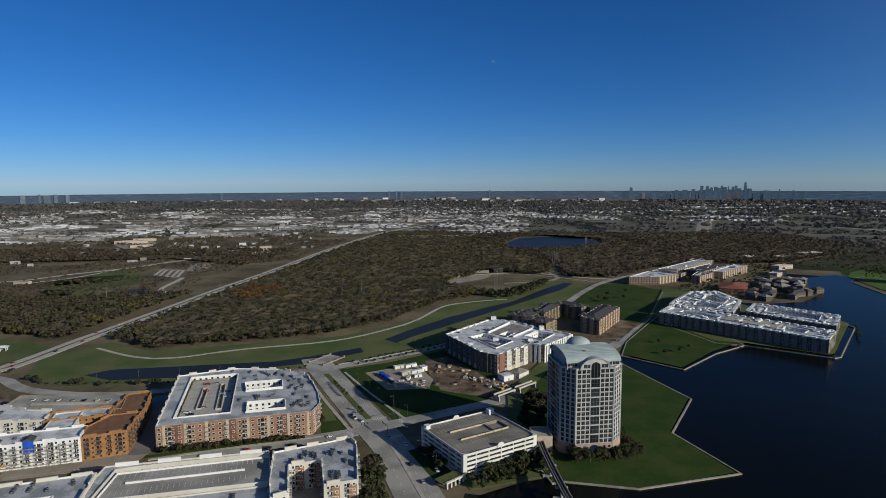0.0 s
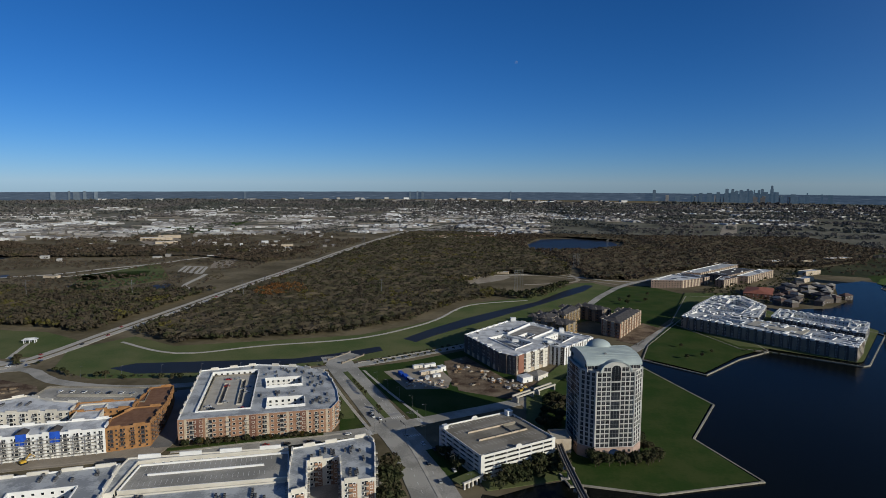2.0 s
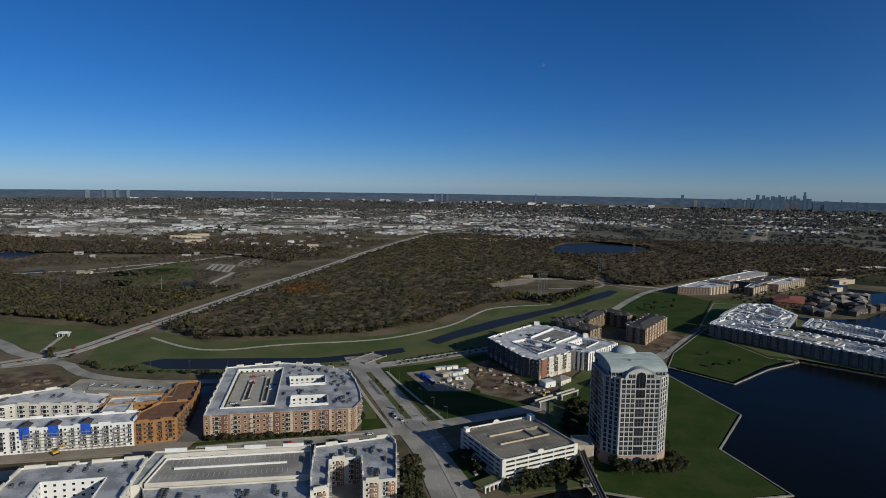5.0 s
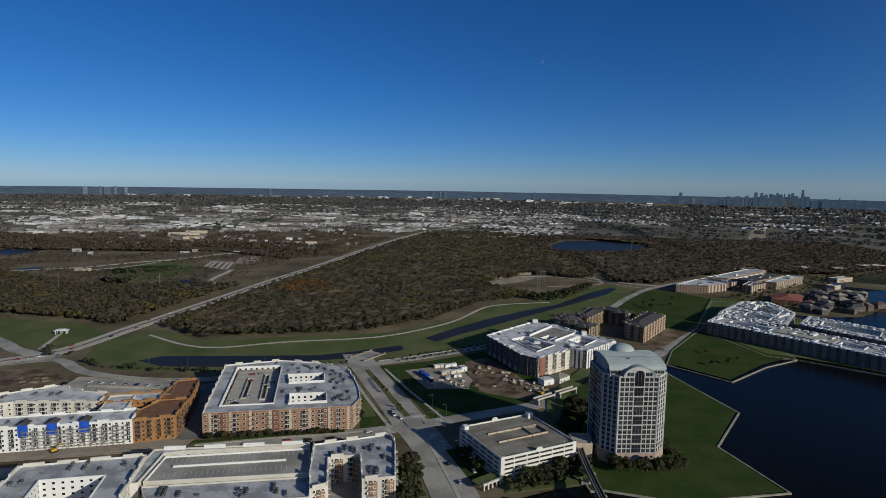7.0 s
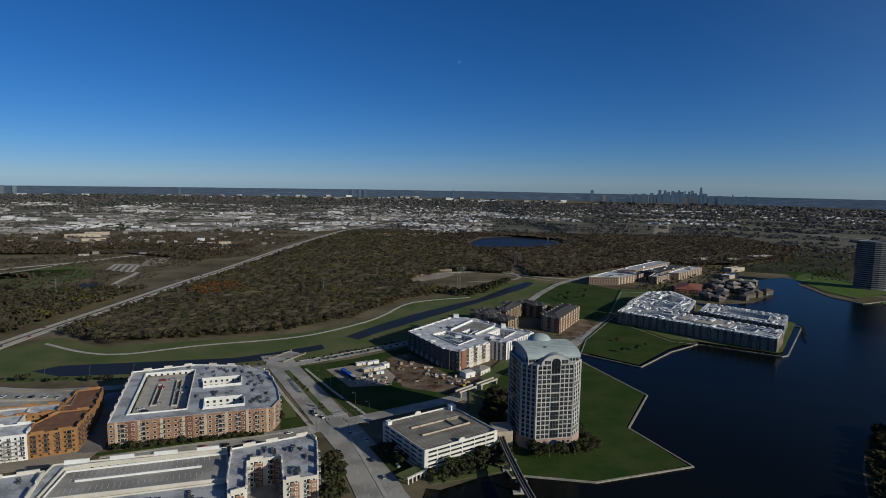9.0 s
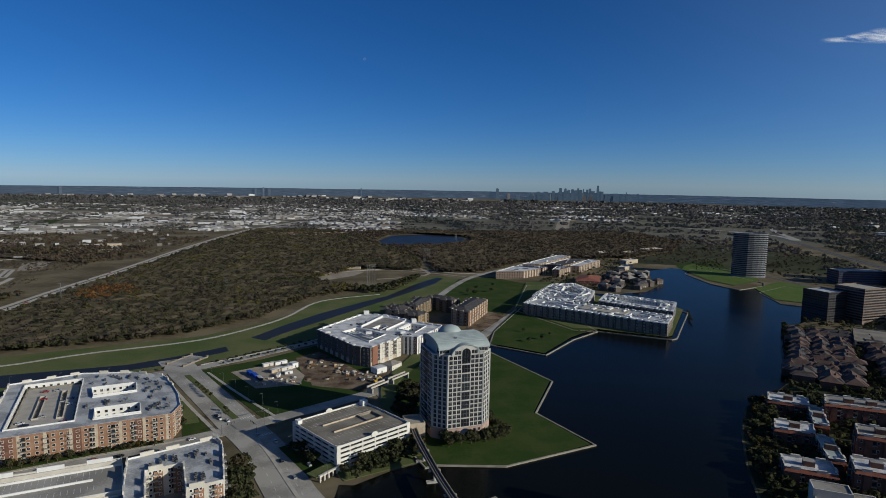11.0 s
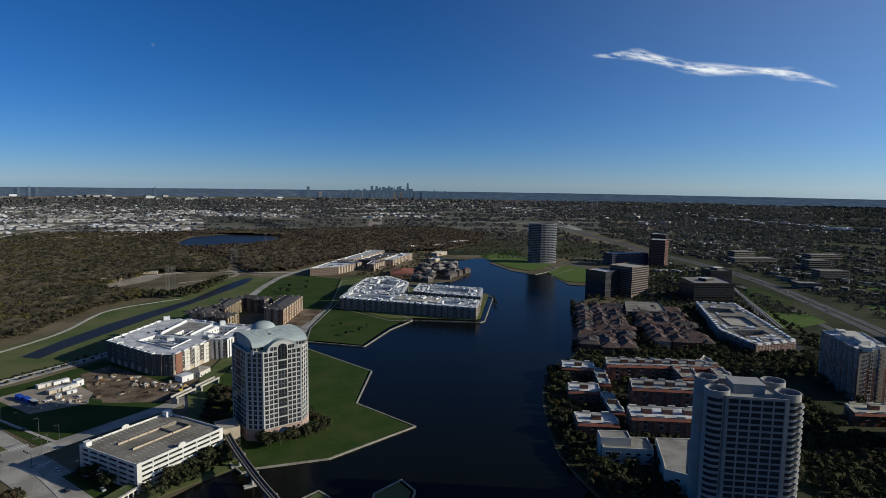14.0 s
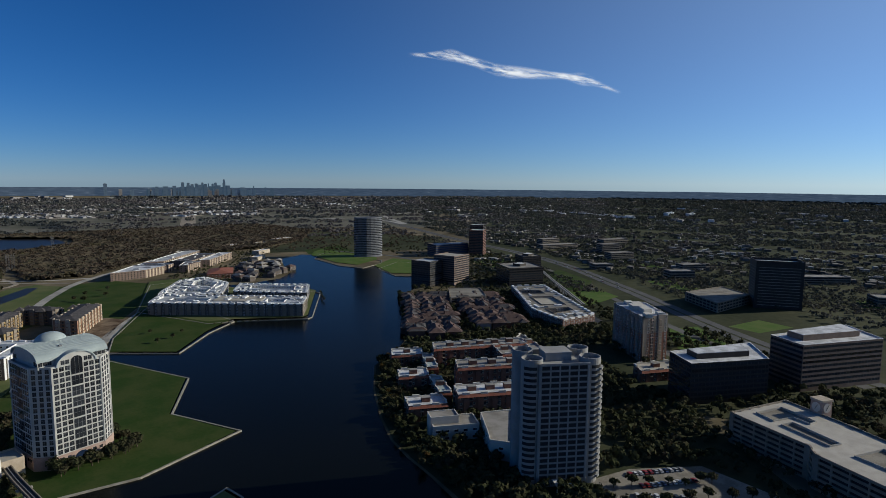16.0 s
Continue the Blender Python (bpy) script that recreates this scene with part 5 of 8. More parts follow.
SHEDS_WEST = (([(-90, 1800), (-50, 1812), (-54, 1824), (-94, 1812)], 5, "roof_tan"),
                   ([(-540, 1603), (-505, 1625), (-515, 1645), (-550, 1620)], 6, "roof_white"), ([(-500, 1640), (-470, 1650), (-475, 1665), (-505, 1655)], 6, "roof_tan"), ([(-470, 1480), (-425, 1500), (-432, 1520), (-478, 1500)], 6, "roof_white"),
                   ([(-970, 1760), (-890, 1800), (-900, 1825), (-980, 1785)], 8, "roof_white"), ([(-960, 1850), (-900, 1875), (-908, 1895), (-968, 1870)], 8, "roof_tan"), ([(-870, 1660), (-820, 1690), (-830, 1705), (-880, 1675)], 6, "roof_white"),
                   ([(-748, 1030), (-722, 1028), (-721, 1038), (-747, 1040)], 4, "roof_worn"), ([(-250, 1400), (-226, 1402), (-226, 1412), (-250, 1410)], 5, "roof_white"), ([(5, 1110), (36, 1118), (34, 1132), (3, 1124)], 6, "roof_worn"), ([(45, 1190), (95, 1180), (97, 1190), (47, 1200)], 4, "roof_grey"))
for p, h, roof in SHEDS_EAST + SHEDS_WEST:
    block("low_building", "low shed on the flats with a %s" % M[roof].name.replace("_", " "), "shed", p, h, "stone_tan", roof, 0, parapet=0.4, group="sheds on the flats")
# ---- the gridded office tower on the spit ----
TX, TY, TA = 95, 386, 8
tw = thing("office_tower", "tall pale grey gridded office tower with vaulted pale metal roofs", "tower", TX, TY, 0.85, TA)
F, S = 12.5, 20.5           # half the width of a face, half the tower
OCT = [(-F, -S), (F, -S), (S, -F), (S, F), (F, S), (-F, S), (-S, F), (-S, -F)]
bm = bmesh.new()
skirt(bm, inset(OCT, -0.5), 0, 7.6)
fill(bm, [inset(OCT, -0.5), inset(OCT, 1)], 7.6)
part("podium", bm, M["mauve"], tw, "rose granite podium storeys")
bm = bmesh.new()
skirt(bm, OCT, 7.6, 58.0)
skirt(bm, inset(OCT, 0.5), 56, 58.0, 0, True)
fill(bm, [OCT, inset(OCT, 0.5)], 58.0)
fill(bm, [inset(OCT, 0.5)], 56.5)
part("wall", bm, M["tower_precast"], tw, "pale grey precast concrete grid wall")


def bay_mesh(w, h):
    """A dark window with a grey mullion and head."""
    bm = bmesh.new()
    box(bm, -w / 2, -0.04, 0, w / 2, 0.05, h, 0)
    box(bm, -0.05, -0.10, 0, 0.05, 0.0, h, 1)
    box(bm, -w / 2, -0.10, h * 0.66, w / 2, 0.0, h * 0.66 + 0.08, 1)
    box(bm, -w / 2 - 0.1, -0.22, -0.14, w / 2 + 0.1, 0.0, 0.0, 2)
    me = bpy.data.meshes.new("window")
    bm.to_mesh(me)
    bm.free()
    for m in ("darkglass", "hvac", "tower_precast"):
        me.materials.append(M[m])
    return me


me_w, me_s = bay_mesh(2.3, 2.35), bay_mesh(1.95, 2.35)
FH = 49.6 / 16
extra, extra_s, count = [], [], 0
for k in range(4):
    turn = pose(0, 0, 0, 0, 0, 90 * k)
    for f in range(16):
        z = 8.1 + f * FH
        for x in (-10.6, -7.6, -4.7, 4.7, 7.6, 10.6):
            m = turn @ pose(x, -S, z)
            if k in (0, 3):
                place("window", me_w, tw, m)
            else:
                extra.append(m)
        for t in (0.2, 0.5, 0.8):
            m = turn @ pose(F + (S - F) * t, -S + (S - F) * t, z, 0, 0, 45)
            if k in (0, 3):
                place("window", me_s, tw, m)
            else:
                extra_s.append(m)
    for f in range(8):
        # two-storey glass bays up the middle of each face
        bm = bmesh.new()
        z = 8.1 + f * 2 * FH
        box(bm, -2.9, -0.06, 0, 2.9, 0.1, FH * 2 - 0.9, 1)
        for x in (-2.9, -1.0, 1.0, 2.78):
            box(bm, x, -0.2, 0, x + 0.12, 0, FH * 2 - 0.9, 0)
        for zz in (0, FH - 0.5, FH * 2 - 1.0):
            box(bm, -2.9, -0.2, zz, 2.9, 0, zz + 0.12, 0)
        ob = part("glass_bay", bm, [M["hvac"], M["darkglass"]], tw)
        ob.matrix_basis = turn @ pose(0, -S, z)
    # spandrel lines between the storeys
    for f in range(1, 17):
        for x0, x1 in ((-F, F),) if f % 2 == 0 else ((-F, -3.2), (3.2, F)):
            bm = bmesh.new()
            box(bm, x0, -0.10, 0, x1, 0.05, 0.25)
            ob = part("spandrel_ledge", bm, M["tower_precast"], tw)
            ob.matrix_basis = turn @ pose(0, -S, 7.5 + f * FH)
    # podium openings
    for x in (-10, -6.5, 6.5, 10):
        bm = bmesh.new()
        box(bm, -0.9, -0.08, 0, 0.9, 0.1, 1.6)
        ob = part("podium_window", bm, M["darkglass"], tw)
        ob.matrix_basis = turn @ pose(x, -S - 0.5, 4.6)
    bm = bmesh.new()
    arch = [(-3.4, 0)] + [(3.4 * -math.cos(a), 4.2 + 2.6 * math.sin(a)) for a in np.linspace(0, math.pi, 13).tolist()] + [(3.4, 0)]
    fr = [bm.verts.new((x, -0.12, z)) for x, z in arch]
    bk = [bm.verts.new((x, 0.3, z)) for x, z in arch]
    bm.faces.new(fr[::-1])
    for i in range(len(arch)):
        bm.faces.new((fr[i], fr[(i + 1) % len(arch)], bk[(i + 1) % len(arch)], bk[i]))
    ob = part("entrance_arch", bm, M["blueglass"], tw, "blue glazed entrance arch")
    ob.matrix_basis = turn @ pose(0, -S - 0.5, 0)
    # shaft corners stand proud of the wall
    for x in (-F, F):
        bm = bmesh.new()
        box(bm, x - 0.35, -0.35, 7.6, x + 0.35, 0.05, 58.0)
        ob = part("corner_pier", bm, M["tower_precast"], tw)
        ob.matrix_basis = turn @ pose(0, -S, 0)
    if k in (1, 3):
        continue
    # arched gable over the face, with a dark arched window in it
    R, RISE, EAVE = 9.6, 6.6, 57.6
    bm = bmesh.new()
    prof = [(-R * math.cos(a), RISE * math.sin(a)) for a in np.linspace(0, math.pi, 25).tolist()]
    fr = [bm.verts.new((x, -S - 0.15, EAVE + z)) for x, z in prof]
    bk = [bm.verts.new((x, -S + 0.5, EAVE + z)) for x, z in prof]
    bm.faces.new(fr[::-1])
    bm.faces.new(bk)
    for i in range(len(prof)):
        j = (i + 1) % len(prof)
        bm.faces.new((fr[i], fr[j], bk[j], bk[i]))
    ob = part("gable", bm, M["tower_precast"], tw, "white arched gable wall")
    ob.matrix_basis = turn
    bm = bmesh.new()
    arch = [(-2.9, -5.4)] + [(2.9 * -math.cos(a), 1.6 + 2.6 * math.sin(a)) for a in np.linspace(0, math.pi, 13).tolist()] + [(2.9, -5.4)]
    fr = [bm.verts.new((x, -S - 0.3, EAVE + z)) for x, z in arch]
    bk = [bm.verts.new((x, -S + 0.1, EAVE + z)) for x, z in arch]
    bm.faces.new(fr[::-1])
    for i in range(len(arch)):
        j = (i + 1) % len(arch)
        bm.faces.new((fr[i], fr[j], bk[j], bk[i]))
    ob = part("arched_window", bm, M["darkglass"], tw, "tall dark arched window")
    ob.matrix_basis = turn
    for x in (-1.0, 1.0):
        bm = bmesh.new()
        box(bm, x - 0.07, -S - 0.42, EAVE - 5.4, x + 0.07, -S - 0.2, EAVE + 3.6)
        ob = part("mullion", bm, M["hvac"], tw)
        ob.matrix_basis = turn
    for x in (-6.9, -4.7, 4.7, 6.9):
        place("window", me_s, tw, turn @ pose(x, -S - 0.15, EAVE + 0.5))
    # barrel vault from the gable to the middle, with a raised rim along its front edge
    bm = bmesh.new()
    rows = []
    for y, g in ((-S - 0.7, 1.0), (-S - 0.7, 1.06), (-S + 0.1, 1.06), (-S + 0.1, 1.03), (-S + 7, 1.03), (0.0, 1.03)):
        rows.append([bm.verts.new((x * g, y, EAVE - 0.1 + z * g)) for x, z in prof])
    for a, b in zip(rows, rows[1:]):
        for i in range(len(prof) - 1):
            bm.faces.new((a[i], a[i + 1], b[i + 1], b[i]))
    ob = part("vault", bm, M["copper"], tw, "pale blue-grey metal barrel vault", smooth=False)
    ob.matrix_basis = turn
# the long shallow vault across the tower, carried on two set-back storeys
HX, HY, TOP = 17.3, 16.4, 58.0
bm = bmesh.new()
skirt(bm, ccw([(-HX, -HY), (HX, -HY), (HX, HY), (-HX, HY)]), 56.5, TOP + 3.2)
part("attic_wall", bm, M["tower_precast"], tw, "white attic storey under the long vault")
for sx in (-1, 1):
    for y in (-14.6, -12.4, 12.4, 14.6):
        place("window", me_s, tw, pose(sx * HX, y, TOP + 0.4, 0, 0, 90 * sx))
    for x in (11.6, 13.8, 16.0):
        place("window", me_s, tw, pose(sx * x, -HY, TOP + 0.4))
bm = bmesh.new()
prof = [(-(HY + 0.9) * math.cos(a), 5.4 * math.sin(a) ** 0.85) for a in np.linspace(0, math.pi, 29).tolist()]
ends = []
for x in (-HX - 0.8, HX + 0.8):
    ends.append(([bm.verts.new((x, y, TOP + 3.2 + z)) for y, z in prof], [bm.verts.new((x, y, TOP + 2.7 + z * 0.96)) for y, z in prof]))
for i in range(len(prof) - 1):
    bm.faces.new((ends[0][0][i], ends[1][0][i], ends[1][0][i + 1], ends[0][0][i + 1]))
    bm.faces.new((ends[0][1][i + 1], ends[1][1][i + 1], ends[1][1][i], ends[0][1][i]))
    for e in ends:
        bm.faces.new((e[0][i], e[0][i + 1], e[1][i + 1], e[1][i]))
for e in (0, -1):
    bm.faces.new((ends[0][0][e], ends[1][0][e], ends[1][1][e], ends[0][1][e]))
bmesh.ops.recalc_face_normals(bm, faces=bm.faces[:])
part("long_vault", bm, M["copper"], tw, "long shallow vault of pale blue-grey metal")
for x in (-HX + 0.2, HX - 0.2):
    bm = bmesh.new()
    v = [bm.verts.new((x, y * 0.93, TOP + 3.0 + z * 0.93)) for y, z in prof]
    bm.faces.new(v)
    part("end_gable", bm, M["tower_precast"], tw, "white curved end gable")
for y in range(-7, 8):
    bm = bmesh.new()
    a = math.acos(max(-1.0, min(1.0, -y * 2.2 / (HY + 0.9))))
    z = TOP + 3.2 + 5.4 * math.sin(a) ** 0.85
    box(bm, -HX - 0.8, y * 2.2 - 0.06, z - 0.1, HX + 0.8, y * 2.2 + 0.06, z + 0.14)
    part("standing_seam", bm, M["copper"], tw)
bm = bmesh.new()
bmesh.ops.create_uvsphere(bm, u_segments=32, v_segments=16, radius=7.0)
bmesh.ops.delete(bm, geom=[v for v in bm.verts if v.co.z < -0.5], context="VERTS")
ob = part("dome", bm, M["copper"], tw, "low metal dome behind the crossing", smooth=True)
ob.matrix_basis = Matrix.Translation((0, 11.5, 65.2)) @ Matrix.Diagonal((1.15, 1.1, 0.72, 1))
for x, y in ((-3.2, -9.0), (2.6, 7.0)):
    bm = bmesh.new()
    box(bm, x - 0.7, y - 0.7, 63.4, x + 0.7, y + 0.7, 66.6)
    part("roof_hatch", bm, M["hvac"], tw)
joined("window_rows", me_w, extra, tw)
joined("chamfer_window_rows", me_s, extra_s, tw)

# ---- near blocks west of the lake ----
GAR = rect(14, 334, 55, 50, G)


def on(p0, ang, s, t):
    """A place s along and t across from p0 in a grid turned by ang."""
    c, q = math.cos(radians(ang)), math.sin(radians(ang))
    return (p0[0] + s * c - t * q, p0[1] + s * q + t * c)


shaft = [on((14, 334), G, *q) for q in ((37, 20.5), (48, 20.5), (48, 31.5), (37, 31.5))]
g1 = garage("parking_garage", "white precast parking garage with an empty concrete roof deck", GAR, 14.2, 5, "precast", "deck", shafts=(shaft,))
for t in (19.5, 32.5):
    for k in range(6):
        bm = bmesh.new()
        box(bm, k * 6.2, -0.2, 0, k * 6.2 + 5.9, 0.2, 1.1)
        ob = part("ramp_wall", bm, M["stone_tan"], g1)
        ob.matrix_basis = to_local(g1, *on((14, 334), G, 11, t), 14.2, G)
lines = []
for t0, dep in ((1.0, 5), (11.5, 5), (34.5, 5), (44, 5)):
    lines += row_lines(*on((14, 334), G, 5, t0), G, 16, dep)
stripes(g1, lines, 14.21)
for s, t in ((27, 0), (27, 50)):
    # round-headed blind gable on the parapet
    bm = bmesh.new()
    prof = [(-2.4, 0)] + [(-2.4 * math.cos(a), 1.4 + 1.6 * math.sin(a)) for a in np.linspace(0, math.pi, 11).tolist()] + [(2.4, 0)]
    fr, bk = [bm.verts.new((x, -0.2, z)) for x, z in prof], [bm.verts.new((x, 0.35, z)) for x, z in prof]
    bm.faces.new(fr[::-1])
    bm.faces.new(bk)
    for i in range(len(prof)):
        j = (i + 1) % len(prof)
        bm.faces.new((fr[i], fr[j], bk[j], bk[i]))
    ob = part("round_gable", bm, M["precast"], g1)
    x, y = on((14, 334), G, s, t)
    ob.matrix_basis = to_local(g1, x, y, 14.0, G)
for s, t, w, d, h in ((50, 44, 4, 4, 3.4), (1, 45, 3, 3, 2.4)):
    bm = bmesh.new()
    box(bm, 0, 0, 0, w, d, h)
    box(bm, -0.2, -0.2, h, w + 0.2, d + 0.2, h + 0.25)
    ob = part("stair_tower", bm, M["white"], g1)
    ob.matrix_basis = to_local(g1, *on((14, 334), G, s, t), 14.2, G)

# orange brick apartments with an inner garage
APT = [(-182, 369), (-87, 396), (-85, 412), (-91, 434), (-98, 452), (-110, 478), (-137, 492), (-172, 494), (-213, 474)]
ct1 = [(-177, 385), (-143, 394.7), (-167, 480), (-201, 470)]
ct2 = [(-153, 455), (-126, 463), (-121, 445), (-146, 437)]
ct3 = [(-137, 412), (-112, 419), (-107, 402), (-132, 395)]
apt = block("apartment_block", "orange brick apartment block with a pale grey flat roof", "apartment building", APT, 16.2, "brick", "roof_grey", 5, bay=3.9, win=(1.9, 1.7), courts=(ct1, ct2, ct3), casing="stucco", cope="white", cap=110)
side_boxes(apt, "stucco_bay", APT, bays(13, 1.7, 4), 0, 17.2, 0.08, "stone_tan", "cream stucco bay", which=(0, 1, 2))
side_boxes(apt, "dark_bay", APT, bays(34, 5.2, 10), 0, 16.6, 0.07, "brick_dark", "dark brick bay", which=(0,))
side_boxes(apt, "parapet_tower", APT, bays(15, 6, 2), 16.0, 18.4, 0.25, "stucco", "raised cream parapet", which=(4, 5, 6, 7, 8), back=0.6)
balconies(apt, APT, 5, 16.2, 11.5, 3.0, "stucco", 8.5, which=(0, 1, 2, 3))
for c in (ct2, ct3):
    side_boxes(apt, "court_wall", ccw(c), lambda ln: [(0.0, ln)], 0.4, 18.0, 0.05, "white", "white court wall", back=0.06)
    cw = wall_rows(inset(ccw(c), 0.07), 16.2, 5, 3.6, 1.6, 1.7, 0.0, 0.9, inward=True)
    joined("court_windows", window_mesh(1.6, 1.7, "hvac", "darkglass"), [pose(x - apt.location.x, y - apt.location.y, z, 0, 0, a) for (x, y), z, a in cw[0] + cw[1]], apt)
unit_rows(APT, 16.2, A, 46, 4, holes=(ct1, ct2, ct3), rows=1, cols=3)
# garage deck in the large court, a storey lower
gd = garage("parking_garage", "concrete parking garage inside the apartment court", inset(ccw(ct1), 1.2), 13.2, 4, "deck", "pave", shafts=([(-172, 408), (-169, 409), (-181, 452), (-184, 451)], [(-158, 408), (-155, 409), (-171, 462), (-174, 461)]))
stripes(gd, row_lines(-176, 390, 106, 26, 5) + row_lines(-150, 397, 106, 26, 5), 13.22)

# front row: parking garage with apartments wrapped round it
FG = [(-172, 283), (-90, 303), (-99, 333), (-176, 312)]
fg = block("parking_garage", "cream-walled parking garage with striped roof decks", "parking garage", FG, 13.5, "stucco", "concrete", 3, bay=9, win=(1.6, 1.5), cope="white", parapet=1.1)
stripes(fg, row_lines(-170, 307, 16, 24, 5) + row_lines(-168, 300, 16, 22, 5) + row_lines(-168, 289, 16, 24, 5), 13.53)
side_boxes(fg, "deck_divider", [(-166, 301.5), (-108, 317), (-108, 318), (-166, 302.5)], lambda ln: [(0.0, ln)] if ln > 5 else [], 13.5, 14.6, 0.3, "white", "white deck divider wall", which=(0,), back=0.4)
LIN = [(-158, 262), (-84, 281), (-90, 302), (-172, 281)]
lin = block("apartment_block", "cream apartment wing with a grey roof beside the garage", "apartment building", LIN, 12.2, "stucco", "roof_grey", 4, bay=4, courts=(), cap=40)
unit_rows(LIN, 12.2, 16, 10, 8, rows=1, cols=6)
WNG = [(-181, 276), (-173, 280), (-178, 314), (-168, 318), (-100, 335.5), (-101, 338), (-186, 318)]
wng = block("apartment_block", "narrow grey-roofed apartment wing along the street", "apartment building", WNG, 14.5, "stucco", "roof_grey", 4, bay=4, cap=40)
side_boxes(wng, "parapet_tower", WNG, bays(22, 12, 4), 14.3, 16.8, 0.2, "white", "raised white parapet", which=(4, 5), back=0.6)
FA = [(-97, 335), (-72, 347), (-56, 355), (-50, 345), (-43, 302), (-60, 296.5), (-67, 325), (-84, 319), (-76, 288), (-84, 283), (-90, 303)]
fa = block("apartment_block", "cream and brick apartment block with a grey roof", "apartment building", FA, 15.6, "stucco", "roof_grey", 5, bay=3.7, win=(1.5, 1.7), cope="white", cap=120)
side_boxes(fa, "brick_bay", FA, bays(9, 4.2, 4), 0, 14.2, 0.06, "brick", "orange brick bay")
side_boxes(fa, "parapet_tower", FA, bays(13, 7, 1.5), 15.4, 18.0, 0.25, "stucco", "raised cream parapet", back=0.6)
balconies(fa, FA, 5, 15.6, 8.2, 2.6, "stucco", 4.5)
unit_rows(FA, 15.6, 16, 16, 12, rows=1)

# grey-roofed block at the lower street
L3 = [(-243, 287), (-185, 308), (-172, 262), (-150, 200), (-215, 190)]
L3C = [(-222, 274), (-193, 283), (-176, 225), (-202, 218)]
l3 = block("apartment_block", "cream apartment block with a grey roof and an open court", "apartment building", L3, 15.6, "stucco", "roof_grey", 5, bay=3.8, courts=(L3C,), cope="white", cap=60)
side_boxes(l3, "parapet_tower", L3, bays(16, 10, 2), 15.4, 17.6, 0.25, "stucco", "raised cream parapet", back=0.6)
unit_rows(L3, 15.6, 20, 14, 14, holes=(L3C,), rows=1, cols=6)

# block under construction: white sheathed wings and raw plywood wings
def site_wing(p, h, wall, roof, label, floors=5, bay=3.6, cap=70, casing="white", tower=True):
    th = block("apartment_block", label, "apartment building", p, h, wall, roof, floors, bay=bay, win=(1.5, 1.6), casing=casing, cap=cap)
    if tower:
        side_boxes(th, "parapet_tower", p, bays(14, 7, 2), h - 0.2, h + 1.9, 0.2, wall, back=0.6)
    return th


W1 = [(-330, 318), (-296, 329), (-222, 354), (-228, 372), (-302, 347), (-336, 336)]
w1 = site_wing(W1, 15.5, "white", "roof_white", "unfinished apartment wing in white sheathing with scaffold")
side_boxes(w1, "blue_wrap", W1, lambda ln: [(s, s + 5.5) for s in (14, 30, 48) if s + 6 < ln], 9.5, 17.5, 0.5, "blue", "bright blue weather wrap", which=(1,), back=0.3)
for s in (14, 30, 48):
    # dark gabled cap over each wrapped bay
    bm = bmesh.new()
    v = [bm.verts.new(c) for c in ((-0.6, -1.0, 0), (6.1, -1.0, 0), (6.1, 6, 0), (-0.6, 6, 0), (2.75, -1.0, 1.7), (2.75, 6, 1.7))]
    for f in ((0, 1, 4), (2, 3, 5), (1, 2, 5, 4), (3, 0, 4, 5), (3, 2, 1, 0)):
        bm.faces.new([v[i] for i in f])
    ob = part("gable_cap", bm, M["roof_dark"], w1, "dark gabled roof cap")
    ob.matrix_basis = to_local(w1, *on(W1[1], math.degrees(math.atan2(25, 74)), s, 0), 17.5, math.degrees(math.atan2(25, 74)))
balconies(w1, W1, 5, 15.5, 6.5, 2.4, "steel", 4, which=(1,))
W2 = [(-222, 354.5), (-199, 366), (-206, 398), (-224, 392), (-228, 372)]
w2 = site_wing(W2, 15.0, "wood", "roof_red_wood", "unfinished apartment wing of raw orange plywood", casing="wood")
W3 = [(-206, 398.5), (-214, 424), (-222, 445), (-236, 438), (-232, 414), (-224, 393)]
balconies(w2, W2, 5, 15.0, 6.0, 2.6, "roof_red_wood", 3.5, cap=20)
w3 = site_wing(W3, 13.0, "wood", "roof_red_wood", "half-framed apartment wing of raw plywood", casing="wood", cap=40)
W4 = [(-262, 380), (-225, 392), (-230, 408), (-266, 398)]
w4 = site_wing(W4, 15.0, "wood", "roof_white", "plywood apartment wing with white roof", casing="wood", cap=50)
W5 = [(-345, 352), (-318, 372), (-280, 379), (-262, 381), (-266, 398), (-285, 399), (-312, 408), (-352, 372)]
w5 = site_wing(W5, 15.5, "stucco", "roof_white", "new cream apartment wing with a white roof", cap=60)
balconies(w5, W5, 5, 15.5, 7.5, 2.8, "white", 4, cap=30)
unit_rows(W5, 15.5, 12, 8, 31, rows=1, cols=4)
unit_rows(W1, 15.5, 18.7, 8, 32, rows=1, cols=3)
W6 = [(-252, 364), (-236, 369), (-246, 398), (-262, 393)]
w6 = site_wing(W6, 15.3, "stucco", "roof_white", "white-roofed cross wing of the new apartments", cap=40, tower=False)
DK = [(-312, 409), (-286, 400), (-226, 409), (-237, 440), (-316, 436)]
dk = garage("parking_garage", "concrete parking deck behind the new apartments", DK, 12.5, 4, "deck", "concrete", shafts=([(-296, 417), (-243, 420), (-243, 422.5), (-296, 419.5)],))
stripes(dk, row_lines(-300, 424, 3, 20, 5) + row_lines(-296, 411, 3, 18, 5), 12.52)
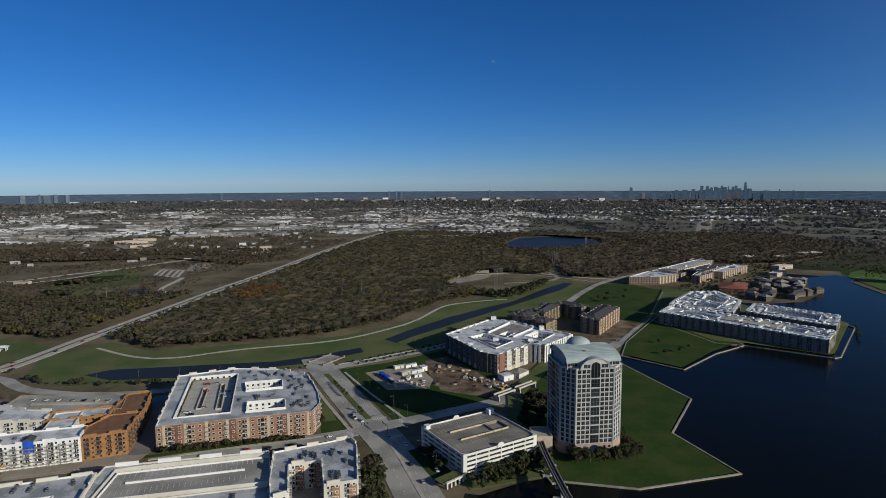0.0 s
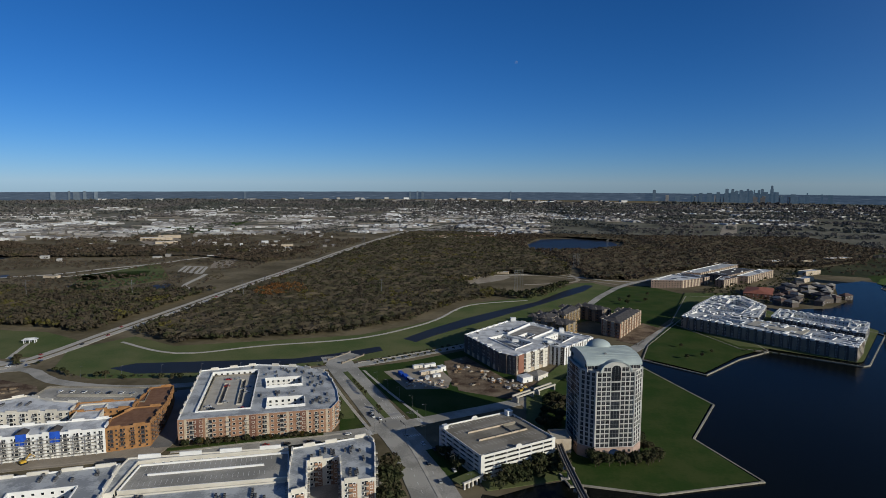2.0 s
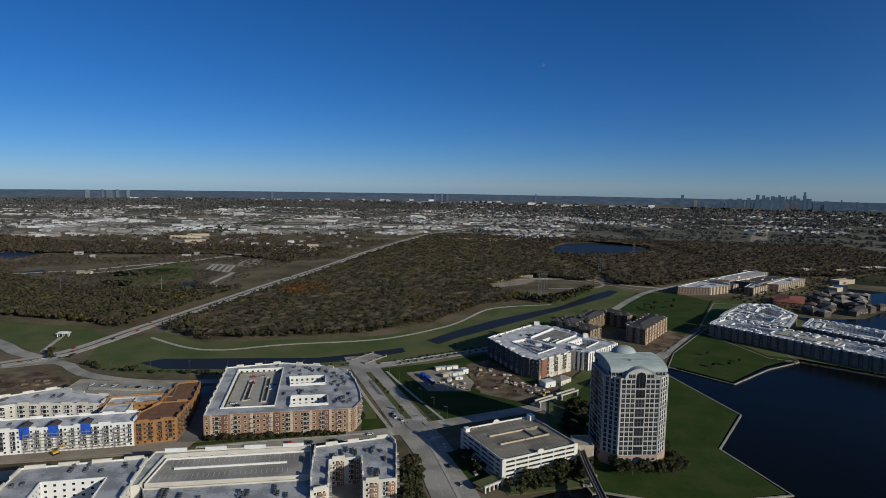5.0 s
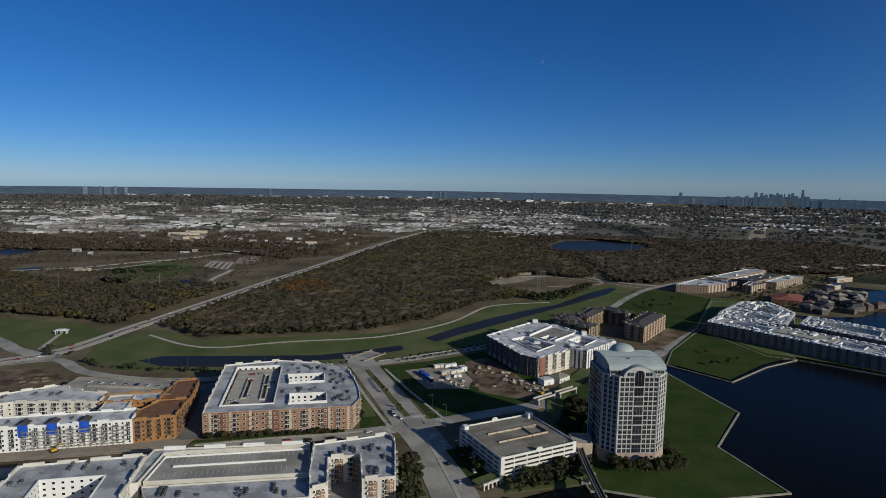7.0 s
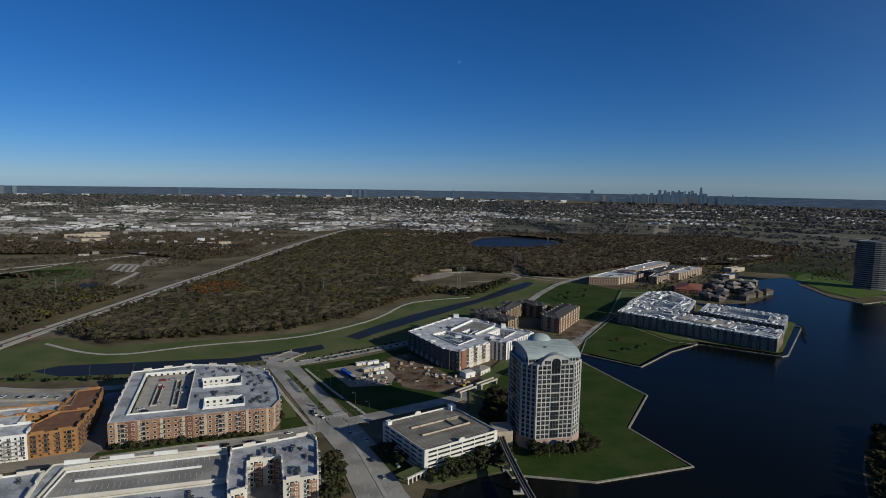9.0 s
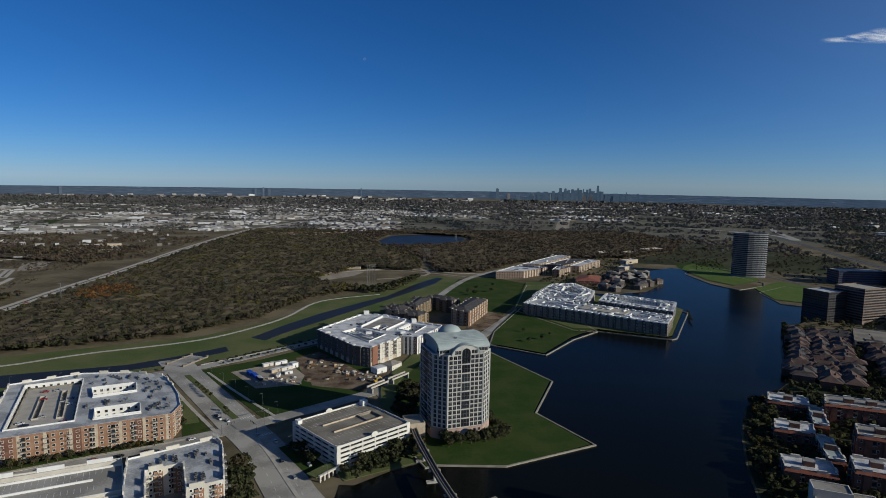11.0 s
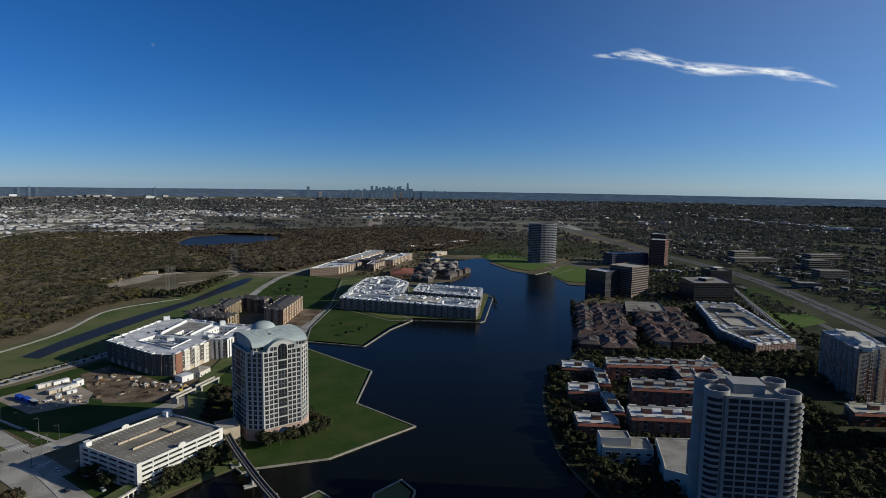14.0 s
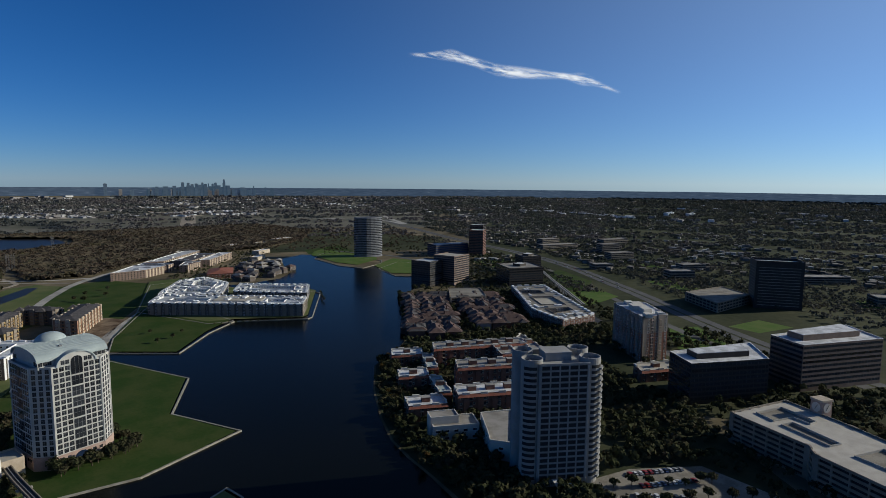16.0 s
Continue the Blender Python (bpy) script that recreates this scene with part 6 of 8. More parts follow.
# scaffold on the white wing
for i in range(9):
    th = thing("scaffold", "grey steel scaffold bay standing against the new wall", "scaffold", 0, 0, 0, group="scaffold bays")
    a = on((-286, 332.0), 18.7, 6.4 * i + 6, -1.9)
    th.matrix_world = pose(a[0], a[1], 0, 0, 0, 18.7)
    for sx in (0, 3, 6):
        for sy in (0, 1.2):
            bm = bmesh.new()
            box(bm, sx - 0.06, sy - 0.06, 0, sx + 0.06, sy + 0.06, 14)
            part("standard", bm, M["steel"], th)
    for k in range(1, 7):
        bm = bmesh.new()
        box(bm, 0, 0, 2.1 * k, 6, 1.2, 2.1 * k + 0.08)
        part("deck", bm, M["pave"], th)

# white apartments beside the building site
WH = [(5, 609), (38.5, 541), (52.7, 530.6), (86, 566), (88, 571), (101, 563), (137, 606), (105, 635), (103, 640), (86, 665), (62, 678), (54, 676)]
whc1 = [(30, 597), (53.5, 556), (72, 581), (45, 611)]
whc2 = [(61, 607), (71, 621), (78, 614), (68, 598)]
whc3 = [(88, 601), (103, 620), (118, 610), (102, 584)]
# dark brick with the unlit walls' shade in its colour; sunlit face cream
wh = block("apartment_block", "new apartment block with a bright white roof and dark brick walls", "apartment building", WH, 18, "brick_grey", "roof_white", 5, bay=3.9, courts=(whc1, whc2, whc3), cope="white", cap=60, casing="stucco")
side_boxes(wh, "cream_bay", WH, bays(13, 7, 14), 0, 18.4, 0.7, "stucco", "cream rendered bay", which=(2,))
side_boxes(wh, "brick_bay", WH, lambda ln: [(3.0, 11.0)], 0, 18.8, 0.6, "brick_red", "red brick bay", which=(2,))
side_boxes(wh, "plinth", WH, lambda ln: [(1.0, ln - 1.0)], 0, 4.2, 0.25, "stone_tan", "tan stone ground storey", which=(0, 2))
side_boxes(wh, "white_bay", WH, bays(4.4, 2.3, 0.3), 0, 19.0, 0.3, "white", "white rendered bay", which=(4, 5))
side_boxes(wh, "dark_bay", WH, bays(11, 5.0, 2.5), 0, 18.8, 0.6, "brick_grey", "dark brick bay", which=(0, 1))
side_boxes(wh, "parapet_tower", WH, bays(11, 5.5, 3), 17.8, 19.4, 0.25, "white", "raised white parapet", back=1.6)
for p, z1, m, nm, lab in (([(52, 612), (79, 656), (98, 637), (72, 600)], 18.5, "roof_worn", "roof_deck", "grey parking deck between the wings"), ([(36, 603), (41, 607), (64, 577), (58, 572)], 16.0, "roof_grey", "court_wing", "grey-roofed wing in the court")):
    bm = bmesh.new()
    q = ccw([(x - wh.location.x, y - wh.location.y) for x, y in p])
    slab(bm, q, 18.02 if nm == "roof_deck" else 0.3, z1, 0, holes=[ccw([(x - wh.location.x, y - wh.location.y) for x, y in inset(ccw(whc2), -0.8)])] if nm == "roof_deck" else ())
    part(nm, bm, M[m], wh, lab)
for q in (((9, 604), (40, 545), 1.2), ((54, 536), (84, 568), 0.9), ((44, 596), (58, 571), 0.8), ((50, 614), (77, 660), 2.2), ((101, 636), (74, 597), 1.8), ((104, 568), (133, 604), 0.9), ((60, 672), (84, 660), 1.4), ((86, 600), (101, 622), 1.2), ((34, 592), (54, 553), 0.9)):
    bm = bmesh.new()
    slab(bm, [(x - wh.location.x, y - wh.location.y) for x, y in ribbon([q[0], q[1]], 1.0)], 18.02, 18 + q[2])
    part("roof_screen", bm, M["white"], wh, "white roof screen wall")
for x, y, w, d, hh in ((60, 676, 6, 5, 4.5), (108, 630, 5, 5, 4.0), (56, 586, 6, 4, 2.5), (90, 585, 5, 4, 2.2), (16, 596, 5, 3, 1.8), (30, 570, 5, 3, 1.8)):
    bm = bmesh.new()
    box(bm, 0, 0, 18.02, w, d, 18 + hh)
    ob = part("stair_head", bm, M["white"], wh, "white stair head on the roof")
    ob.matrix_basis = pose(x - wh.location.x - w / 2, y - wh.location.y - d / 2, 0, 0, 0, 0)
balconies(wh, WH, 5, 18, 6.5, 2.6, "white", 12, which=(2,), cap=24)
unit_rows(WH, 18, G, 6, 20, holes=(whc1, whc2, whc3, [(52, 612), (79, 656), (98, 637), (72, 600)]))
pv = house("site_office", "small cream sales pavilion with a grey hip roof", "building", [(62, 524), (72, 535), (80, 528), (70, 517)], 5.0, "stucco", "roof_worn", 2.6, 1, 3.5)

# brown hipped-roof apartments under construction behind it
for p, lab, hgt, wall in (([(167, 697), (183.4, 676.5), (226.6, 750), (211, 770)], "orange-framed apartments with a dark hipped roof", 18, "brick"),
                          ([(155, 786), (170, 796), (194, 763), (181, 756)], "dark-walled apartments with a dark hipped roof", 17, "brick_grey"),
                          ([(118, 736), (128, 722), (156, 772), (143, 792)], "yellow-framed apartments with a dark hipped roof", 16, "stucco_yellow"),
                          ([(88, 719), (107, 707), (124, 730), (106, 748)], "tan apartments with a dark hipped roof", 15, "tan_dark"),
                          ([(108, 697), (122, 675), (137, 693), (122, 712)], "bare-framed apartments with a dark hipped roof", 15, "stucco_yellow")):
    h = house("apartment_block", lab, "apartment building", p, hgt, wall, "roof_dark", 3.0, 5 if hgt > 15 else 4, 4.2, "hipped apartments", 16)
    side_boxes(h, "framed_bay", p, bays(11, 4.6, 3), 0, hgt + 0.9, 0.9, "stone_tan" if wall == "brick" else "tan_dark", "tan bay with raised top", back=0.3)
    balconies(h, p, 5 if hgt > 15 else 4, hgt, 5.5, 2.6, "wood", 5, cap=12)
    for j, (x, y) in enumerate(p):
        c = Vector((sum(q[0] for q in p) / 4, sum(q[1] for q in p) / 4))
        q = c + (Vector((x, y)) - c) * 0.62
        hip_roof(h, rect(q.x - 4.5, q.y - 4.5, 9, 9, 60), hgt - 0.4, 4.2, "roof_dark")

# ---- apartments round the lake head ----
def roof_steps(th, p, h, n, seed, ang, holes=()):
    """Raised white parapets and roof screens that step across the roof."""
    r = random.Random(seed + 500)
    q = inset(ccw(p), 3.0)
    xs, ys = [a for a, b in q], [b for a, b in q]
    done = tries = 0
    while done < n and tries < 600:
        tries += 1
        x, y, w, d, hh = r.uniform(min(xs), max(xs)), r.uniform(min(ys), max(ys)), r.uniform(5, 13), r.uniform(1.2, 4.2), r.uniform(0.7, 2.2)
        a = ang + r.choice((0, 90))
        if all(inside(*c, q) and not any(inside(*c, inset(ccw(k), -1.2)) for k in holes) for c in rect(x, y, w, d, a)):
            bm = bmesh.new()
            box(bm, 0, 0, 0, w, d, hh)
            ob = part("roof_step", bm, M["white" if r.random() < 0.6 else "roof_grey"], th)
            ob.matrix_basis = to_local(th, x, y, h - 0.02, a)
            done += 1


def stepped(p, h, label, courts=(), wall="stucco_grey", roof="roof_grey", cap=150, n=10, seed=1, ang=G, step=9, wide=5.0, floors=4, cope="white"):
    th = block("apartment_block", label, "apartment building", p, h, wall, roof, floors, bay=4.0, win=(1.8, 1.8), courts=courts, cope=cope, cap=cap)
    side_boxes(th, "parapet_tower", p, bays(step, wide, 2), h - 0.2, h + 1.5, 0.3, "white", "raised white parapet", back=3.2)
    unit_rows(p, h, ang, min(n, 3), seed, holes=courts, rows=1)
    roof_steps(th, p, h, n, seed, ang, courts)
    return th


I1 = [(271, 738), (398, 597), (430, 636), (387, 688), (331, 748), (301, 780)]
i1c = [[(297, 738), (328, 702), (337, 711), (306, 747)], [(377, 648), (392, 630), (402, 640), (387, 658)]]
i1 = stepped(I1, 15, "grey waterside apartment block with a white-edged roof", i1c, wall="brick_grey", cap=60, n=46, seed=31, ang=-49.6)
side_boxes(i1, "pale_bay", I1, bays(9, 4.2, 3), 0, 14.8, 0.4, "tan_dark", "pale stone bay", which=(0, 1), back=0.1)
bm = bmesh.new()
slab(bm, [(x - i1.location.x, y - i1.location.y) for x, y in [(332, 696), (372, 650), (392, 672), (352, 716)]], 15.02, 15.9)
part("roof_deck", bm, M["roof_tan"], i1, "tan parking deck on the roof")
I2 = [(385, 748), (422, 800), (489, 720), (448, 664), (404, 718)]
i2 = stepped(I2, 14, "pale waterside apartment block with stepped white roofs", [[(409, 748), (426, 772), (466, 722), (448, 697)]], cap=30, n=60, seed=32, ang=-49.6, wall="brick_grey")
I3 = [(305, 790), (320, 815), (374, 889), (414, 891), (415, 815), (368, 738), (336, 757)]
i3 = stepped(I3, 14, "pale apartment block with stepped white roofs", [[(338, 790), (352, 812), (372, 784), (358, 764)], [(366, 830), (388, 868), (400, 866), (398, 820), (384, 800)]], cap=30, n=60, seed=34, ang=-49.6, wall="brick_grey")

# cream-fronted rows further up the canal road
for k, (p, h) in enumerate((([(332, 1044), (386, 1044), (434, 1079), (390, 1117)], 13), ([(398, 1122), (440, 1085), (456, 1100), (414, 1140)], 13), ([(450, 1064), (462, 1056), (504, 1096), (480, 1112)], 13),
                            ([(508, 1112), (526, 1104), (616, 1194), (596, 1210)], 14), ([(470, 1150), (500, 1124), (590, 1215), (560, 1240)], 12), ([(425, 1160), (462, 1156), (590, 1290), (560, 1305)], 12))):
    th = block("apartment_block", "cream-fronted apartment row with white and dark roofs", "apartment building", p, h, "brown_stone", ("roof_white", "roof_dark", "roof_brown", "roof_white", "roof_dark", "roof_grey")[k], 4, bay=4.6, win=(1.9, 1.8), cap=14, cope="white", casing="brick_grey", group="canal road apartments")
    # cream bays only on sides facing the sun: sunlight put into the wall colour
    sunny = [i for i, (a, d, ln, ang) in enumerate(sides(p)) if d.y * 0.82 + d.x * 0.57 > 0.65]
    side_boxes(th, "cream_bay", p, bays(9, 3.4, 2), 0, h + 0.6, 0.3, "stone_tan", "cream rendered bay", which=sunny, back=0.1)
    roof_steps(th, p, h, 5, 70 + k, 48)
rb = random.Random(9)
for i in range(9):
    for j in range(4):
        x, y = 476 + 24 * i * 0.66 + j * 22 + rb.uniform(-5, 5), 896 + i * 24 * 0.95 - j * 12 + rb.uniform(-5, 5)
        if inside(x, y, LAKE):
            continue
        house("condominium", "grey-roofed lakeside condominium with grey-brown walls", "apartment building", rect(x, y, rb.uniform(17, 26), rb.uniform(11, 14), rb.choice((20, 50, 110))), 7.5, "brick_grey", rb.choice(("roof_dark", "roof_brown", "roof_worn")), 3.2, 2, 4, "lakeside condominiums", 6)
house("hall", "long building with a dark red roof", "building", [(452, 963), (490, 946), (524, 1012), (484, 1024)], 8, "brick_dark", "roof_red", 4, 2, 5)
for x, y, w, d, a, h in ((640, 1130, 46, 16, 40, 7), (700, 1230, 50, 18, 30, 8), (560, 1330, 60, 20, 35, 7), (720, 1400, 60, 24, 30, 7), (800, 1420, 40, 20, 10, 7), (900, 1480, 70, 24, 20, 8)):
    block("low_building", "low flat-roofed building among trees", "building", rect(x, y, w, d, a), h, "stone_tan", "roof_white", 2, bay=6, cap=24, group="low buildings")

# ---- east bank ----
# white residential tower with round corners
WA, WH_ = -38.7, 66.5
wt = thing("residential_tower", "white concrete residential tower with rounded balcony corners", "tower", 266.5, 169, 0, WA)
bm = bmesh.new()
core = [(-13.5, -15), (13.5, -15), (13.5, -13), (16, -13), (16, 13), (13.5, 13), (13.5, 15), (-13.5, 15), (-13.5, 13), (-16, 13), (-16, -13), (-13.5, -13)]
skirt(bm, core, 0, WH_)
skirt(bm, inset(core, 0.6), WH_ - 2, WH_, 0, True)
fill(bm, [core, inset(core, 0.6)], WH_)
fill(bm, [inset(core, 0.6)], WH_ - 1.6)
part("wall", bm, M["tower_concrete"], wt, "white concrete wall")
NF = 20
fh = (WH_ - 4.5) / NF
for cx, cy in ((-15.5, -8.8), (15.5, -8.8), (-15.5, 8.8), (15.5, 8.8)):
    bm = bmesh.new()
    ring = [(cx + 5.6 * math.cos(a), cy + 5.6 * math.sin(a)) for a in np.linspace(0, 2 * math.pi, 29)[:-1].tolist()]
    skirt(bm, ring, 0, WH_ + 1.8)
    skirt(bm, inset(ring, 0.5), WH_ - 2, WH_ + 1.8, 0, True)
    fill(bm, [ring, inset(ring, 0.5)], WH_ + 1.8)
    fill(bm, [inset(ring, 0.5)], WH_ - 1.4)
    part("round_corner", bm, M["tower_concrete"], wt, "rounded concrete corner shaft", smooth=False)
    mid = math.copysign(math.pi / 2, cy) * (1 - 0.28 * math.copysign(1, cx))
    for f in range(NF):
        bm = bmesh.new()
        z0, z1 = 3.2 + f * fh + 0.95, 3.2 + (f + 1) * fh - 0.45
        arc = [(cx + 5.66 * math.cos(mid + a), cy + 5.66 * math.sin(mid + a)) for a in np.linspace(-0.62, 0.62, 11).tolist()]
        lo, hi = [bm.verts.new((x, y, z0)) for x, y in arc], [bm.verts.new((x, y, z1)) for x, y in arc]
        for i in range(10):
            bm.faces.new((lo[i], lo[i + 1], hi[i + 1], hi[i]))
        part("curved_window", bm, M["dark"], wt)
        if cx > 0:
            bm = bmesh.new()
            a0, a1 = ([(cx + q * math.cos(a), cy + q * math.sin(a)) for a in np.linspace(-0.9, 0.9, 11).tolist()] for q in (7.0, 5.58))
            slab(bm, a0 + a1[::-1], 3.2 + f * fh, 3.2 + f * fh + 0.9)
            part("curved_balcony", bm, M["tower_concrete"], wt, "curved white balcony front")
mew = window_mesh(4.3, 2.2, "hvac", "dark")
mes = window_mesh(2.2, 2.2, "hvac", "dark")
back = []
for f in range(NF):
    for i in range(5):
        place("window", mew, wt, pose((i - 2) * 4.95, -15, 4.2 + f * fh))
        back.append(pose((2 - i) * 4.95, 15, 4.2 + f * fh, 0, 0, 180))
    for y in (-1.6, 1.6):
        place("side_window", mes, wt, pose(-16, y, 4.2 + f * fh, 0, 0, 270))
        place("side_window", mes, wt, pose(16, y, 4.2 + f * fh, 0, 0, 90))
joined("window_rows", mew, back, wt)
for f in range(NF + 1):
    bm = bmesh.new()
    box(bm, -13.3, -0.2, 0.1, 13.3, 0.05, 0.42)
    ob = part("floor_ledge", bm, M["tower_concrete"], wt)
    ob.matrix_basis = pose(0, -15, 3.5 + f * fh)
for i in range(6):
    bm = bmesh.new()
    box(bm, -0.3, -0.22, 0, 0.3, 0.05, WH_ - 3)
    ob = part("pilaster", bm, M["tower_concrete"], wt)
    ob.matrix_basis = pose((i - 2.5) * 4.95, -15, 1.5)
for x0, y0, x1, y1, z1 in ((-7, -5, 7, 7, WH_ + 2.6), (-12, 9, 2, 12, WH_ + 0.6)):
    bm = bmesh.new()
    box(bm, x0, y0, WH_ - 1.6, x1, y1, z1)
    box(bm, x0 - 0.3, y0 - 0.3, z1, x1 + 0.3, y1 + 0.3, z1 + 0.4)
    part("penthouse", bm, M["tower_concrete"], wt, "rooftop plant house")
bm = bmesh.new()
box(bm, -5, -22, 3.4, 5, -15.1, 4.0)
for x in (-4.5, 4.1):
    box(bm, x, -21.6, 0, x + 0.4, -21.2, 3.4)
part("entrance_canopy", bm, M["white"], wt, "white entrance canopy")

# low white club building
lw = block("club_building", "low white building with a flat tan roof", "building", [(250, 243), (260, 256), (284, 240), (274, 226)], 9, "stucco", "roof_worn", 2, bay=5, win=(3.0, 1.8), cap=40)
block("club_penthouse", "white plant house rising from a low roof", "building", [(252, 247), (258, 256), (273, 246), (267, 237)], 13.5, "stucco", "roof_worn", 0, parapet=0.6)
lw2 = block("club_building", "low white building with a flat roof and rounded corner", "building", [(262, 192), (256, 204), (264, 212), (284, 234), (303, 222)], 11, "stucco", "roof_worn", 2, bay=6, win=(3.0, 1.8), cap=40)
unit_rows([(262, 192), (256, 204), (264, 212), (284, 234), (303, 222)], 11, -38, 3, 3)


def brick_row(p, h, label, roof="roof_white", floors=4, wall="brick_red", hip=True, cap=26):
    th = block("brick_apartments", label, "apartment building", p, h, wall, roof, floors, bay=4.2, win=(1.6, 1.7), cap=cap, cope="stucco", casing="stucco", group="east bank apartments")
    side_boxes(th, "parapet_tower", p, bays(13, 5, 3), h - 0.2, h + 1.8, 0.3, "stucco", "pale raised parapet", back=0.8)
    side_boxes(th, "projecting_bay", p, bays(10, 4, 4), 0, h - 2, 1.0, wall, back=0.1)
    balconies(th, p, floors, h, 10, 2.6, "stone_tan", 9, cap=12)
    (ax, ay), (bx, by), c = p[0], p[1], Vector((sum(q[0] for q in p) / len(p), sum(q[1] for q in p) / len(p)))
    run, turn = math.hypot(bx - ax, by - ay), math.degrees(math.atan2(by - ay, bx - ax))
    for k in range(max(1, int(run / 16))):
        q = c + Vector((bx - ax, by - ay)).normalized() * ((k + 0.5) / max(1, int(run / 16)) - 0.5) * run * 0.8
        bm = bmesh.new()
        box(bm, -3.0, -2.2, 0, 3.0, 2.2, 3.0)
        ob = part("lift_head", bm, M[wall], th)
        ob.matrix_basis = to_local(th, q.x, q.y, h - 0.02, turn)
        bm = bmesh.new()
        box(bm, -3.2, -2.4, 3.0, 3.2, 2.4, 3.3)
        ob = part("lift_head_roof", bm, M["roof_worn"], th)
        ob.matrix_basis = to_local(th, q.x, q.y, h - 0.02, turn)
    if hip:
        # tiled skirt roof along the edge that faces the water
        a, d, ln, ang = next(iter(sides(p)))
        bm = bmesh.new()
        v = [bm.verts.new(c) for c in ((-0.5, -1.6, 0), (ln + 0.5, -1.6, 0), (ln - 1, 0.2, 2.0), (1, 0.2, 2.0), (-0.5, 0.2, 0), (ln + 0.5, 0.2, 0))]
        for f in ((0, 1, 2, 3), (1, 5, 2), (4, 0, 3), (0, 4, 5, 1), (4, 3, 2, 5)):
            bm.faces.new([v[i] for i in f])
        ob = part("tile_skirt", bm, M["roof_red"], th, "red tiled skirt roof")
        ob.matrix_basis = to_local(th, a.x, a.y, h - 1.2, ang)
    return th


for p, h in (([(361, 351), (436, 303), (445, 317), (376, 367)], 15), ([(323, 289), (369, 255), (380, 270), (337, 304)], 20), ([(289, 258), (330, 229), (341, 246), (301, 273)], 15.5), ([(420, 288), (431, 283), (462, 331), (448, 326)], 14),
             ([(392, 300), (404, 292), (424, 318), (410, 326)], 14)):
    brick_row(p, h, "red brick apartment block with a flat roof and pale parapets", roof="roof_worn" if h in (15, 20, 14) else "roof_white")
for p in ([(334, 374), (355, 357), (368, 371), (347, 389)], [(298, 326), (317, 312), (329, 326), (310, 340)], [(261, 276), (283, 261), (293, 276), (271, 291)]):
    brick_row(p, 10.5, "small red brick apartment house with a white roof by the shore", floors=3, cap=30)
for p in ([(334, 331), (341, 325), (364, 355), (357, 361)], [(298, 283), (305, 277), (325, 308), (318, 314)]):
    brick_row(p, 9, "narrow brick link with a pale blue-grey roof", roof="copper", floors=3, cap=24)

# brown-roofed townhouses on the shore, in rows
rt = random.Random(21)
for i in range(13):
    for j, t in enumerate((5, 24, 43, 76, 96, 116)):
        s = 6 + i * 16.6
        x, y = 408 + 0.661 * s + 0.75 * t, 436 + 0.75 * s - 0.661 * t
        if j > 2 and i < 2:
            continue
        a = 48.6 + rt.choice((0, 0, 90)) * 1.0
        x, y = x + rt.uniform(-2.5, 2.5), y + rt.uniform(-2.5, 2.5)
        w, d = rt.uniform(22, 36), rt.uniform(13.0, 18.0)
        c = Vector((x, y)) - Matrix.Rotation(radians(a), 2) @ Vector((w / 2, d / 2)) + Vector((10, 0))
        hh = rt.uniform(6.5, 8.5)
        th = house("townhouse", "brown brick townhouse with a brown shingle hip roof", "house", rect(c.x, c.y, w, d, a), hh, rt.choice(("brick_dark", "brick_dark", "mauve")), rt.choice(("roof_brown", "roof_brown", "roof_dark")), rt.uniform(3.0, 4.4), 2, 4.5, "shore townhouses", 2)
        for side in (-0.28, 0.28):
            o = Vector((x, y)) + Vector((10, 0)) + Matrix.Rotation(radians(a), 2) @ Vector((w * side - 4, -d * 0.62))
            hip_roof(th, rect(o.x, o.y, 8, d * 1.24, a), hh - 0.3, rt.uniform(2.4, 3.6), rt.choice(("roof_brown", "roof_brown", "roof_dark")), 0.3)
        bm = bmesh.new()
        box(bm, -0.6, -0.6, hh - 1, 0.6, 0.6, hh + rt.uniform(4.2, 5.2))
        ob = part("chimney", bm, M["brick_dark"], th)
        ob.matrix_basis = pose(rt.uniform(-4, 4), rt.uniform(-4, 4), 0, 0, 0, a)

# courtyard apartments with white roofs
CA = [(692, 513), (730, 480), (604, 329), (551, 340), (576, 398)]
cac = [[(650, 462), (675, 444), (690, 462), (664, 482)], [(607, 404), (630, 384), (662, 424), (640, 444)], [(575, 366), (606, 358), (616, 372), (590, 388)]]
ca = stepped(CA, 12, "low apartment block with white stepped roofs round courts", cac, wall="brick_dark", roof="deck", cap=30, n=34, seed=51, ang=50, step=11, wide=6.5, cope="tan_dark")
garage("parking_garage", "tan parking deck inside an apartment court", inset(ccw(cac[1]), 1.5), 10.5, 3, "roof_tan", "roof_tan")

# office buildings
BO = rect(692, 625, 45, 42, 8)
bo = block("office_tower", "brown banded office tower with a flat roof", "tower", BO, 46, "brown_stone", "roof_tan", 0, parapet=1.5)
bands(bo, BO, 46, 12, 4, "darkglass", 0.55, near=False)
BO2 = rect(653, 640, 34, 38, 8)
bo2 = block("office_tower", "dark bronze glass wing of an office tower", "tower", BO2, 40, "bronze", "roof_grey", 0)
bands(bo2, BO2, 40, 11, 3, "darkglass", 0.6, near=False)
lg = garage("parking_garage", "low brown parking garage between townhouses and offices", [(566, 520), (620, 572), (654, 540), (612, 494)], 10.5, 3, "tan_dark", "deck")
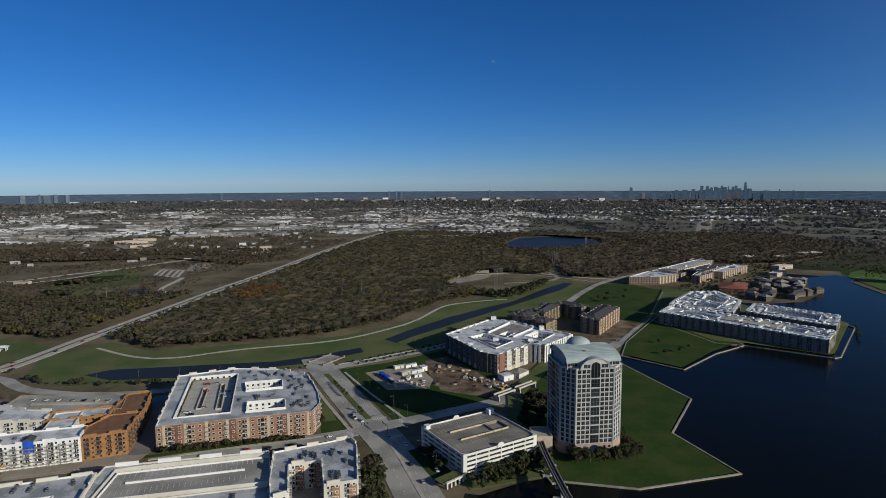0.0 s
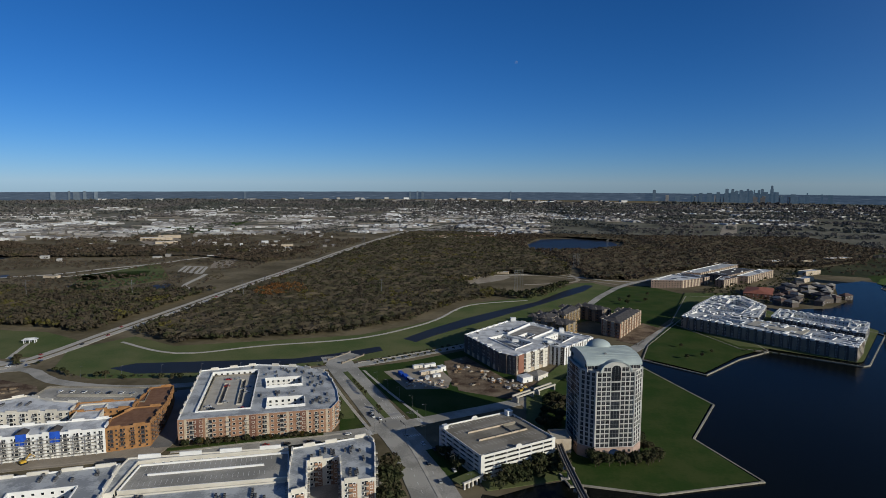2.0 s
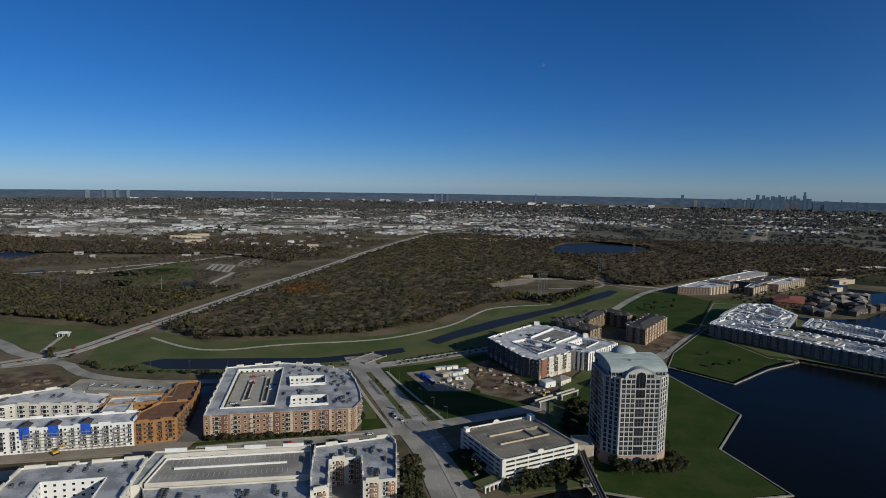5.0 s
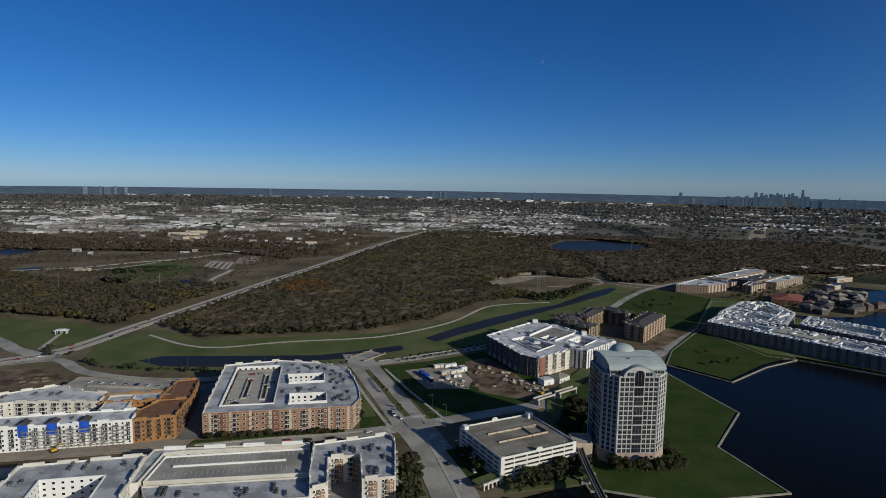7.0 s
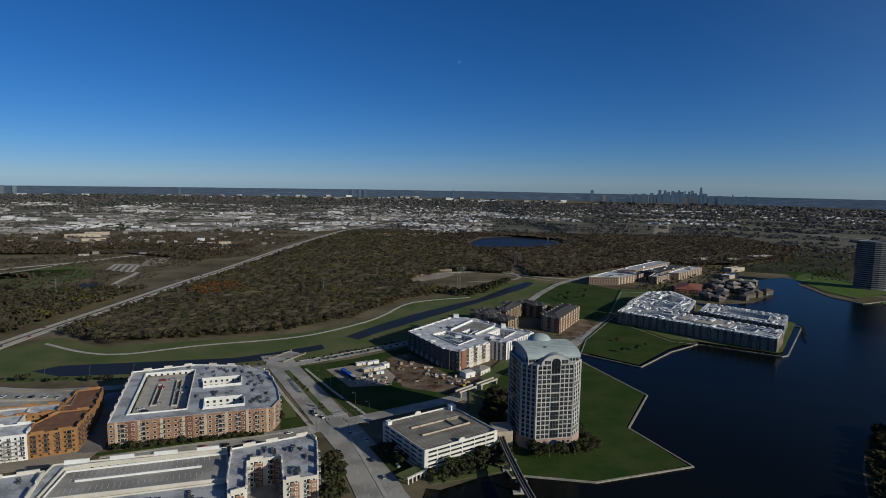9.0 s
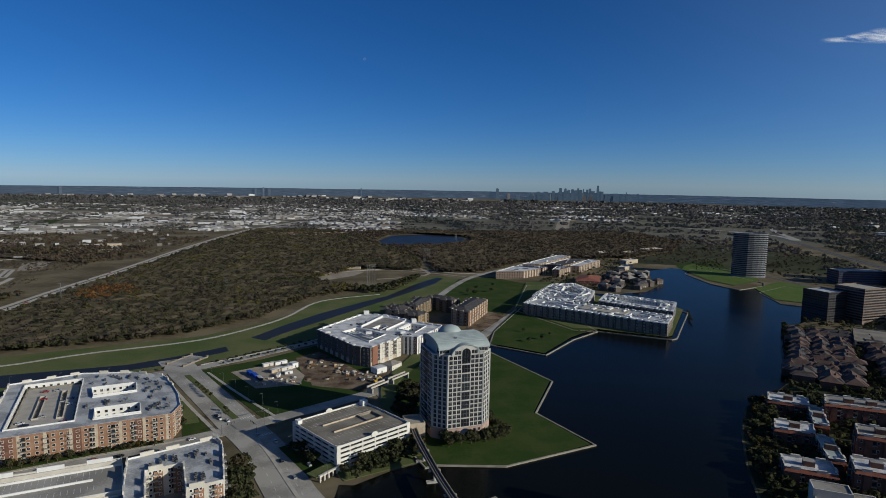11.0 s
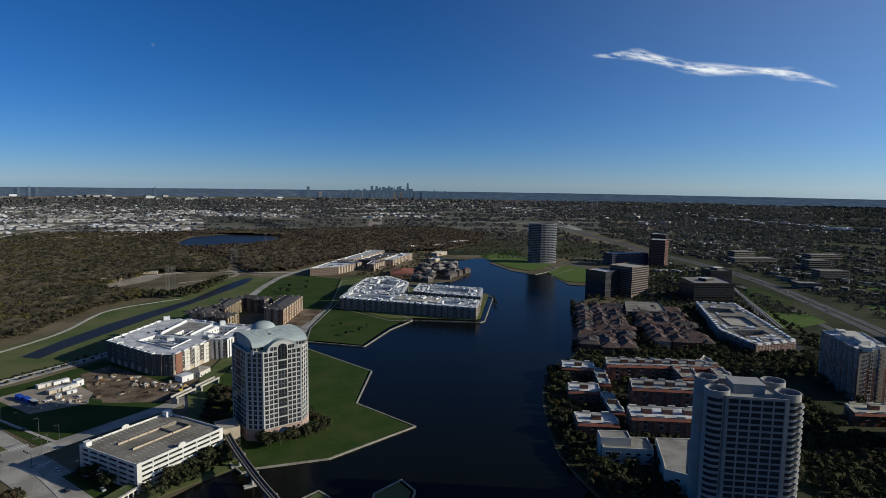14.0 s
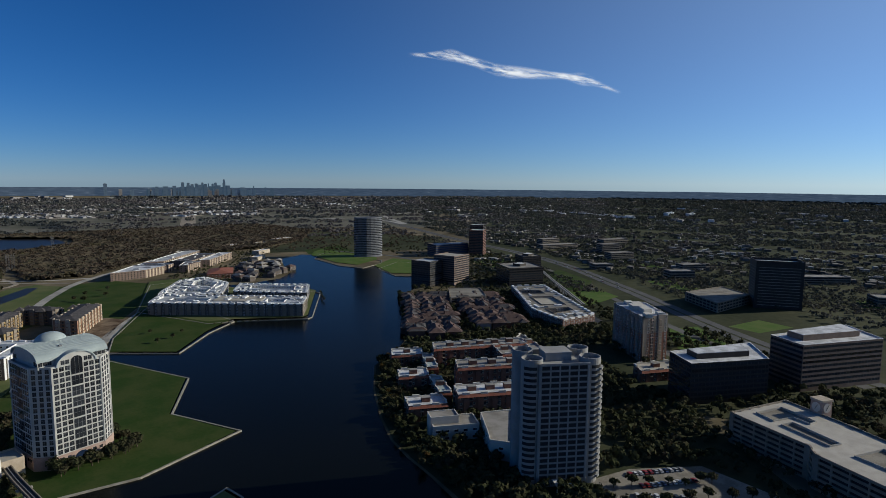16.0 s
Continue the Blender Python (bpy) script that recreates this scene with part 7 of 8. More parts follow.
for p, h, n in (([(748, 560), (803, 531), (838, 585), (783, 614)], 28, 7), ([(892, 636), (926, 618), (946, 652), (912, 670)], 29, 8)):
    o = block("office_block", "dark bronze glass office block with a grey roof", "office building", p, h, "bronze", "roof_worn", 0, parapet=1.2)
    bands(o, p, h, n, 1, "darkglass", 0.5, near=False)
    bm = bmesh.new()
    box(bm, -9, -7, h, 9, 7, h + 4)
    part("penthouse", bm, M["bronze"], o)
    bm = bmesh.new()
    box(bm, -8.6, -6.6, h + 4, 8.6, 6.6, h + 4.2)
    part("penthouse_roof", bm, M["roof_white"], o)
BL = rect(960, 925, 92, 40, -16)
bl = block("office_block", "blue glass office block with a flat roof", "office building", BL, 26, "brick_grey", "roof_grey", 0)
bands(bl, BL, 26, 6, 1, "blueglass", 0.62, near=False)
RT = rect(1052, 862, 42, 34, 28)
ro = block("office_tower", "red-brown office tower with stepped corners", "tower", RT, 58, "brick_dark", "roof_grey", 0)
bands(ro, RT, 58, 15, 3, "darkglass", 0.45, near=False)
RT2 = rect(1105, 905, 36, 34, 28)
ro2 = block("office_tower", "dark office tower beside the red-brown one", "tower", RT2, 66, "bronze", "roof_grey", 0)
bands(ro2, RT2, 66, 17, 3, "darkglass", 0.5, near=False)
OV = [(858 + 34 * math.cos(a) * math.cos(-0.35) - 20 * math.sin(a) * math.sin(-0.35), 1035 + 34 * math.cos(a) * math.sin(-0.35) + 20 * math.sin(a) * math.cos(-0.35)) for a in np.linspace(0, 2 * math.pi, 21)[:-1].tolist()]
ov = block("oval_tower", "oval office tower with pale and dark glass bands", "tower", OV, 87, "stucco_grey", "roof_grey", 0, parapet=2.5)
bands(ov, OV, 87, 22, 3, "darkglass", 0.5, margin=0.02, near=False)
B1 = [(441, 178), (420, 154), (473, 116), (513, 140)]
b1 = block("office_block", "black glass office block with a white flat roof", "office building", B1, 30, "bronze", "roof_white", 0, parapet=1.0, cope="white")
bands(b1, B1, 30, 8, 2, "darkglass", 0.6)
bm = bmesh.new()
slab(bm, [(x - b1.location.x, y - b1.location.y) for x, y in [(446, 167), (437, 156), (473, 130), (490, 141)]], 30, 34)
part("penthouse", bm, M["bronze"], b1)
bm = bmesh.new()
slab(bm, [(x - b1.location.x, y - b1.location.y) for x, y in inset(ccw([(446, 167), (437, 156), (473, 130), (490, 141)]), 0.6)], 34, 34.2)
part("penthouse_roof", bm, M["roof_white"], b1)
B2 = [(525, 130), (507, 103), (576, 60), (612, 90)]
b2 = block("office_block", "brown banded office block with a white flat roof", "office building", B2, 36, "brown_stone", "roof_white", 0, parapet=1.0, cope="white")
bands(b2, B2, 36, 9, 2, "darkglass", 0.5)
bm = bmesh.new()
slab(bm, [(x - b2.location.x, y - b2.location.y) for x, y in [(534, 120), (525, 107), (575, 76), (594, 92)]], 36, 40.5)
part("penthouse", bm, M["brown_stone"], b2)
bm = bmesh.new()
slab(bm, [(x - b2.location.x, y - b2.location.y) for x, y in inset(ccw([(534, 120), (525, 107), (575, 76), (594, 92)]), 0.6)], 40.5, 40.7)
part("penthouse_roof", bm, M["roof_white"], b2)
CG = [(374, 112), (353, 66), (344, 62), (322, 20), (365, -4), (400, 52), (421, 92)]
cgs = ([(385, 100), (405, 91), (394, 70), (388, 72), (392, 82), (378, 89)], [(375, 84), (383, 80), (368, 54), (361, 58)], [(356, 46), (376, 36), (364, 14), (346, 24)])
cgr = garage("parking_garage", "tan concrete parking garage with pale roof decks and light wells", CG, 18, 6, "tan_dark", "pave", shafts=cgs)
# clock tower
ck = thing("clock_tower", "square stone clock tower with pale dials", "clock tower", 414, 72, 0, -30)
bm = bmesh.new()
box(bm, -4, -4, 0, 4, 4, 27)
part("shaft", bm, M["mauve"], ck)
bm = bmesh.new()
box(bm, -4.4, -4.4, 26.2, 4.4, 4.4, 27.4)
part("cornice", bm, M["stone_tan"], ck)
for a in (0, 90, 180, 270):
    bm = bmesh.new()
    bmesh.ops.create_cone(bm, cap_ends=True, segments=28, radius1=2.9, radius2=2.9, depth=0.2)
    ob = part("dial", bm, M["stucco"], ck, "pale clock dial")
    ob.matrix_basis = pose(0, 0, 0, 0, 0, a) @ pose(0, -4.1, 22.4, 90)
    for ang, ln in ((35, 2.3), (200, 1.6)):
        bm = bmesh.new()
        box(bm, -0.14, -0.06, -0.2, 0.14, 0.04, ln)
        sub = part("pointer", bm, M["tyre"], ob)
        sub.matrix_basis = pose(0, 0, 0.16, -90) @ pose(0, 0, 0, 0, ang)
# brick residential tower with a white crown
RS = [(497, 226), (523, 213), (563, 252), (538, 274)]
rs_ = block("residential_tower", "brick and cream residential tower with a white roof", "tower", RS, 41, "brick_red", "roof_white", 13, bay=4.2, win=(2.0, 1.9), cope="white", cap=80)
side_boxes(rs_, "corner_bay", RS, bays(17, 4.5, 1), 0, 42.5, 0.4, "tan_dark", "tan stone corner bay", back=0.2)
balconies(rs_, RS, 13, 41, 9, 2.8, "mauve", 11, cap=48)
# cream storeys painted dark tan to match their shaded tone
bm = bmesh.new()
skirt(bm, [(x - rs_.location.x, y - rs_.location.y) for x, y in inset(ccw(RS), -0.03)], 26.5, 41.8)
part("crown_wall", bm, M["tan_dark"], rs_, "cream rendered upper storeys")
for x, y, w, d, hh in ((503, 224, 9, 6, 44.5), (527, 247, 12, 8, 45.5), (546, 262, 8, 7, 44.0), (520, 220, 7, 5, 43.6)):
    bm = bmesh.new()
    box(bm, -w / 2, -d / 2, 41, w / 2, d / 2, hh)
    ob = part("roof_house", bm, M["stucco"], rs_, "cream roof house")
    ob.matrix_basis = to_local(rs_, x, y, 0, 44)
bm = bmesh.new()
slab(bm, [(x - rs_.location.x, y - rs_.location.y) for x, y in [(514, 232), (522, 228), (548, 252), (540, 258)]], 41, 45)
part("penthouse", bm, M["stucco"], rs_)
brick_row([(444, 201), (470, 184), (490, 195), (458, 214)], 9, "low red brick house with a pale flat roof", roof="roof_tan", floors=2)
# slab office beyond the freeway
BR = [(836, 228), (860, 176), (894, 192), (870, 244)]
br = block("office_tower", "dark slab office tower with pale floor bands", "tower", BR, 60, "bronze", "roof_grey", 0, parapet=3)
bands(br, BR, 56, 14, 3, "roof_worn", 0.22, margin=4, near=False)
mg = garage("parking_garage", "wide low parking garage with a tan roof", [(822, 312), (768, 252), (864, 238), (905, 288)], 12, 3, "tan_dark", "deck")
for x, y, w, d, a, h in ((1000, 405, 46, 26, -40, 14), (1120, 430, 50, 24, -35, 12), (1180, 610, 60, 26, -30, 16), (1290, 690, 50, 26, -30, 22), (1500, 800, 90, 30, -25, 14), (1080, 260, 120, 30, -50, 12), (960, 110, 80, 30, -60, 12), (1350, 900, 60, 28, -20, 18), (1260, 840, 110, 30, -25, 12), (1020, 560, 40, 24, -35, 10)):
    p = rect(x, y, w, d, a)
    o = block("office_block", "low suburban office block with ribbon windows", "office building", p, h, "tan_dark", "roof_worn", 0, group="suburban offices")
    bands(o, p, h, max(2, int(h / 4)), 0.5, "darkglass", 0.5, near=False)

for p in ([(1120, 470), (1165, 490), (1235, 600), (1180, 610)], [(880, 330), (925, 320), (990, 400), (955, 430)], [(960, 60), (1010, 90), (1000, 140), (940, 120)], [(700, 215), (760, 200), (745, 160), (690, 180)]):
    sheet("lawn_suburb", p, 0.16, M["lawn_bright"], "bright green lawn among suburban trees", "lawn")
# ---- single trees ----
FOOT += [[(TX + 23 * math.cos(a), TY + 23 * math.sin(a)) for a in np.linspace(0, 6.28, 13)[:-1].tolist()], rect(246, 178, 46, 36, WA)]
DRY = [SPIT, LAWN2, ISLE]


def make_tree(kind, seed, r, h):
    """A tree with a tapered forked trunk and an uneven crown of leaf clumps."""
    names = {"oak": "dark evergreen oak tree with a broad rounded crown", "autumn": "small tree with thinning brown autumn leaves", "young": "young street tree with a small crown", "bush": "low rounded evergreen shrub"}
    th = thing("shrub" if kind == "bush" else "tree", names[kind], "shrub" if kind == "bush" else "tree", group={"oak": "evergreen oaks", "autumn": "autumn trees", "young": "street trees", "bush": "foundation shrubs"}[kind])
    g = random.Random(seed)
    bm = bmesh.new()

    def limb(a, b, r0, r1):
        m = Matrix.Translation((Vector(a) + Vector(b)) / 2) @ (Vector(b) - Vector(a)).to_track_quat("Z", "Y").to_matrix().to_4x4()
        bmesh.ops.create_cone(bm, cap_ends=True, segments=7, radius1=r0, radius2=r1, depth=(Vector(b) - Vector(a)).length, matrix=m)
    t = h * 0.32
    limb((0, 0, 0), (0, 0, t), h * 0.035, h * 0.025)
    for k in range(5):
        a = k * 1.26 + g.uniform(-0.3, 0.3)
        limb((0, 0, t * 0.9), (math.cos(a) * r * 0.55, math.sin(a) * r * 0.55, h * g.uniform(0.55, 0.75)), h * 0.02, h * 0.006)
    part("trunk", bm, M["trunk"], th)
    lobes, c, n, s = 9, [], [], []
    base = np.array([[math.cos(k * 2.4) * r * 0.5 * math.sqrt(k / lobes), math.sin(k * 2.4) * r * 0.5 * math.sqrt(k / lobes), g.uniform(-0.05, 0.12) * h] for k in range(lobes)])
    rad = np.array([r * g.uniform(0.45, 0.68) for _ in range(lobes)])
    hi = np.array([h * g.uniform(0.78, 1.0) for _ in range(lobes)])
    me = quads_mesh("crown", *crowns(base, rad, hi, {"oak": 70, "autumn": 34, "young": 26, "bush": 40}[kind], 0.24, 0.12 if kind == "bush" else 0.28))
    me.materials.append(M["leaf_dry" if kind == "autumn" else "leaf"])
    ob = new("crown", me)
    ob.parent = th
    return th


KINDS = {"oak": [make_tree("oak", i, 4.4 + 0.5 * i, 7.5 + 0.7 * i) for i in range(5)], "autumn": [make_tree("autumn", 20 + i, 3.2 + 0.4 * i, 7.5 + 0.8 * i) for i in range(3)],
         "young": [make_tree("young", 40 + i, 1.9 + 0.3 * i, 4.6 + 0.5 * i) for i in range(2)], "bush": [make_tree("bush", 60 + i, 1.5 + 0.3 * i, 2.2 + 0.3 * i) for i in range(2)]}
FRESH = {id(t) for v in KINDS.values() for t in v}
rp = random.Random(77)


def plant(kind, x, y, z=0.1, scale=1.0):
    t = rp.choice(KINDS[kind])
    sc = scale * rp.uniform(0.8, 1.15)
    m = pose(x, y, z, 0, 0, rp.uniform(0, 360)) @ Matrix.Scale(sc, 4)
    if id(t) in FRESH:
        FRESH.discard(id(t))
        t.matrix_world = m
        return
    o = copy_thing(t, m)
    o.scale = (sc, sc, sc)


PARKING = [(268, 152), (299, 143), (334, 112), (322, 66), (258, 116)]
FOOT.append(PARKING)


def free(x, y, gap=3.0, water=True):
    if water and inside(x, y, LAKE) and not any(inside(x, y, q) for q in DRY):
        return False
    return not any(inside(x, y, inset(q, -gap)) for q in FOOT if abs(q[0][0] - x) < 130 and abs(q[0][1] - y) < 130)


def line_of(kind, a, b, n, wob=1.0, z=0.1, scale=1.0):
    for i in range(n):
        t = (i + 0.5) / n
        plant(kind, a[0] + (b[0] - a[0]) * t + rp.uniform(-wob, wob), a[1] + (b[1] - a[1]) * t + rp.uniform(-wob, wob), z, scale)


# round the tower foot and the garage
for i in range(22):
    x, y = on((TX, TY), TA, rp.uniform(-24, 28), rp.uniform(-31, -24.5))
    plant("oak", x, y, 0.85, 0.72)
for i in range(10):
    x, y = on((TX, TY), TA, rp.uniform(22, 29), rp.uniform(-22, 4))
    plant("oak", x, y, 0.85, 0.7)
line_of("oak", on((14, 334), G, 8, -4.5), on((14, 334), G, 60, -4.5), 11, 1.2, scale=0.85)
line_of("oak", on((14, 334), G, 12, -9.5), on((14, 334), G, 58, -10), 8, 1.2, scale=0.75)
line_of("oak", on((14, 334), G, -5, 12), on((14, 334), G, -5, 46), 4, 1.0, scale=0.8)
for i in range(14):
    plant("oak", rp.uniform(72, 104), rp.uniform(425, 468), 0.85, 0.9)
line_of("oak", (66, 402), (80, 470), 12, 3.0, 0.2, 0.85)
line_of("oak", (60, 410), (74, 474), 9, 2.5, 0.2, 0.75)
line_of("oak", (272, 140), (318, 96), 7, 2.0, 0.15, 0.6)
line_of("oak", (262, 122), (318, 76), 6, 2.0, 0.15, 0.7)
# boulevard
line_of("oak", (-38, 296), (-42, 352), 8, 1.5, scale=1.05)
line_of("oak", (-31, 300), (-36, 340), 4, 1.2, scale=0.8)
line_of("young", (-93, 505), (-74, 466), 6, 0.6, 0.3)
line_of("young", (-62, 440), (-57, 430), 2, 0.4, 0.3)
line_of("oak", (-84, 410), (-93, 440), 5, 1.0, scale=0.6)
line_of("young", (-95, 452), (-108, 486), 6, 0.8)
line_of("bush", (-180, 366.5), (-92, 391.5), 26, 0.8)
line_of("oak", (-178, 364), (-93, 388), 14, 1.2, scale=0.55)
line_of("autumn", (-176, 365), (-94, 389), 4, 0.8, scale=0.62)
# canal street
for x, y, k in ((-392, 528, 0.62), (-362, 508, 0.7), (-354, 506, 0.6), (-346, 500, 0.62), (-316, 496, 0.72), (-309, 497, 0.62), (-290, 494, 0.5), (-258, 496, 0.7), (-250, 500, 0.62), (-243, 499, 0.55), (-226, 504, 0.5)):
    plant("oak", x, y, 0.15, k)
line_of("bush", (-350, 499), (-215, 503), 16, 1.5, 0.15, 1.1)
line_of("young", (-200, 508), (-120, 548), 6, 1.0, 0.15)
line_of("bush", (-88, 563), (0, 632), 12, 0.6, 0.15, 1.3)
line_of("bush", (-82, 557), (5, 624), 12, 0.6, 0.15, 1.3)
line_of("oak", (-420, 540), (-408, 520), 3, 2, 0.2, 0.9)
# lawns
for x, y in ((228, 596), (246, 604), (262, 620), (238, 640)):
    plant("oak", x, y, 0.85, 0.6)
for x, y in ((246, 880), (262, 930), (280, 905), (300, 960), (240, 900)):
    plant("oak", x, y, 0.15, 0.75)
line_of("young", (470, 660), (500, 712), 8, 0.8, 0.9)
line_of("bush", (300, 634), (396, 588), 14, 0.5, 0.9)
# young trees in rows on the far park
for k in range(4):
    line_of("young", (800 + 22 * k, 1130 + 30 * k), (880 + 22 * k, 1120 + 40 * k), 6, 1.0, 0.15, 1.2)
# east shore belt
SH = [(214, 185), (222, 214), (229, 239), (240, 263), (259, 295), (292, 341), (333, 388), (374, 408)]
for (ax, ay), (bx, by) in zip(SH, SH[1:]):
    n = max(2, int(math.hypot(bx - ax, by - ay) / 7))
    for i in range(n):
        t = (i + rp.random()) / n
        for off in (4,) if i % 2 else (4, 11):
            x, y = ax + (bx - ax) * t + off * 0.8 + rp.uniform(-2, 2), ay + (by - ay) * t - off * 0.6 + rp.uniform(-2, 2)
            if free(x, y, 2):
                plant("oak" if rp.random() < 0.8 else "autumn", x, y, 0.1, rp.uniform(0.7, 1.0))
for i in range(26):
    t = i / 25
    plant("oak", 413 + 168 * t + rp.uniform(-1, 2), 433 + 200 * t + rp.uniform(-2, 1), 0.1, 0.75)


def thicket(name, poly, step, seed, k, label, hi=(5, 9), ra=(3.0, 5.0), material="leaf", gap=2.0, share=1.0, roads=()):
    x, y, s = region(poly, step, seed)
    keep = [i for i in range(len(x)) if rp.random() < share and free(x[i], y[i], gap)]
    x, y = x[keep], y[keep]
    for r_ in roads:
        q = ~near_line(x, y, r_, 9)
        x, y = x[q], y[q]
    stuff(name, np.stack([x, y, np.zeros(len(x))], 1), rng.uniform(*ra, len(x)), rng.uniform(*hi, len(x)), k, 0.27, M[material], label, "trees")


LAKE_ROAD = [(870, 1180), (900, 1000), (860, 800), (914, 606), (800, 500), (632, 347), (560, 240), (470, 130)]
thicket("shore_trees", [(16, 330), (34, 338), (60, 368), (74, 362), (66, 344), (46, 334), (24, 320)], 5.0, 95, 60, "dark evergreen trees along the garage shore", share=0.95, hi=(4.5, 7.5), ra=(2.6, 4.0), gap=0.5)
thicket("garden_trees", [(206, 160), (222, 235), (248, 240), (262, 205), (240, 178), (236, 150)], 7.5, 90, 60, "dark evergreen trees in the tower garden", share=0.9)
thicket("garden_trees", [(275, 145), (300, 160), (330, 150), (345, 120), (335, 112), (300, 143)], 7.0, 91, 60, "dark evergreen trees beside the parking lot", share=0.9)
thicket("garden_trees", [(235, 105), (268, 112), (262, 70), (240, 60)], 8, 94, 60, "dark evergreen trees by the shore", share=0.8)
thicket("town_trees", [(440, 392), (512, 356), (545, 340), (606, 312), (548, 278), (500, 280), (470, 300), (430, 350)], 7.0, 113, 46, "dark trees between brick apartments and courtyard block", share=0.85, hi=(5, 9), gap=1.5)
thicket("town_trees", [(512, 352), (552, 336), (580, 405), (698, 520), (664, 548), (600, 480), (545, 420)], 6.5, 111, 46, "dark trees behind the townhouses", share=0.95, hi=(6, 10))
thicket("town_trees", [(404, 436), (560, 628), (660, 560), (560, 420), (500, 350), (420, 300), (380, 380)], 9, 101, 46, "dark trees between townhouses", share=0.95, hi=(5, 9.5))
thicket("street_trees", [(545, 330), (690, 520), (760, 540), (780, 470), (640, 300), (560, 215), (490, 220)], 8, 102, 46, "dark street trees behind the apartments", share=0.85, roads=(LAKE_ROAD,))
thicket("town_trees", [(300, 185), (330, 225), (420, 285), (470, 250), (430, 200), (425, 155), (372, 118), (330, 125), (330, 160)], 6.8, 108, 60, "dark evergreen trees between towers and brick apartments", share=0.95, gap=1.0)
thicket("office_trees", [(600, 640), (690, 700), (860, 760), (980, 900), (1080, 860), (1040, 740), (900, 600), (780, 560), (700, 540), (640, 580)], 10, 103, 34, "dark trees round the office park", share=0.6, roads=(LAKE_ROAD, FREEWAY))
thicket("office_trees", [(430, 100), (520, 180), (600, 260), (660, 220), (600, 150), (500, 60), (440, 40)], 8, 104, 46, "dark trees between office blocks", share=0.8, roads=(LAKE_ROAD,))
thicket("town_trees", [(205, 150), (225, 239), (253, 290), (286, 338), (330, 384), (372, 400), (470, 330), (420, 280), (330, 225), (300, 190), (290, 150), (262, 120), (225, 110)], 7.2, 109, 52, "dark evergreen trees along the east bank gardens", share=0.9, gap=0.5)
thicket("town_trees", [(290, 140), (330, 125), (345, 112), (372, 120), (400, 140), (430, 150), (500, 100), (560, 40), (480, -20), (424, 60), (430, 95), (375, 116), (322, 20), (300, 60), (325, 90)], 8.5, 110, 46, "dark evergreen trees round the garage and offices", share=0.7, gap=1.0)
thicket("park_trees", [(840, 1180), (960, 1290), (1100, 1260), (1060, 1000), (930, 900), (900, 1080)], 13, 105, 30, "trees along the lake head road", share=0.5, roads=(LAKE_ROAD, FREEWAY))
thicket("rough_trees", [(700, 1290), (1000, 1130), (1250, 1200), (1600, 1800), (1250, 1880), (1000, 1500)], 15, 112, 24, "brown and olive trees beyond the lake head", share=0.7, ra=(3.5, 6.0), material="woods_brown", roads=(FREEWAY, LAKE_ROAD))
thicket("suburb_trees", [(900, 330), (1150, 700), (1400, 1150), (1600, 1100), (1500, 700), (1250, 300), (1050, 60), (860, -60), (760, 60), (830, 200)], 14, 106, 26, "dark suburban trees beyond the freeway", hi=(5, 10), ra=(3.5, 6.5), share=0.55, roads=(FREEWAY,), material="woods_green")
thicket("village_trees", [(440, 870), (600, 940), (640, 1130), (760, 1300), (640, 1340), (480, 1180), (400, 1000)], 9, 107, 26, "trees among lakeside buildings", share=0.6, ra=(2.5, 4.2))

# ---- streets, vehicles, site clutter ----
def make_car(colour, label, van=False):
    th = thing("van" if van else "car", label, "van" if van else "car", group="vehicles")
    L, W, H = (5.2, 2.0, 2.0) if van else (4.6, 1.85, 1.42)
    bm = bmesh.new()
    prof = [(-L / 2, 0.35), (-L / 2, 0.85), (-L * 0.42, 0.95), (L * 0.22, 0.98), (L * 0.48, 0.78), (L / 2, 0.6), (L / 2, 0.35)]
    a, b = [bm.verts.new((x, -W / 2, z)) for x, z in prof], [bm.verts.new((x, W / 2, z)) for x, z in prof]
    bm.faces.new(a)
    bm.faces.new(b[::-1])
    for i in range(len(prof)):
        j = (i + 1) % len(prof)
        bm.faces.new((a[j], a[i], b[i], b[j]))
    part("body", bm, mat("car_paint_" + colour[0], colour[1], rough=0.3, bump=0, spec=0.5), th)
    bm = bmesh.new()
    cab = [(-L * 0.40, 0.93), (-L * 0.30, H), (L * 0.06, H), (L * 0.24, 0.97)]
    a, b = [bm.verts.new((x, -W * 0.44, z)) for x, z in cab], [bm.verts.new((x, W * 0.44, z)) for x, z in cab]
    bm.faces.new(a)
    bm.faces.new(b[::-1])
    for i in range(4):
        j = (i + 1) % 4
        bm.faces.new((a[j], a[i], b[i], b[j])).material_index = 1 if i == 1 else 0
    part("cabin", bm, [M["darkglass"], bpy.data.materials["car_paint_" + colour[0]]], th)
    for x in (-L * 0.31, L * 0.31):
        for y in (-W / 2 + 0.1, W / 2 - 0.1):
            bm = bmesh.new()
            bmesh.ops.create_cone(bm, cap_ends=True, segments=12, radius1=0.34, radius2=0.34, depth=0.24)
            ob = part("wheel", bm, M["tyre"], th)
            ob.matrix_basis = pose(x, y, 0.34, 90)
    return th


CARS = [make_car(c, l) for c, l in ((("white", (0.70, 0.70, 0.70)), "white parked car with dark windows"), (("black", (0.015, 0.015, 0.017)), "black parked car with dark windows"), (("red", (0.35, 0.02, 0.02)), "red parked car with dark windows"),
                                   (("silver", (0.38, 0.39, 0.40)), "silver parked car with dark windows"), (("blue", (0.03, 0.06, 0.16)), "dark blue parked car with dark windows"))]
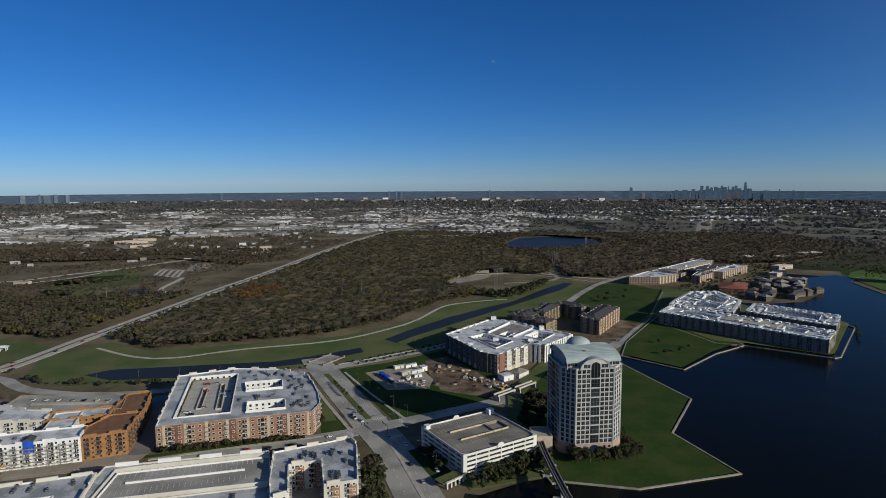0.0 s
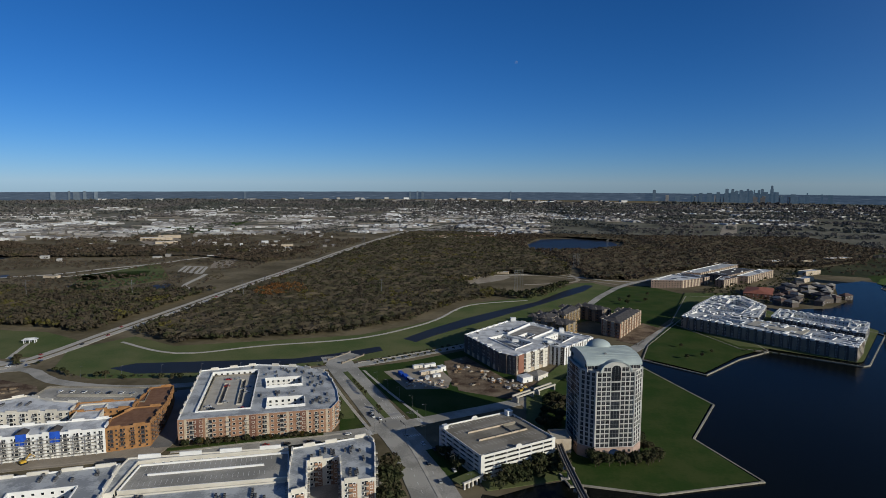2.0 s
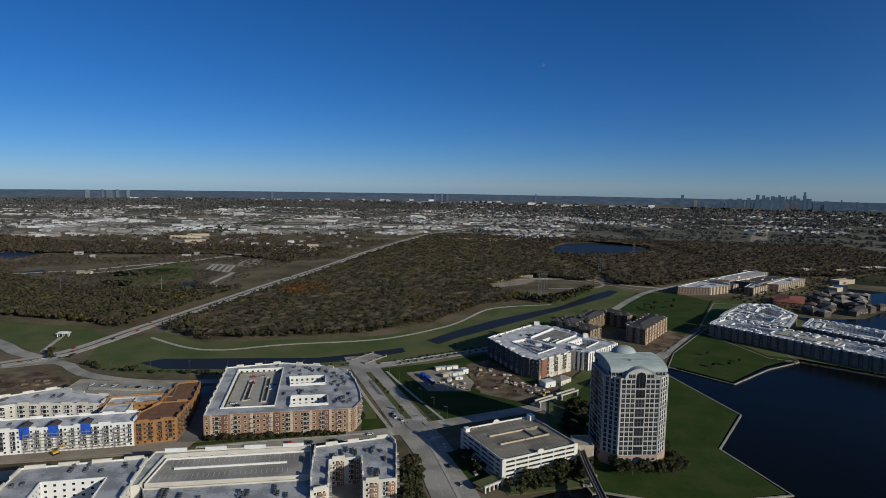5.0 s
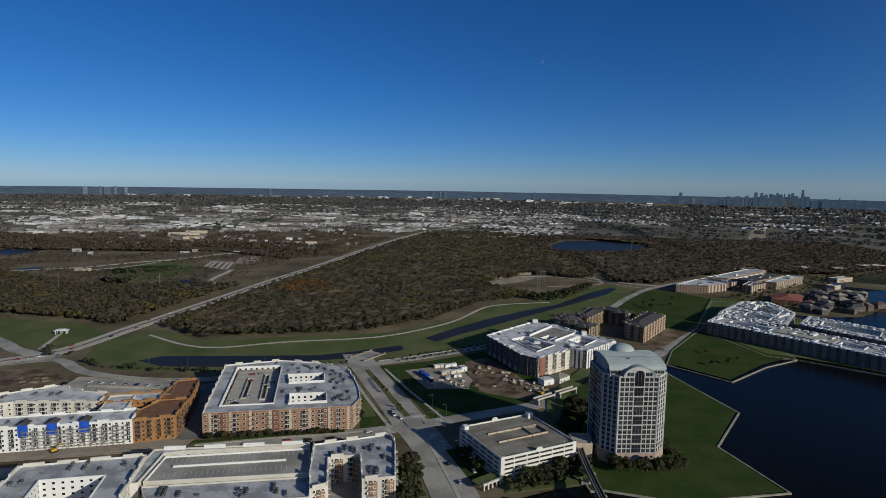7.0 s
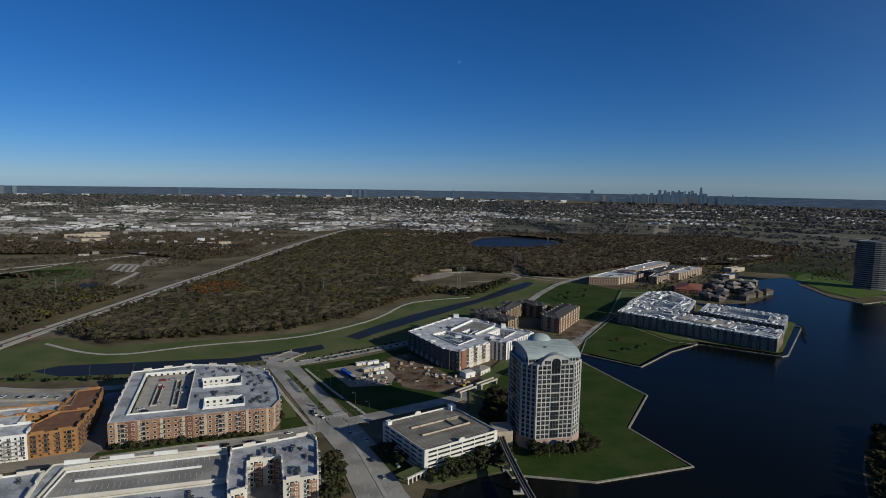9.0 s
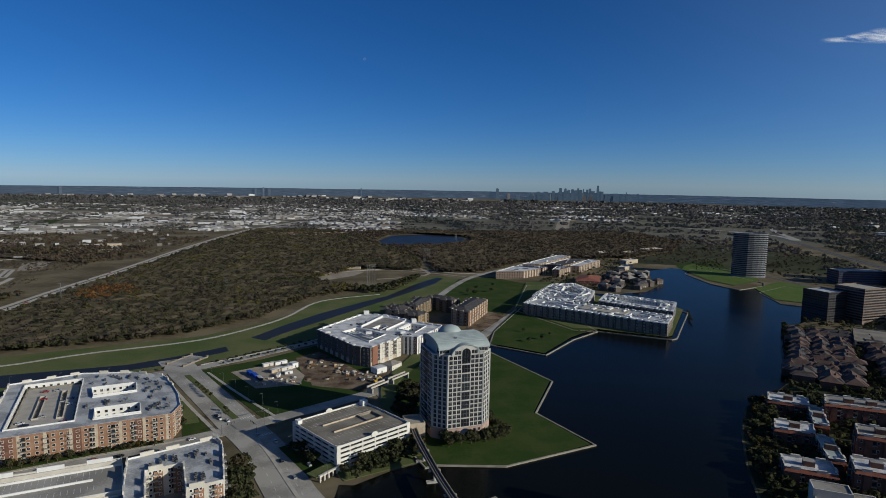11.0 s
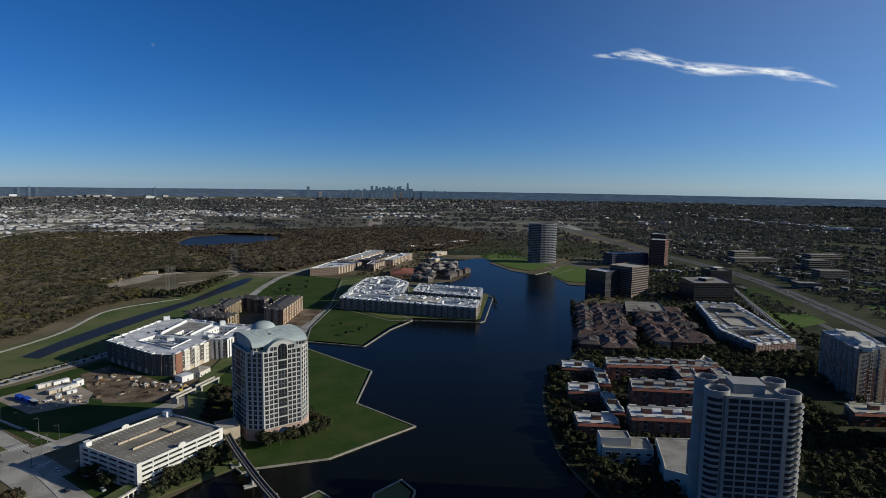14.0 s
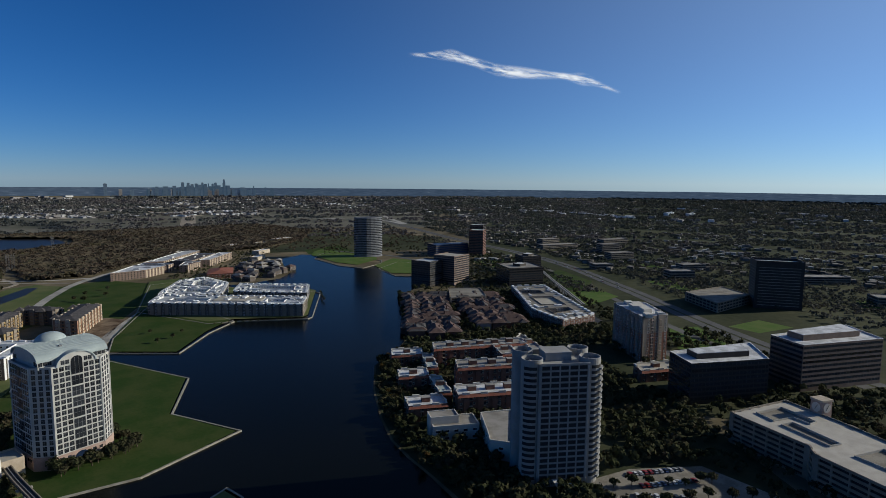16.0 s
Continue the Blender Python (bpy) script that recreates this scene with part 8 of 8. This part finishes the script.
CARS.append(make_car(("van_white", (0.72, 0.72, 0.71)), "white delivery van with dark windows", True))
NEWCARS = {id(c) for c in CARS}
rv = random.Random(15)


def park(x, y, z, a, k=None):
    c = CARS[rv.choice((0, 0, 1, 1, 3, 3, 4, 2)) if k is None else k]
    m = pose(x, y, z, 0, 0, a + rv.uniform(-2, 2))
    if id(c) in NEWCARS:
        NEWCARS.discard(id(c))
        c.matrix_world = m
    else:
        copy_thing(c, m)


for k, (x, y, a) in enumerate(((-63, 425, -62), (-57, 420, -62), (-66, 431, 118), (-35, 392, 118), (-23, 380, -65), (-15, 372, -65), (-10, 366, -68), (-18, 352, 112), (-2, 344, -70), (-44, 455, 118), (-10, 330, 110), (-125, 371, 16), (-112, 374, 16), (-98, 378, 16), (-150, 362, 196), (-75, 392, 30))):
    park(x, y, 0.27, a, (5, 0, 1, 3, 0, 1, 3, 1, 3, 1, 3, 2, 1, 1, 3, 0)[k])
for x, y, a in ((-172, 398, 16), (-166, 440, 16), (-163, 446, 16), (-180, 446, 16), (-185, 462, 16), (-178, 464, 16), (-168, 412, 16), (-151, 402, 16), (-160, 434, 16), (-176, 402, 16)):
    park(x, y, 13.22, a)
for i in range(7):
    park(-300 + 9.5 * i + rv.uniform(-2, 2), 426.5, 12.52, 93)
for i in range(22):
    x, y = on((283, 137), -36, (i % 11) * 3.0, 4 + (i // 11) * 13)
    park(x, y - 14, 0.17, 54)
for i in range(9):
    x, y = on((272, 122), -52, i * 3.2, 3)
    park(x, y, 0.17, 38)
for i in range(14):
    t = i / 13
    x, y = (1101 + (865 - 1101) * t, 730 + (427 - 730) * t)
    park(x + rv.uniform(-10, 10), y + rv.uniform(-6, 6), 0.32, 52 + rv.choice((0, 180)))
for i in range(16):
    y = 560 + i * 40
    x = float(np.interp(y, [545, 640, 810, 989, 1211], [-408, -399, -382, -366, -340]))
    park(x + rv.choice((-6, 6)), y, 0.32, 85 + rv.choice((0, 180)))
for x, y, a in ((-415, 520, 30), (-410, 528, 60), (-402, 526, 120), (-420, 512, 20), (-428, 508, 20), (-398, 540, 95), (-405, 549, 95), (-412, 536, 150)):
    park(x, y, 0.34, a)

# boulevard: median, lane lines, crossings
road("median", [(-52, 424), (-66, 452), (-84, 490), (-104, 530)], 4.5, "planted boulevard median with a pale kerb", "lawn_dry", 0.42, "median", 8)
road("median", [(10, 258), (-9, 312), (-25, 360), (-34, 384)], 2.2, "narrow concrete boulevard median", "pave", 0.42, "median", 8)
road("pavement", [(-62, 402), (-84, 446), (-101, 482), (-122, 530)], 2.6, "pale footpath beside the boulevard", "pave", 0.33, "pavement", 8)
road("pavement", [(-26, 425), (-58, 480), (-88, 536)], 2.2, "pale footpath beside the lawn", "pave", 0.33, "pavement", 8)
road("pavement", [(-182, 357), (-138, 374), (-92, 389), (-74, 396)], 2.2, "pale footpath before the apartments", "pave", 0.33, "pavement", 8)
road("pavement", [(-98, 560), (-12, 623), (45, 676)], 2.0, "pale footpath along the canal", "pave", 0.33, "pavement", 10)
road("lawn_verge", [(-186, 361), (-138, 378), (-92, 392)], 4.0, "green verge before the apartments", "lawn", 0.28, "lawn", 8)
road("lawn_verge", [(-80, 420), (-88, 446), (-104, 482), (-120, 510)], 9.0, "green verge with shrubs beside the apartments", "lawn_dry", 0.27, "lawn", 8)
sheet("lawn_garage", [on((14, 334), G, -16, 6), on((14, 334), G, -1, 2), on((14, 334), G, -1, 50), on((14, 334), G, -10, 50)], 0.3, M["lawn"], "shaded green verge beside the garage", "lawn")
sheet("lawn_bankside", [on((14, 334), G, -2, -1), on((14, 334), G, -4, -12), (44, 331), (62, 338), (66, 358), on((14, 334), G, 58, -1)], 0.3, M["lawn_dry"], "planted bank below the garage", "lawn")
bm = bmesh.new()
for line, width in (([(-2, 300), (-20, 360)], 0.25), ([(-14, 300), (-30, 352)], 0.25), ([(-60, 424), (-113, 532)], 0.25), ([(-44, 424), (-94, 530)], 0.25)):
    (ax, ay), (bx, by) = line
    n = int(math.hypot(bx - ax, by - ay) / 9)
    for i in range(n):
        t0, t1 = i / n, i / n + 3.2 / math.hypot(bx - ax, by - ay)
        q = ribbon([(ax + (bx - ax) * t0, ay + (by - ay) * t0), (ax + (bx - ax) * t1, ay + (by - ay) * t1)], width)
        fill(bm, [q], 0.275)
for c, ang in (((-44, 424), 28), ((-30, 392), 28), ((-60, 398), 118), ((-26, 420), 118)):
    for i in range(7):
        x, y = on(c, ang, (i - 3) * 1.6, 0)
        fill(bm, [rect(x, y, 0.6, 3.0, ang)], 0.278)
tagged(link("road_markings", bm, M["paint"]), "white painted lane dashes and crossing bars", "road marking", kind="stuff")


def street_lamp(x, y, a, h=10):
    th = thing("street_lamp", "tall thin grey street lamp with one arm", "street lamp", x, y, 0.2, a, group="street lamps")
    bm = bmesh.new()
    bmesh.ops.create_cone(bm, cap_ends=True, segments=8, radius1=0.11, radius2=0.06, depth=h, matrix=Matrix.Translation((0, 0, h / 2)))
    part("pole", bm, M["hvac"], th)
    bm = bmesh.new()
    box(bm, 0, -0.06, h - 0.2, 2.4, 0.06, h - 0.05)
    part("arm", bm, M["hvac"], th)
    bm = bmesh.new()
    box(bm, 1.9, -0.2, h - 0.32, 2.8, 0.2, h - 0.2)
    part("lamp_head", bm, M["hvac"], th)


for i in range(7):
    t = i / 6
    street_lamp(-24 - 70 * t, 428 + 110 * t, 200)
    street_lamp(-330 + 200 * t, 495 + 35 * t, 80)
for i in range(5):
    street_lamp(8 - 10 * i, 322 + 22 * i, 200)
for s, t in ((50, 30), (8, 46), (50, 8)):
    x, y = on((14, 334), G, s, t)
    street_lamp(x, y, 0, 17)
for x, y, a in ((-58, 398, 30), (-30, 424, 210), (-36, 396, 120), (-62, 426, 300)):
    th = thing("traffic_signal", "traffic signal mast with a long arm", "traffic signal", x, y, 0.2, a, group="junction signals")
    bm = bmesh.new()
    box(bm, -0.13, -0.13, 0, 0.13, 0.13, 6.6)
    part("mast", bm, M["hvac"], th)
    bm = bmesh.new()
    box(bm, 0, -0.08, 6.1, 9, 0.08, 6.3)
    part("arm", bm, M["hvac"], th)
    for k in (4, 6.5, 8.6):
        bm = bmesh.new()
        box(bm, k - 0.2, -0.2, 5.5, k + 0.2, 0.2, 6.7)
        part("signal_head", bm, M["tyre"], th)

# canal bridge with square beige piers
br_ = thing("bridge", "small concrete canal bridge with beige parapets", "bridge", -112, 574, 0, 60)
for y in (-9, 9):
    bm = bmesh.new()
    box(bm, -16, y - 0.4, 0, 16, y + 0.4, 1.3)
    part("parapet", bm, M["tan_dark"], br_)
    for x in (-16, -5.5, 5.5, 16):
        bm = bmesh.new()
        box(bm, x - 0.8, y - 0.8, 0, x + 0.8, y + 0.8, 1.9)
        box(bm, x - 1.0, y - 1.0, 1.9, x + 1.0, y + 1.0, 2.2)
        part("pier", bm, M["tan_dark"], br_)
bm = bmesh.new()
box(bm, -16, -8.5, -0.2, 16, 8.5, 0.5)
part("deck", bm, M["concrete"], br_)

# elevated people-mover track
mt = thing("monorail_track", "raised concrete people-mover track over the lake", "track", 64, 366, 0, 0)
track = smooth_line([(64, 372), (64.5, 350), (66, 325), (68, 300), (71, 275), (76, 245), (84, 210)], 5)
for off, w, z0, z1, m, nm in ((0, 4.4, 7.6, 8.2, "asphalt_dark", "deck"), (-1.7, 0.5, 8.2, 9.1, "tan_dark", "guide_beam"), (1.7, 0.5, 8.2, 9.1, "tan_dark", "guide_beam"), (0, 0.35, 8.2, 8.6, "steel", "power_rail")):
    pts_ = []
    for i, q in enumerate(track):
        a, b = Vector(track[max(0, i - 1)]), Vector(track[min(len(track) - 1, i + 1)])
        d = (b - a).normalized()
        pts_.append((q[0] - d.y * off - 64, q[1] + d.x * off - 366))
    bm = bmesh.new()
    slab(bm, ribbon(pts_, w), z0, z1)
    part(nm, bm, M[m], mt)
for x, y in ((65.3, 338), (67, 312), (70, 284), (74, 256), (81, 222)):
    bm = bmesh.new()
    bmesh.ops.create_cone(bm, cap_ends=True, segments=12, radius1=0.8, radius2=0.8, depth=7.2, matrix=Matrix.Translation((x - 64, y - 366, 3.5)))
    part("column", bm, M["concrete"], mt)
    bm = bmesh.new()
    box(bm, x - 64 - 3.4, y - 366 - 0.8, 6.6, x - 64 + 3.4, y - 366 + 0.8, 7.6)
    part("crosshead", bm, M["concrete"], mt)
    bm = bmesh.new()
    box(bm, x - 64 - 4.5, y - 366 - 1.6, -0.3, x - 64 + 4.5, y - 366 + 1.6, 0.9)
    part("pile_cap", bm, M["pave"], mt)
stn = block("station", "small flat-roofed people-mover station beside the garage", "station", rect(60, 368, 12, 16, 4), 11, "stone_tan", "roof_tan", 0)
# low arcade wall on the shore beside the boulevard
aw = thing("arcade_wall", "low cream arcade wall at the water's edge", "wall", 4, 322, 0, 42)
for i in range(6):
    bm = bmesh.new()
    box(bm, i * 3.2, 0, 0, i * 3.2 + 0.9, 0.9, 3.2)
    part("pier", bm, M["stucco"], aw)
bm = bmesh.new()
box(bm, -0.4, -0.2, 3.2, 17.5, 1.1, 4.2)
part("lintel", bm, M["stucco"], aw)
bm = bmesh.new()
box(bm, -2, 1.1, 3.0, 17, 9, 3.6)
part("terrace", bm, M["lawn_dry"], aw, "planted terrace")

# building site: containers, trailers, heaps, machines
rq = random.Random(31)


def container(x, y, a, size, material, label, name="container"):
    th = thing(name, label, name.replace("_", " "), x, y, 0.2, a, group="site yard")
    w, d, h = size
    bm = bmesh.new()
    box(bm, -w / 2, -d / 2, 0.2, w / 2, d / 2, h)
    part("shell", bm, M[material], th)
    bm = bmesh.new()
    box(bm, -w / 2 - 0.15, -d / 2 - 0.15, h, w / 2 + 0.15, d / 2 + 0.15, h + 0.18)
    part("roof", bm, M["blue" if material == "blue" else "roof_white"], th)
    for s in (-1, 1):
        bm = bmesh.new()
        box(bm, s * w * 0.35 - 0.3, -d / 2, 0, s * w * 0.35 + 0.3, d / 2, 0.2)
        part("skid", bm, M["steel"], th)
    bm = bmesh.new()
    box(bm, -0.6, -d / 2 - 0.06, 0.4, 0.6, -d / 2 + 0.02, 2.3)
    part("door", bm, M["hvac"], th)


for x, y, a, s, m in ((-52, 524, 115, (9, 3.2, 2.9), "blue"), (-47, 516, 115, (9, 3.2, 2.9), "blue"), (-43, 509, 115, (9, 3, 2.8), "blueglass"), (-38, 548, 30, (12, 3.4, 3), "stucco"), (-28, 552, 30, (12, 3.4, 3), "white"), (-30, 530, 35, (13, 4, 3), "stone_tan"), (-22, 534, 35, (12, 3.5, 3), "stucco"), (-16, 541, 35, (6, 6, 4.5), "white"), (-20, 522, 20, (7, 3, 2.6), "white"), (-28, 515, 80, (6, 2.6, 2.6), "white")):
    container(x, y, a, s, m, "blue site container with a flat roof" if m.startswith("blue") else "pale site office trailer with a flat roof", "container" if m.startswith("blue") else "site_trailer")
container(58, 516, G, (11, 9, 5), "white", "small white site building with a grey roof", "site_building")


def heap(x, y, r, h, material, label, name="heap"):
    bm = bmesh.new()
    bmesh.ops.create_icosphere(bm, subdivisions=3, radius=1)
    for v in bm.verts:
        k = 0.75 + 0.5 * noise.noise(Vector((v.co.x * 2 + x, v.co.y * 2 + y, v.co.z * 2)))
        v.co = Vector((v.co.x * r * k, v.co.y * r * k, max(-0.05, v.co.z) * h * k))
    ob = link(name, bm, M[material], smooth=True)
    ob.location = (x, y, 0.15)
    tagged(ob, label, name.replace("_", " "), "site heaps")


for i in range(26):
    x, y = rq.uniform(-10, 62), rq.uniform(486, 580)
    if inside(x, y, [(-15, 571), (7, 590), (48, 508), (85, 492), (60, 468), (36, 472), (-6, 500)]):
        heap(x, y, rq.uniform(1.5, 4), rq.uniform(0.6, 2.0), rq.choice(("dirt", "dirt", "gravel", "pave")), "heap of loose earth and rubble on the site", "mound")
for i in range(12):
    heap(-360 - rq.uniform(0, 60), 440 + rq.uniform(0, 30), rq.uniform(2, 5), rq.uniform(0.6, 1.8), "dirt", "mound of bare earth on a vacant lot", "mound")
for i in range(40):
    x, y = rq.uniform(-45, -8), rq.uniform(490, 512)
    th = thing("material_stack", "stack of wrapped building materials", "stack", x, y, 0.2, rq.uniform(0, 180), group="site stacks")
    w, d, h = rq.uniform(1, 3), rq.uniform(0.8, 1.6), rq.uniform(0.6, 1.8)
    for k in range(3):
        bm = bmesh.new()
        box(bm, -w / 2 + 0.1 * k, -d / 2, h * k / 3, w / 2, d / 2, h * (k + 0.9) / 3)
        part("crate", bm, M[rq.choice(("white", "wood", "stone_tan", "steel"))], th)
for x, y, a in ((52, 488, 30), (-262, 336, 60)):
    th = thing("excavator", "yellow tracked excavator with a raised arm", "excavator", x, y, 0.2, a, group="site machines")
    for s in (-1.2, 1.2):
        bm = bmesh.new()
        box(bm, -2, s - 0.35, 0, 2, s + 0.35, 0.9)
        part("track", bm, M["tyre"], th)
    bm = bmesh.new()
    box(bm, -1.8, -1.4, 0.9, 1.4, 1.4, 2.2)
    part("body", bm, M["machine"], th)
    bm = bmesh.new()
    box(bm, 0.2, 0.3, 2.2, 1.5, 1.4, 3.3)
    part("cab", bm, M["darkglass"], th)
    for p0, p1 in (((1.2, 0, 1.8), (4.2, 0, 4.8)), ((4.2, 0, 4.8), (6.6, 0, 2.2))):
        d = Vector(p1) - Vector(p0)
        bm = bmesh.new()
        box(bm, -0.25, -0.25, 0, 0.25, 0.25, d.length)
        ob = part("arm", bm, M["machine"], th)
        ob.matrix_basis = Matrix.Translation(p0) @ d.to_track_quat("Z", "Y").to_matrix().to_4x4()
    bm = bmesh.new()
    box(bm, 6.2, -0.6, 1.2, 7.2, 0.6, 2.3)
    part("bucket", bm, M["steel"], th)
# elevated guideway past the lakeside apartments
RAIL = [(884, 588), (840, 547), (797, 507), (758, 469), (719, 432), (690, 404), (662, 378)]
for (x0, y0), (x1, y1) in zip(RAIL, RAIL[1:]):
    ln = math.hypot(x1 - x0, y1 - y0)
    th = thing("guideway_span", "elevated concrete guideway span with two dark running beams", "guideway", x0, y0, 0.2, math.degrees(math.atan2(y1 - y0, x1 - x0)), group="elevated guideway")
    for k in range(3):
        bm = bmesh.new()
        box(bm, ln * k / 3 + 1, -0.6, 0, ln * k / 3 + 2.2, 0.6, 7.0)
        box(bm, ln * k / 3 + 0.9, -2.4, 6.4, ln * k / 3 + 2.3, 2.4, 7.0)
        part("column", bm, M["tan_dark"], th)
    for y in (-1.7, 1.7):
        bm = bmesh.new()
        box(bm, 0, y - 0.7, 7.0, ln - 0.05, y + 0.7, 8.5)
        part("beam", bm, M["tower_concrete"], th)
# unfinished guideway beams on columns along the new street
for (x0, y0), (x1, y1) in (((44, 462), (60, 477)), ((63, 480), (80, 496)), ((96, 514), (112, 531))):
    d = Vector((x1 - x0, y1 - y0))
    th = thing("guideway_span", "unfinished concrete guideway span on short columns", "guideway", x0, y0, 0.2, math.degrees(math.atan2(d.y, d.x)), group="guideway spans")
    for yy in (-2.2, 2.2):
        bm = bmesh.new()
        box(bm, 0, yy - 0.5, 4.2, d.length, yy + 0.5, 5.6)
        part("beam", bm, M["pave"], th)
    for xx in (1.5, d.length - 1.5):
        bm = bmesh.new()
        box(bm, xx - 0.7, -3.0, 0, xx + 0.7, 3.0, 4.2)
        part("column", bm, M["concrete"], th)
# fences, stacks and heaps along the foot of the new apartments
for i in range(46):
    t = rq.random()
    x, y = 0 + 64 * t + rq.uniform(-4, 4), 548 - 62 * t + rq.uniform(-9, 9)
    if inside(x, y, WH):
        continue
    if rq.random() < 0.45:
        heap(x, y, rq.uniform(1.2, 3.2), rq.uniform(0.6, 1.8), rq.choice(("dirt", "gravel", "pave", "wood")), "heap of rubble and boards beside the new apartments", "mound")
    else:
        th = thing("material_stack", "stack of building materials beside the new apartments", "stack", x, y, 0.2, rq.uniform(0, 180), group="site stacks")
        w, d, h = rq.uniform(1.5, 4.5), rq.uniform(1.0, 2.2), rq.uniform(0.8, 2.2)
        for k in range(2):
            bm = bmesh.new()
            box(bm, -w / 2 + 0.15 * k, -d / 2, h * k / 2, w / 2, d / 2, h * (k + 0.92) / 2)
            part("crate", bm, M[rq.choice(("white", "wood", "stone_tan", "steel", "pave"))], th)
# park shelter by the junction
ps = thing("park_shelter", "small white park shelter with an open frame", "shelter", -456, 604, 0.1, 20)
for x in (-5, 0, 5):
    for y in (-2.5, 2.5):
        bm = bmesh.new()
        box(bm, x - 0.3, y - 0.3, 0, x + 0.3, y + 0.3, 3.6)
        part("post", bm, M["white"], ps)
bm = bmesh.new()
v = [bm.verts.new(c) for c in ((-7, -4, 3.6), (7, -4, 3.6), (7, 4, 3.6), (-7, 4, 3.6), (-4, 0, 5.6), (4, 0, 5.6))]
for f in ((0, 1, 5, 4), (1, 2, 5), (2, 3, 4, 5), (3, 0, 4), (3, 2, 1, 0)):
    bm.faces.new([v[i] for i in f])
part("roof", bm, M["roof_white"], ps)


# ---- the plan refitted to the view: one plane projection moves every place to suit the camera ----
VIEW_FIT = np.array([[1.050135, -0.003968, -1.4371], [-0.007434, 1.037772, -3.7778], [3.8709e-05, 5.4658e-05, 1.0]])
AS_LAID = ("ground", "backdrop_distance", "cloud_trail", "moon", "skyscraper", "sun")


def fit_to_view(p):
    """Plan points (n, 3), as laid on the land, moved to where they fit the camera's view."""
    r = np.maximum(1e-6, np.hypot(p[:, 0], p[:, 1]))
    q = np.clip((r - FLAT) / SPAN, 0, 0.9995)
    d = np.where(r <= FLAT, r, FLAT - SPAN * np.log(1 - q))
    up = p[:, 2] - np.where(r <= FLAT, 0, EYE * (1 - r / d))
    h = np.c_[p[:, :2] * (d / r)[:, None], np.ones(len(p))] @ VIEW_FIT.T
    h = h[:, :2] / h[:, 2:]
    out, k = laid(h[:, 0], h[:, 1])
    out[:, 2] += up * np.hypot(out[:, 0], out[:, 1]) / r
    return out


for ob in list(scene.objects):
    if ob.parent or ob.type == "CAMERA" or ob.name.split(".")[0] in AS_LAID:
        continue
    if ob.type == "MESH" and ob.matrix_basis == Matrix.Identity(4):
        co = np.empty(3 * len(ob.data.vertices), np.float32)
        ob.data.vertices.foreach_get("co", co)
        ob.data.vertices.foreach_set("co", fit_to_view(co.reshape(-1, 3).astype(float)).astype(np.float32).ravel())
        ob.data.update()
    else:
        m = ob.matrix_basis
        c = m.translation
        base = (c.x, c.y, c.z)
        a = fit_to_view(np.array([base, (c.x + 1, c.y, c.z), (c.x, c.y + 1, c.z), (c.x, c.y, c.z + 1)]))
        j = (a[1:] - a[0]).T
        turn = Matrix(((j[0, 0], j[0, 1], 0, a[0, 0]), (j[1, 0], j[1, 1], 0, a[0, 1]), (0, 0, j[2, 2], a[0, 2]), (0, 0, 0, 1)))
        ob.matrix_world = turn @ Matrix.Translation(-c) @ m
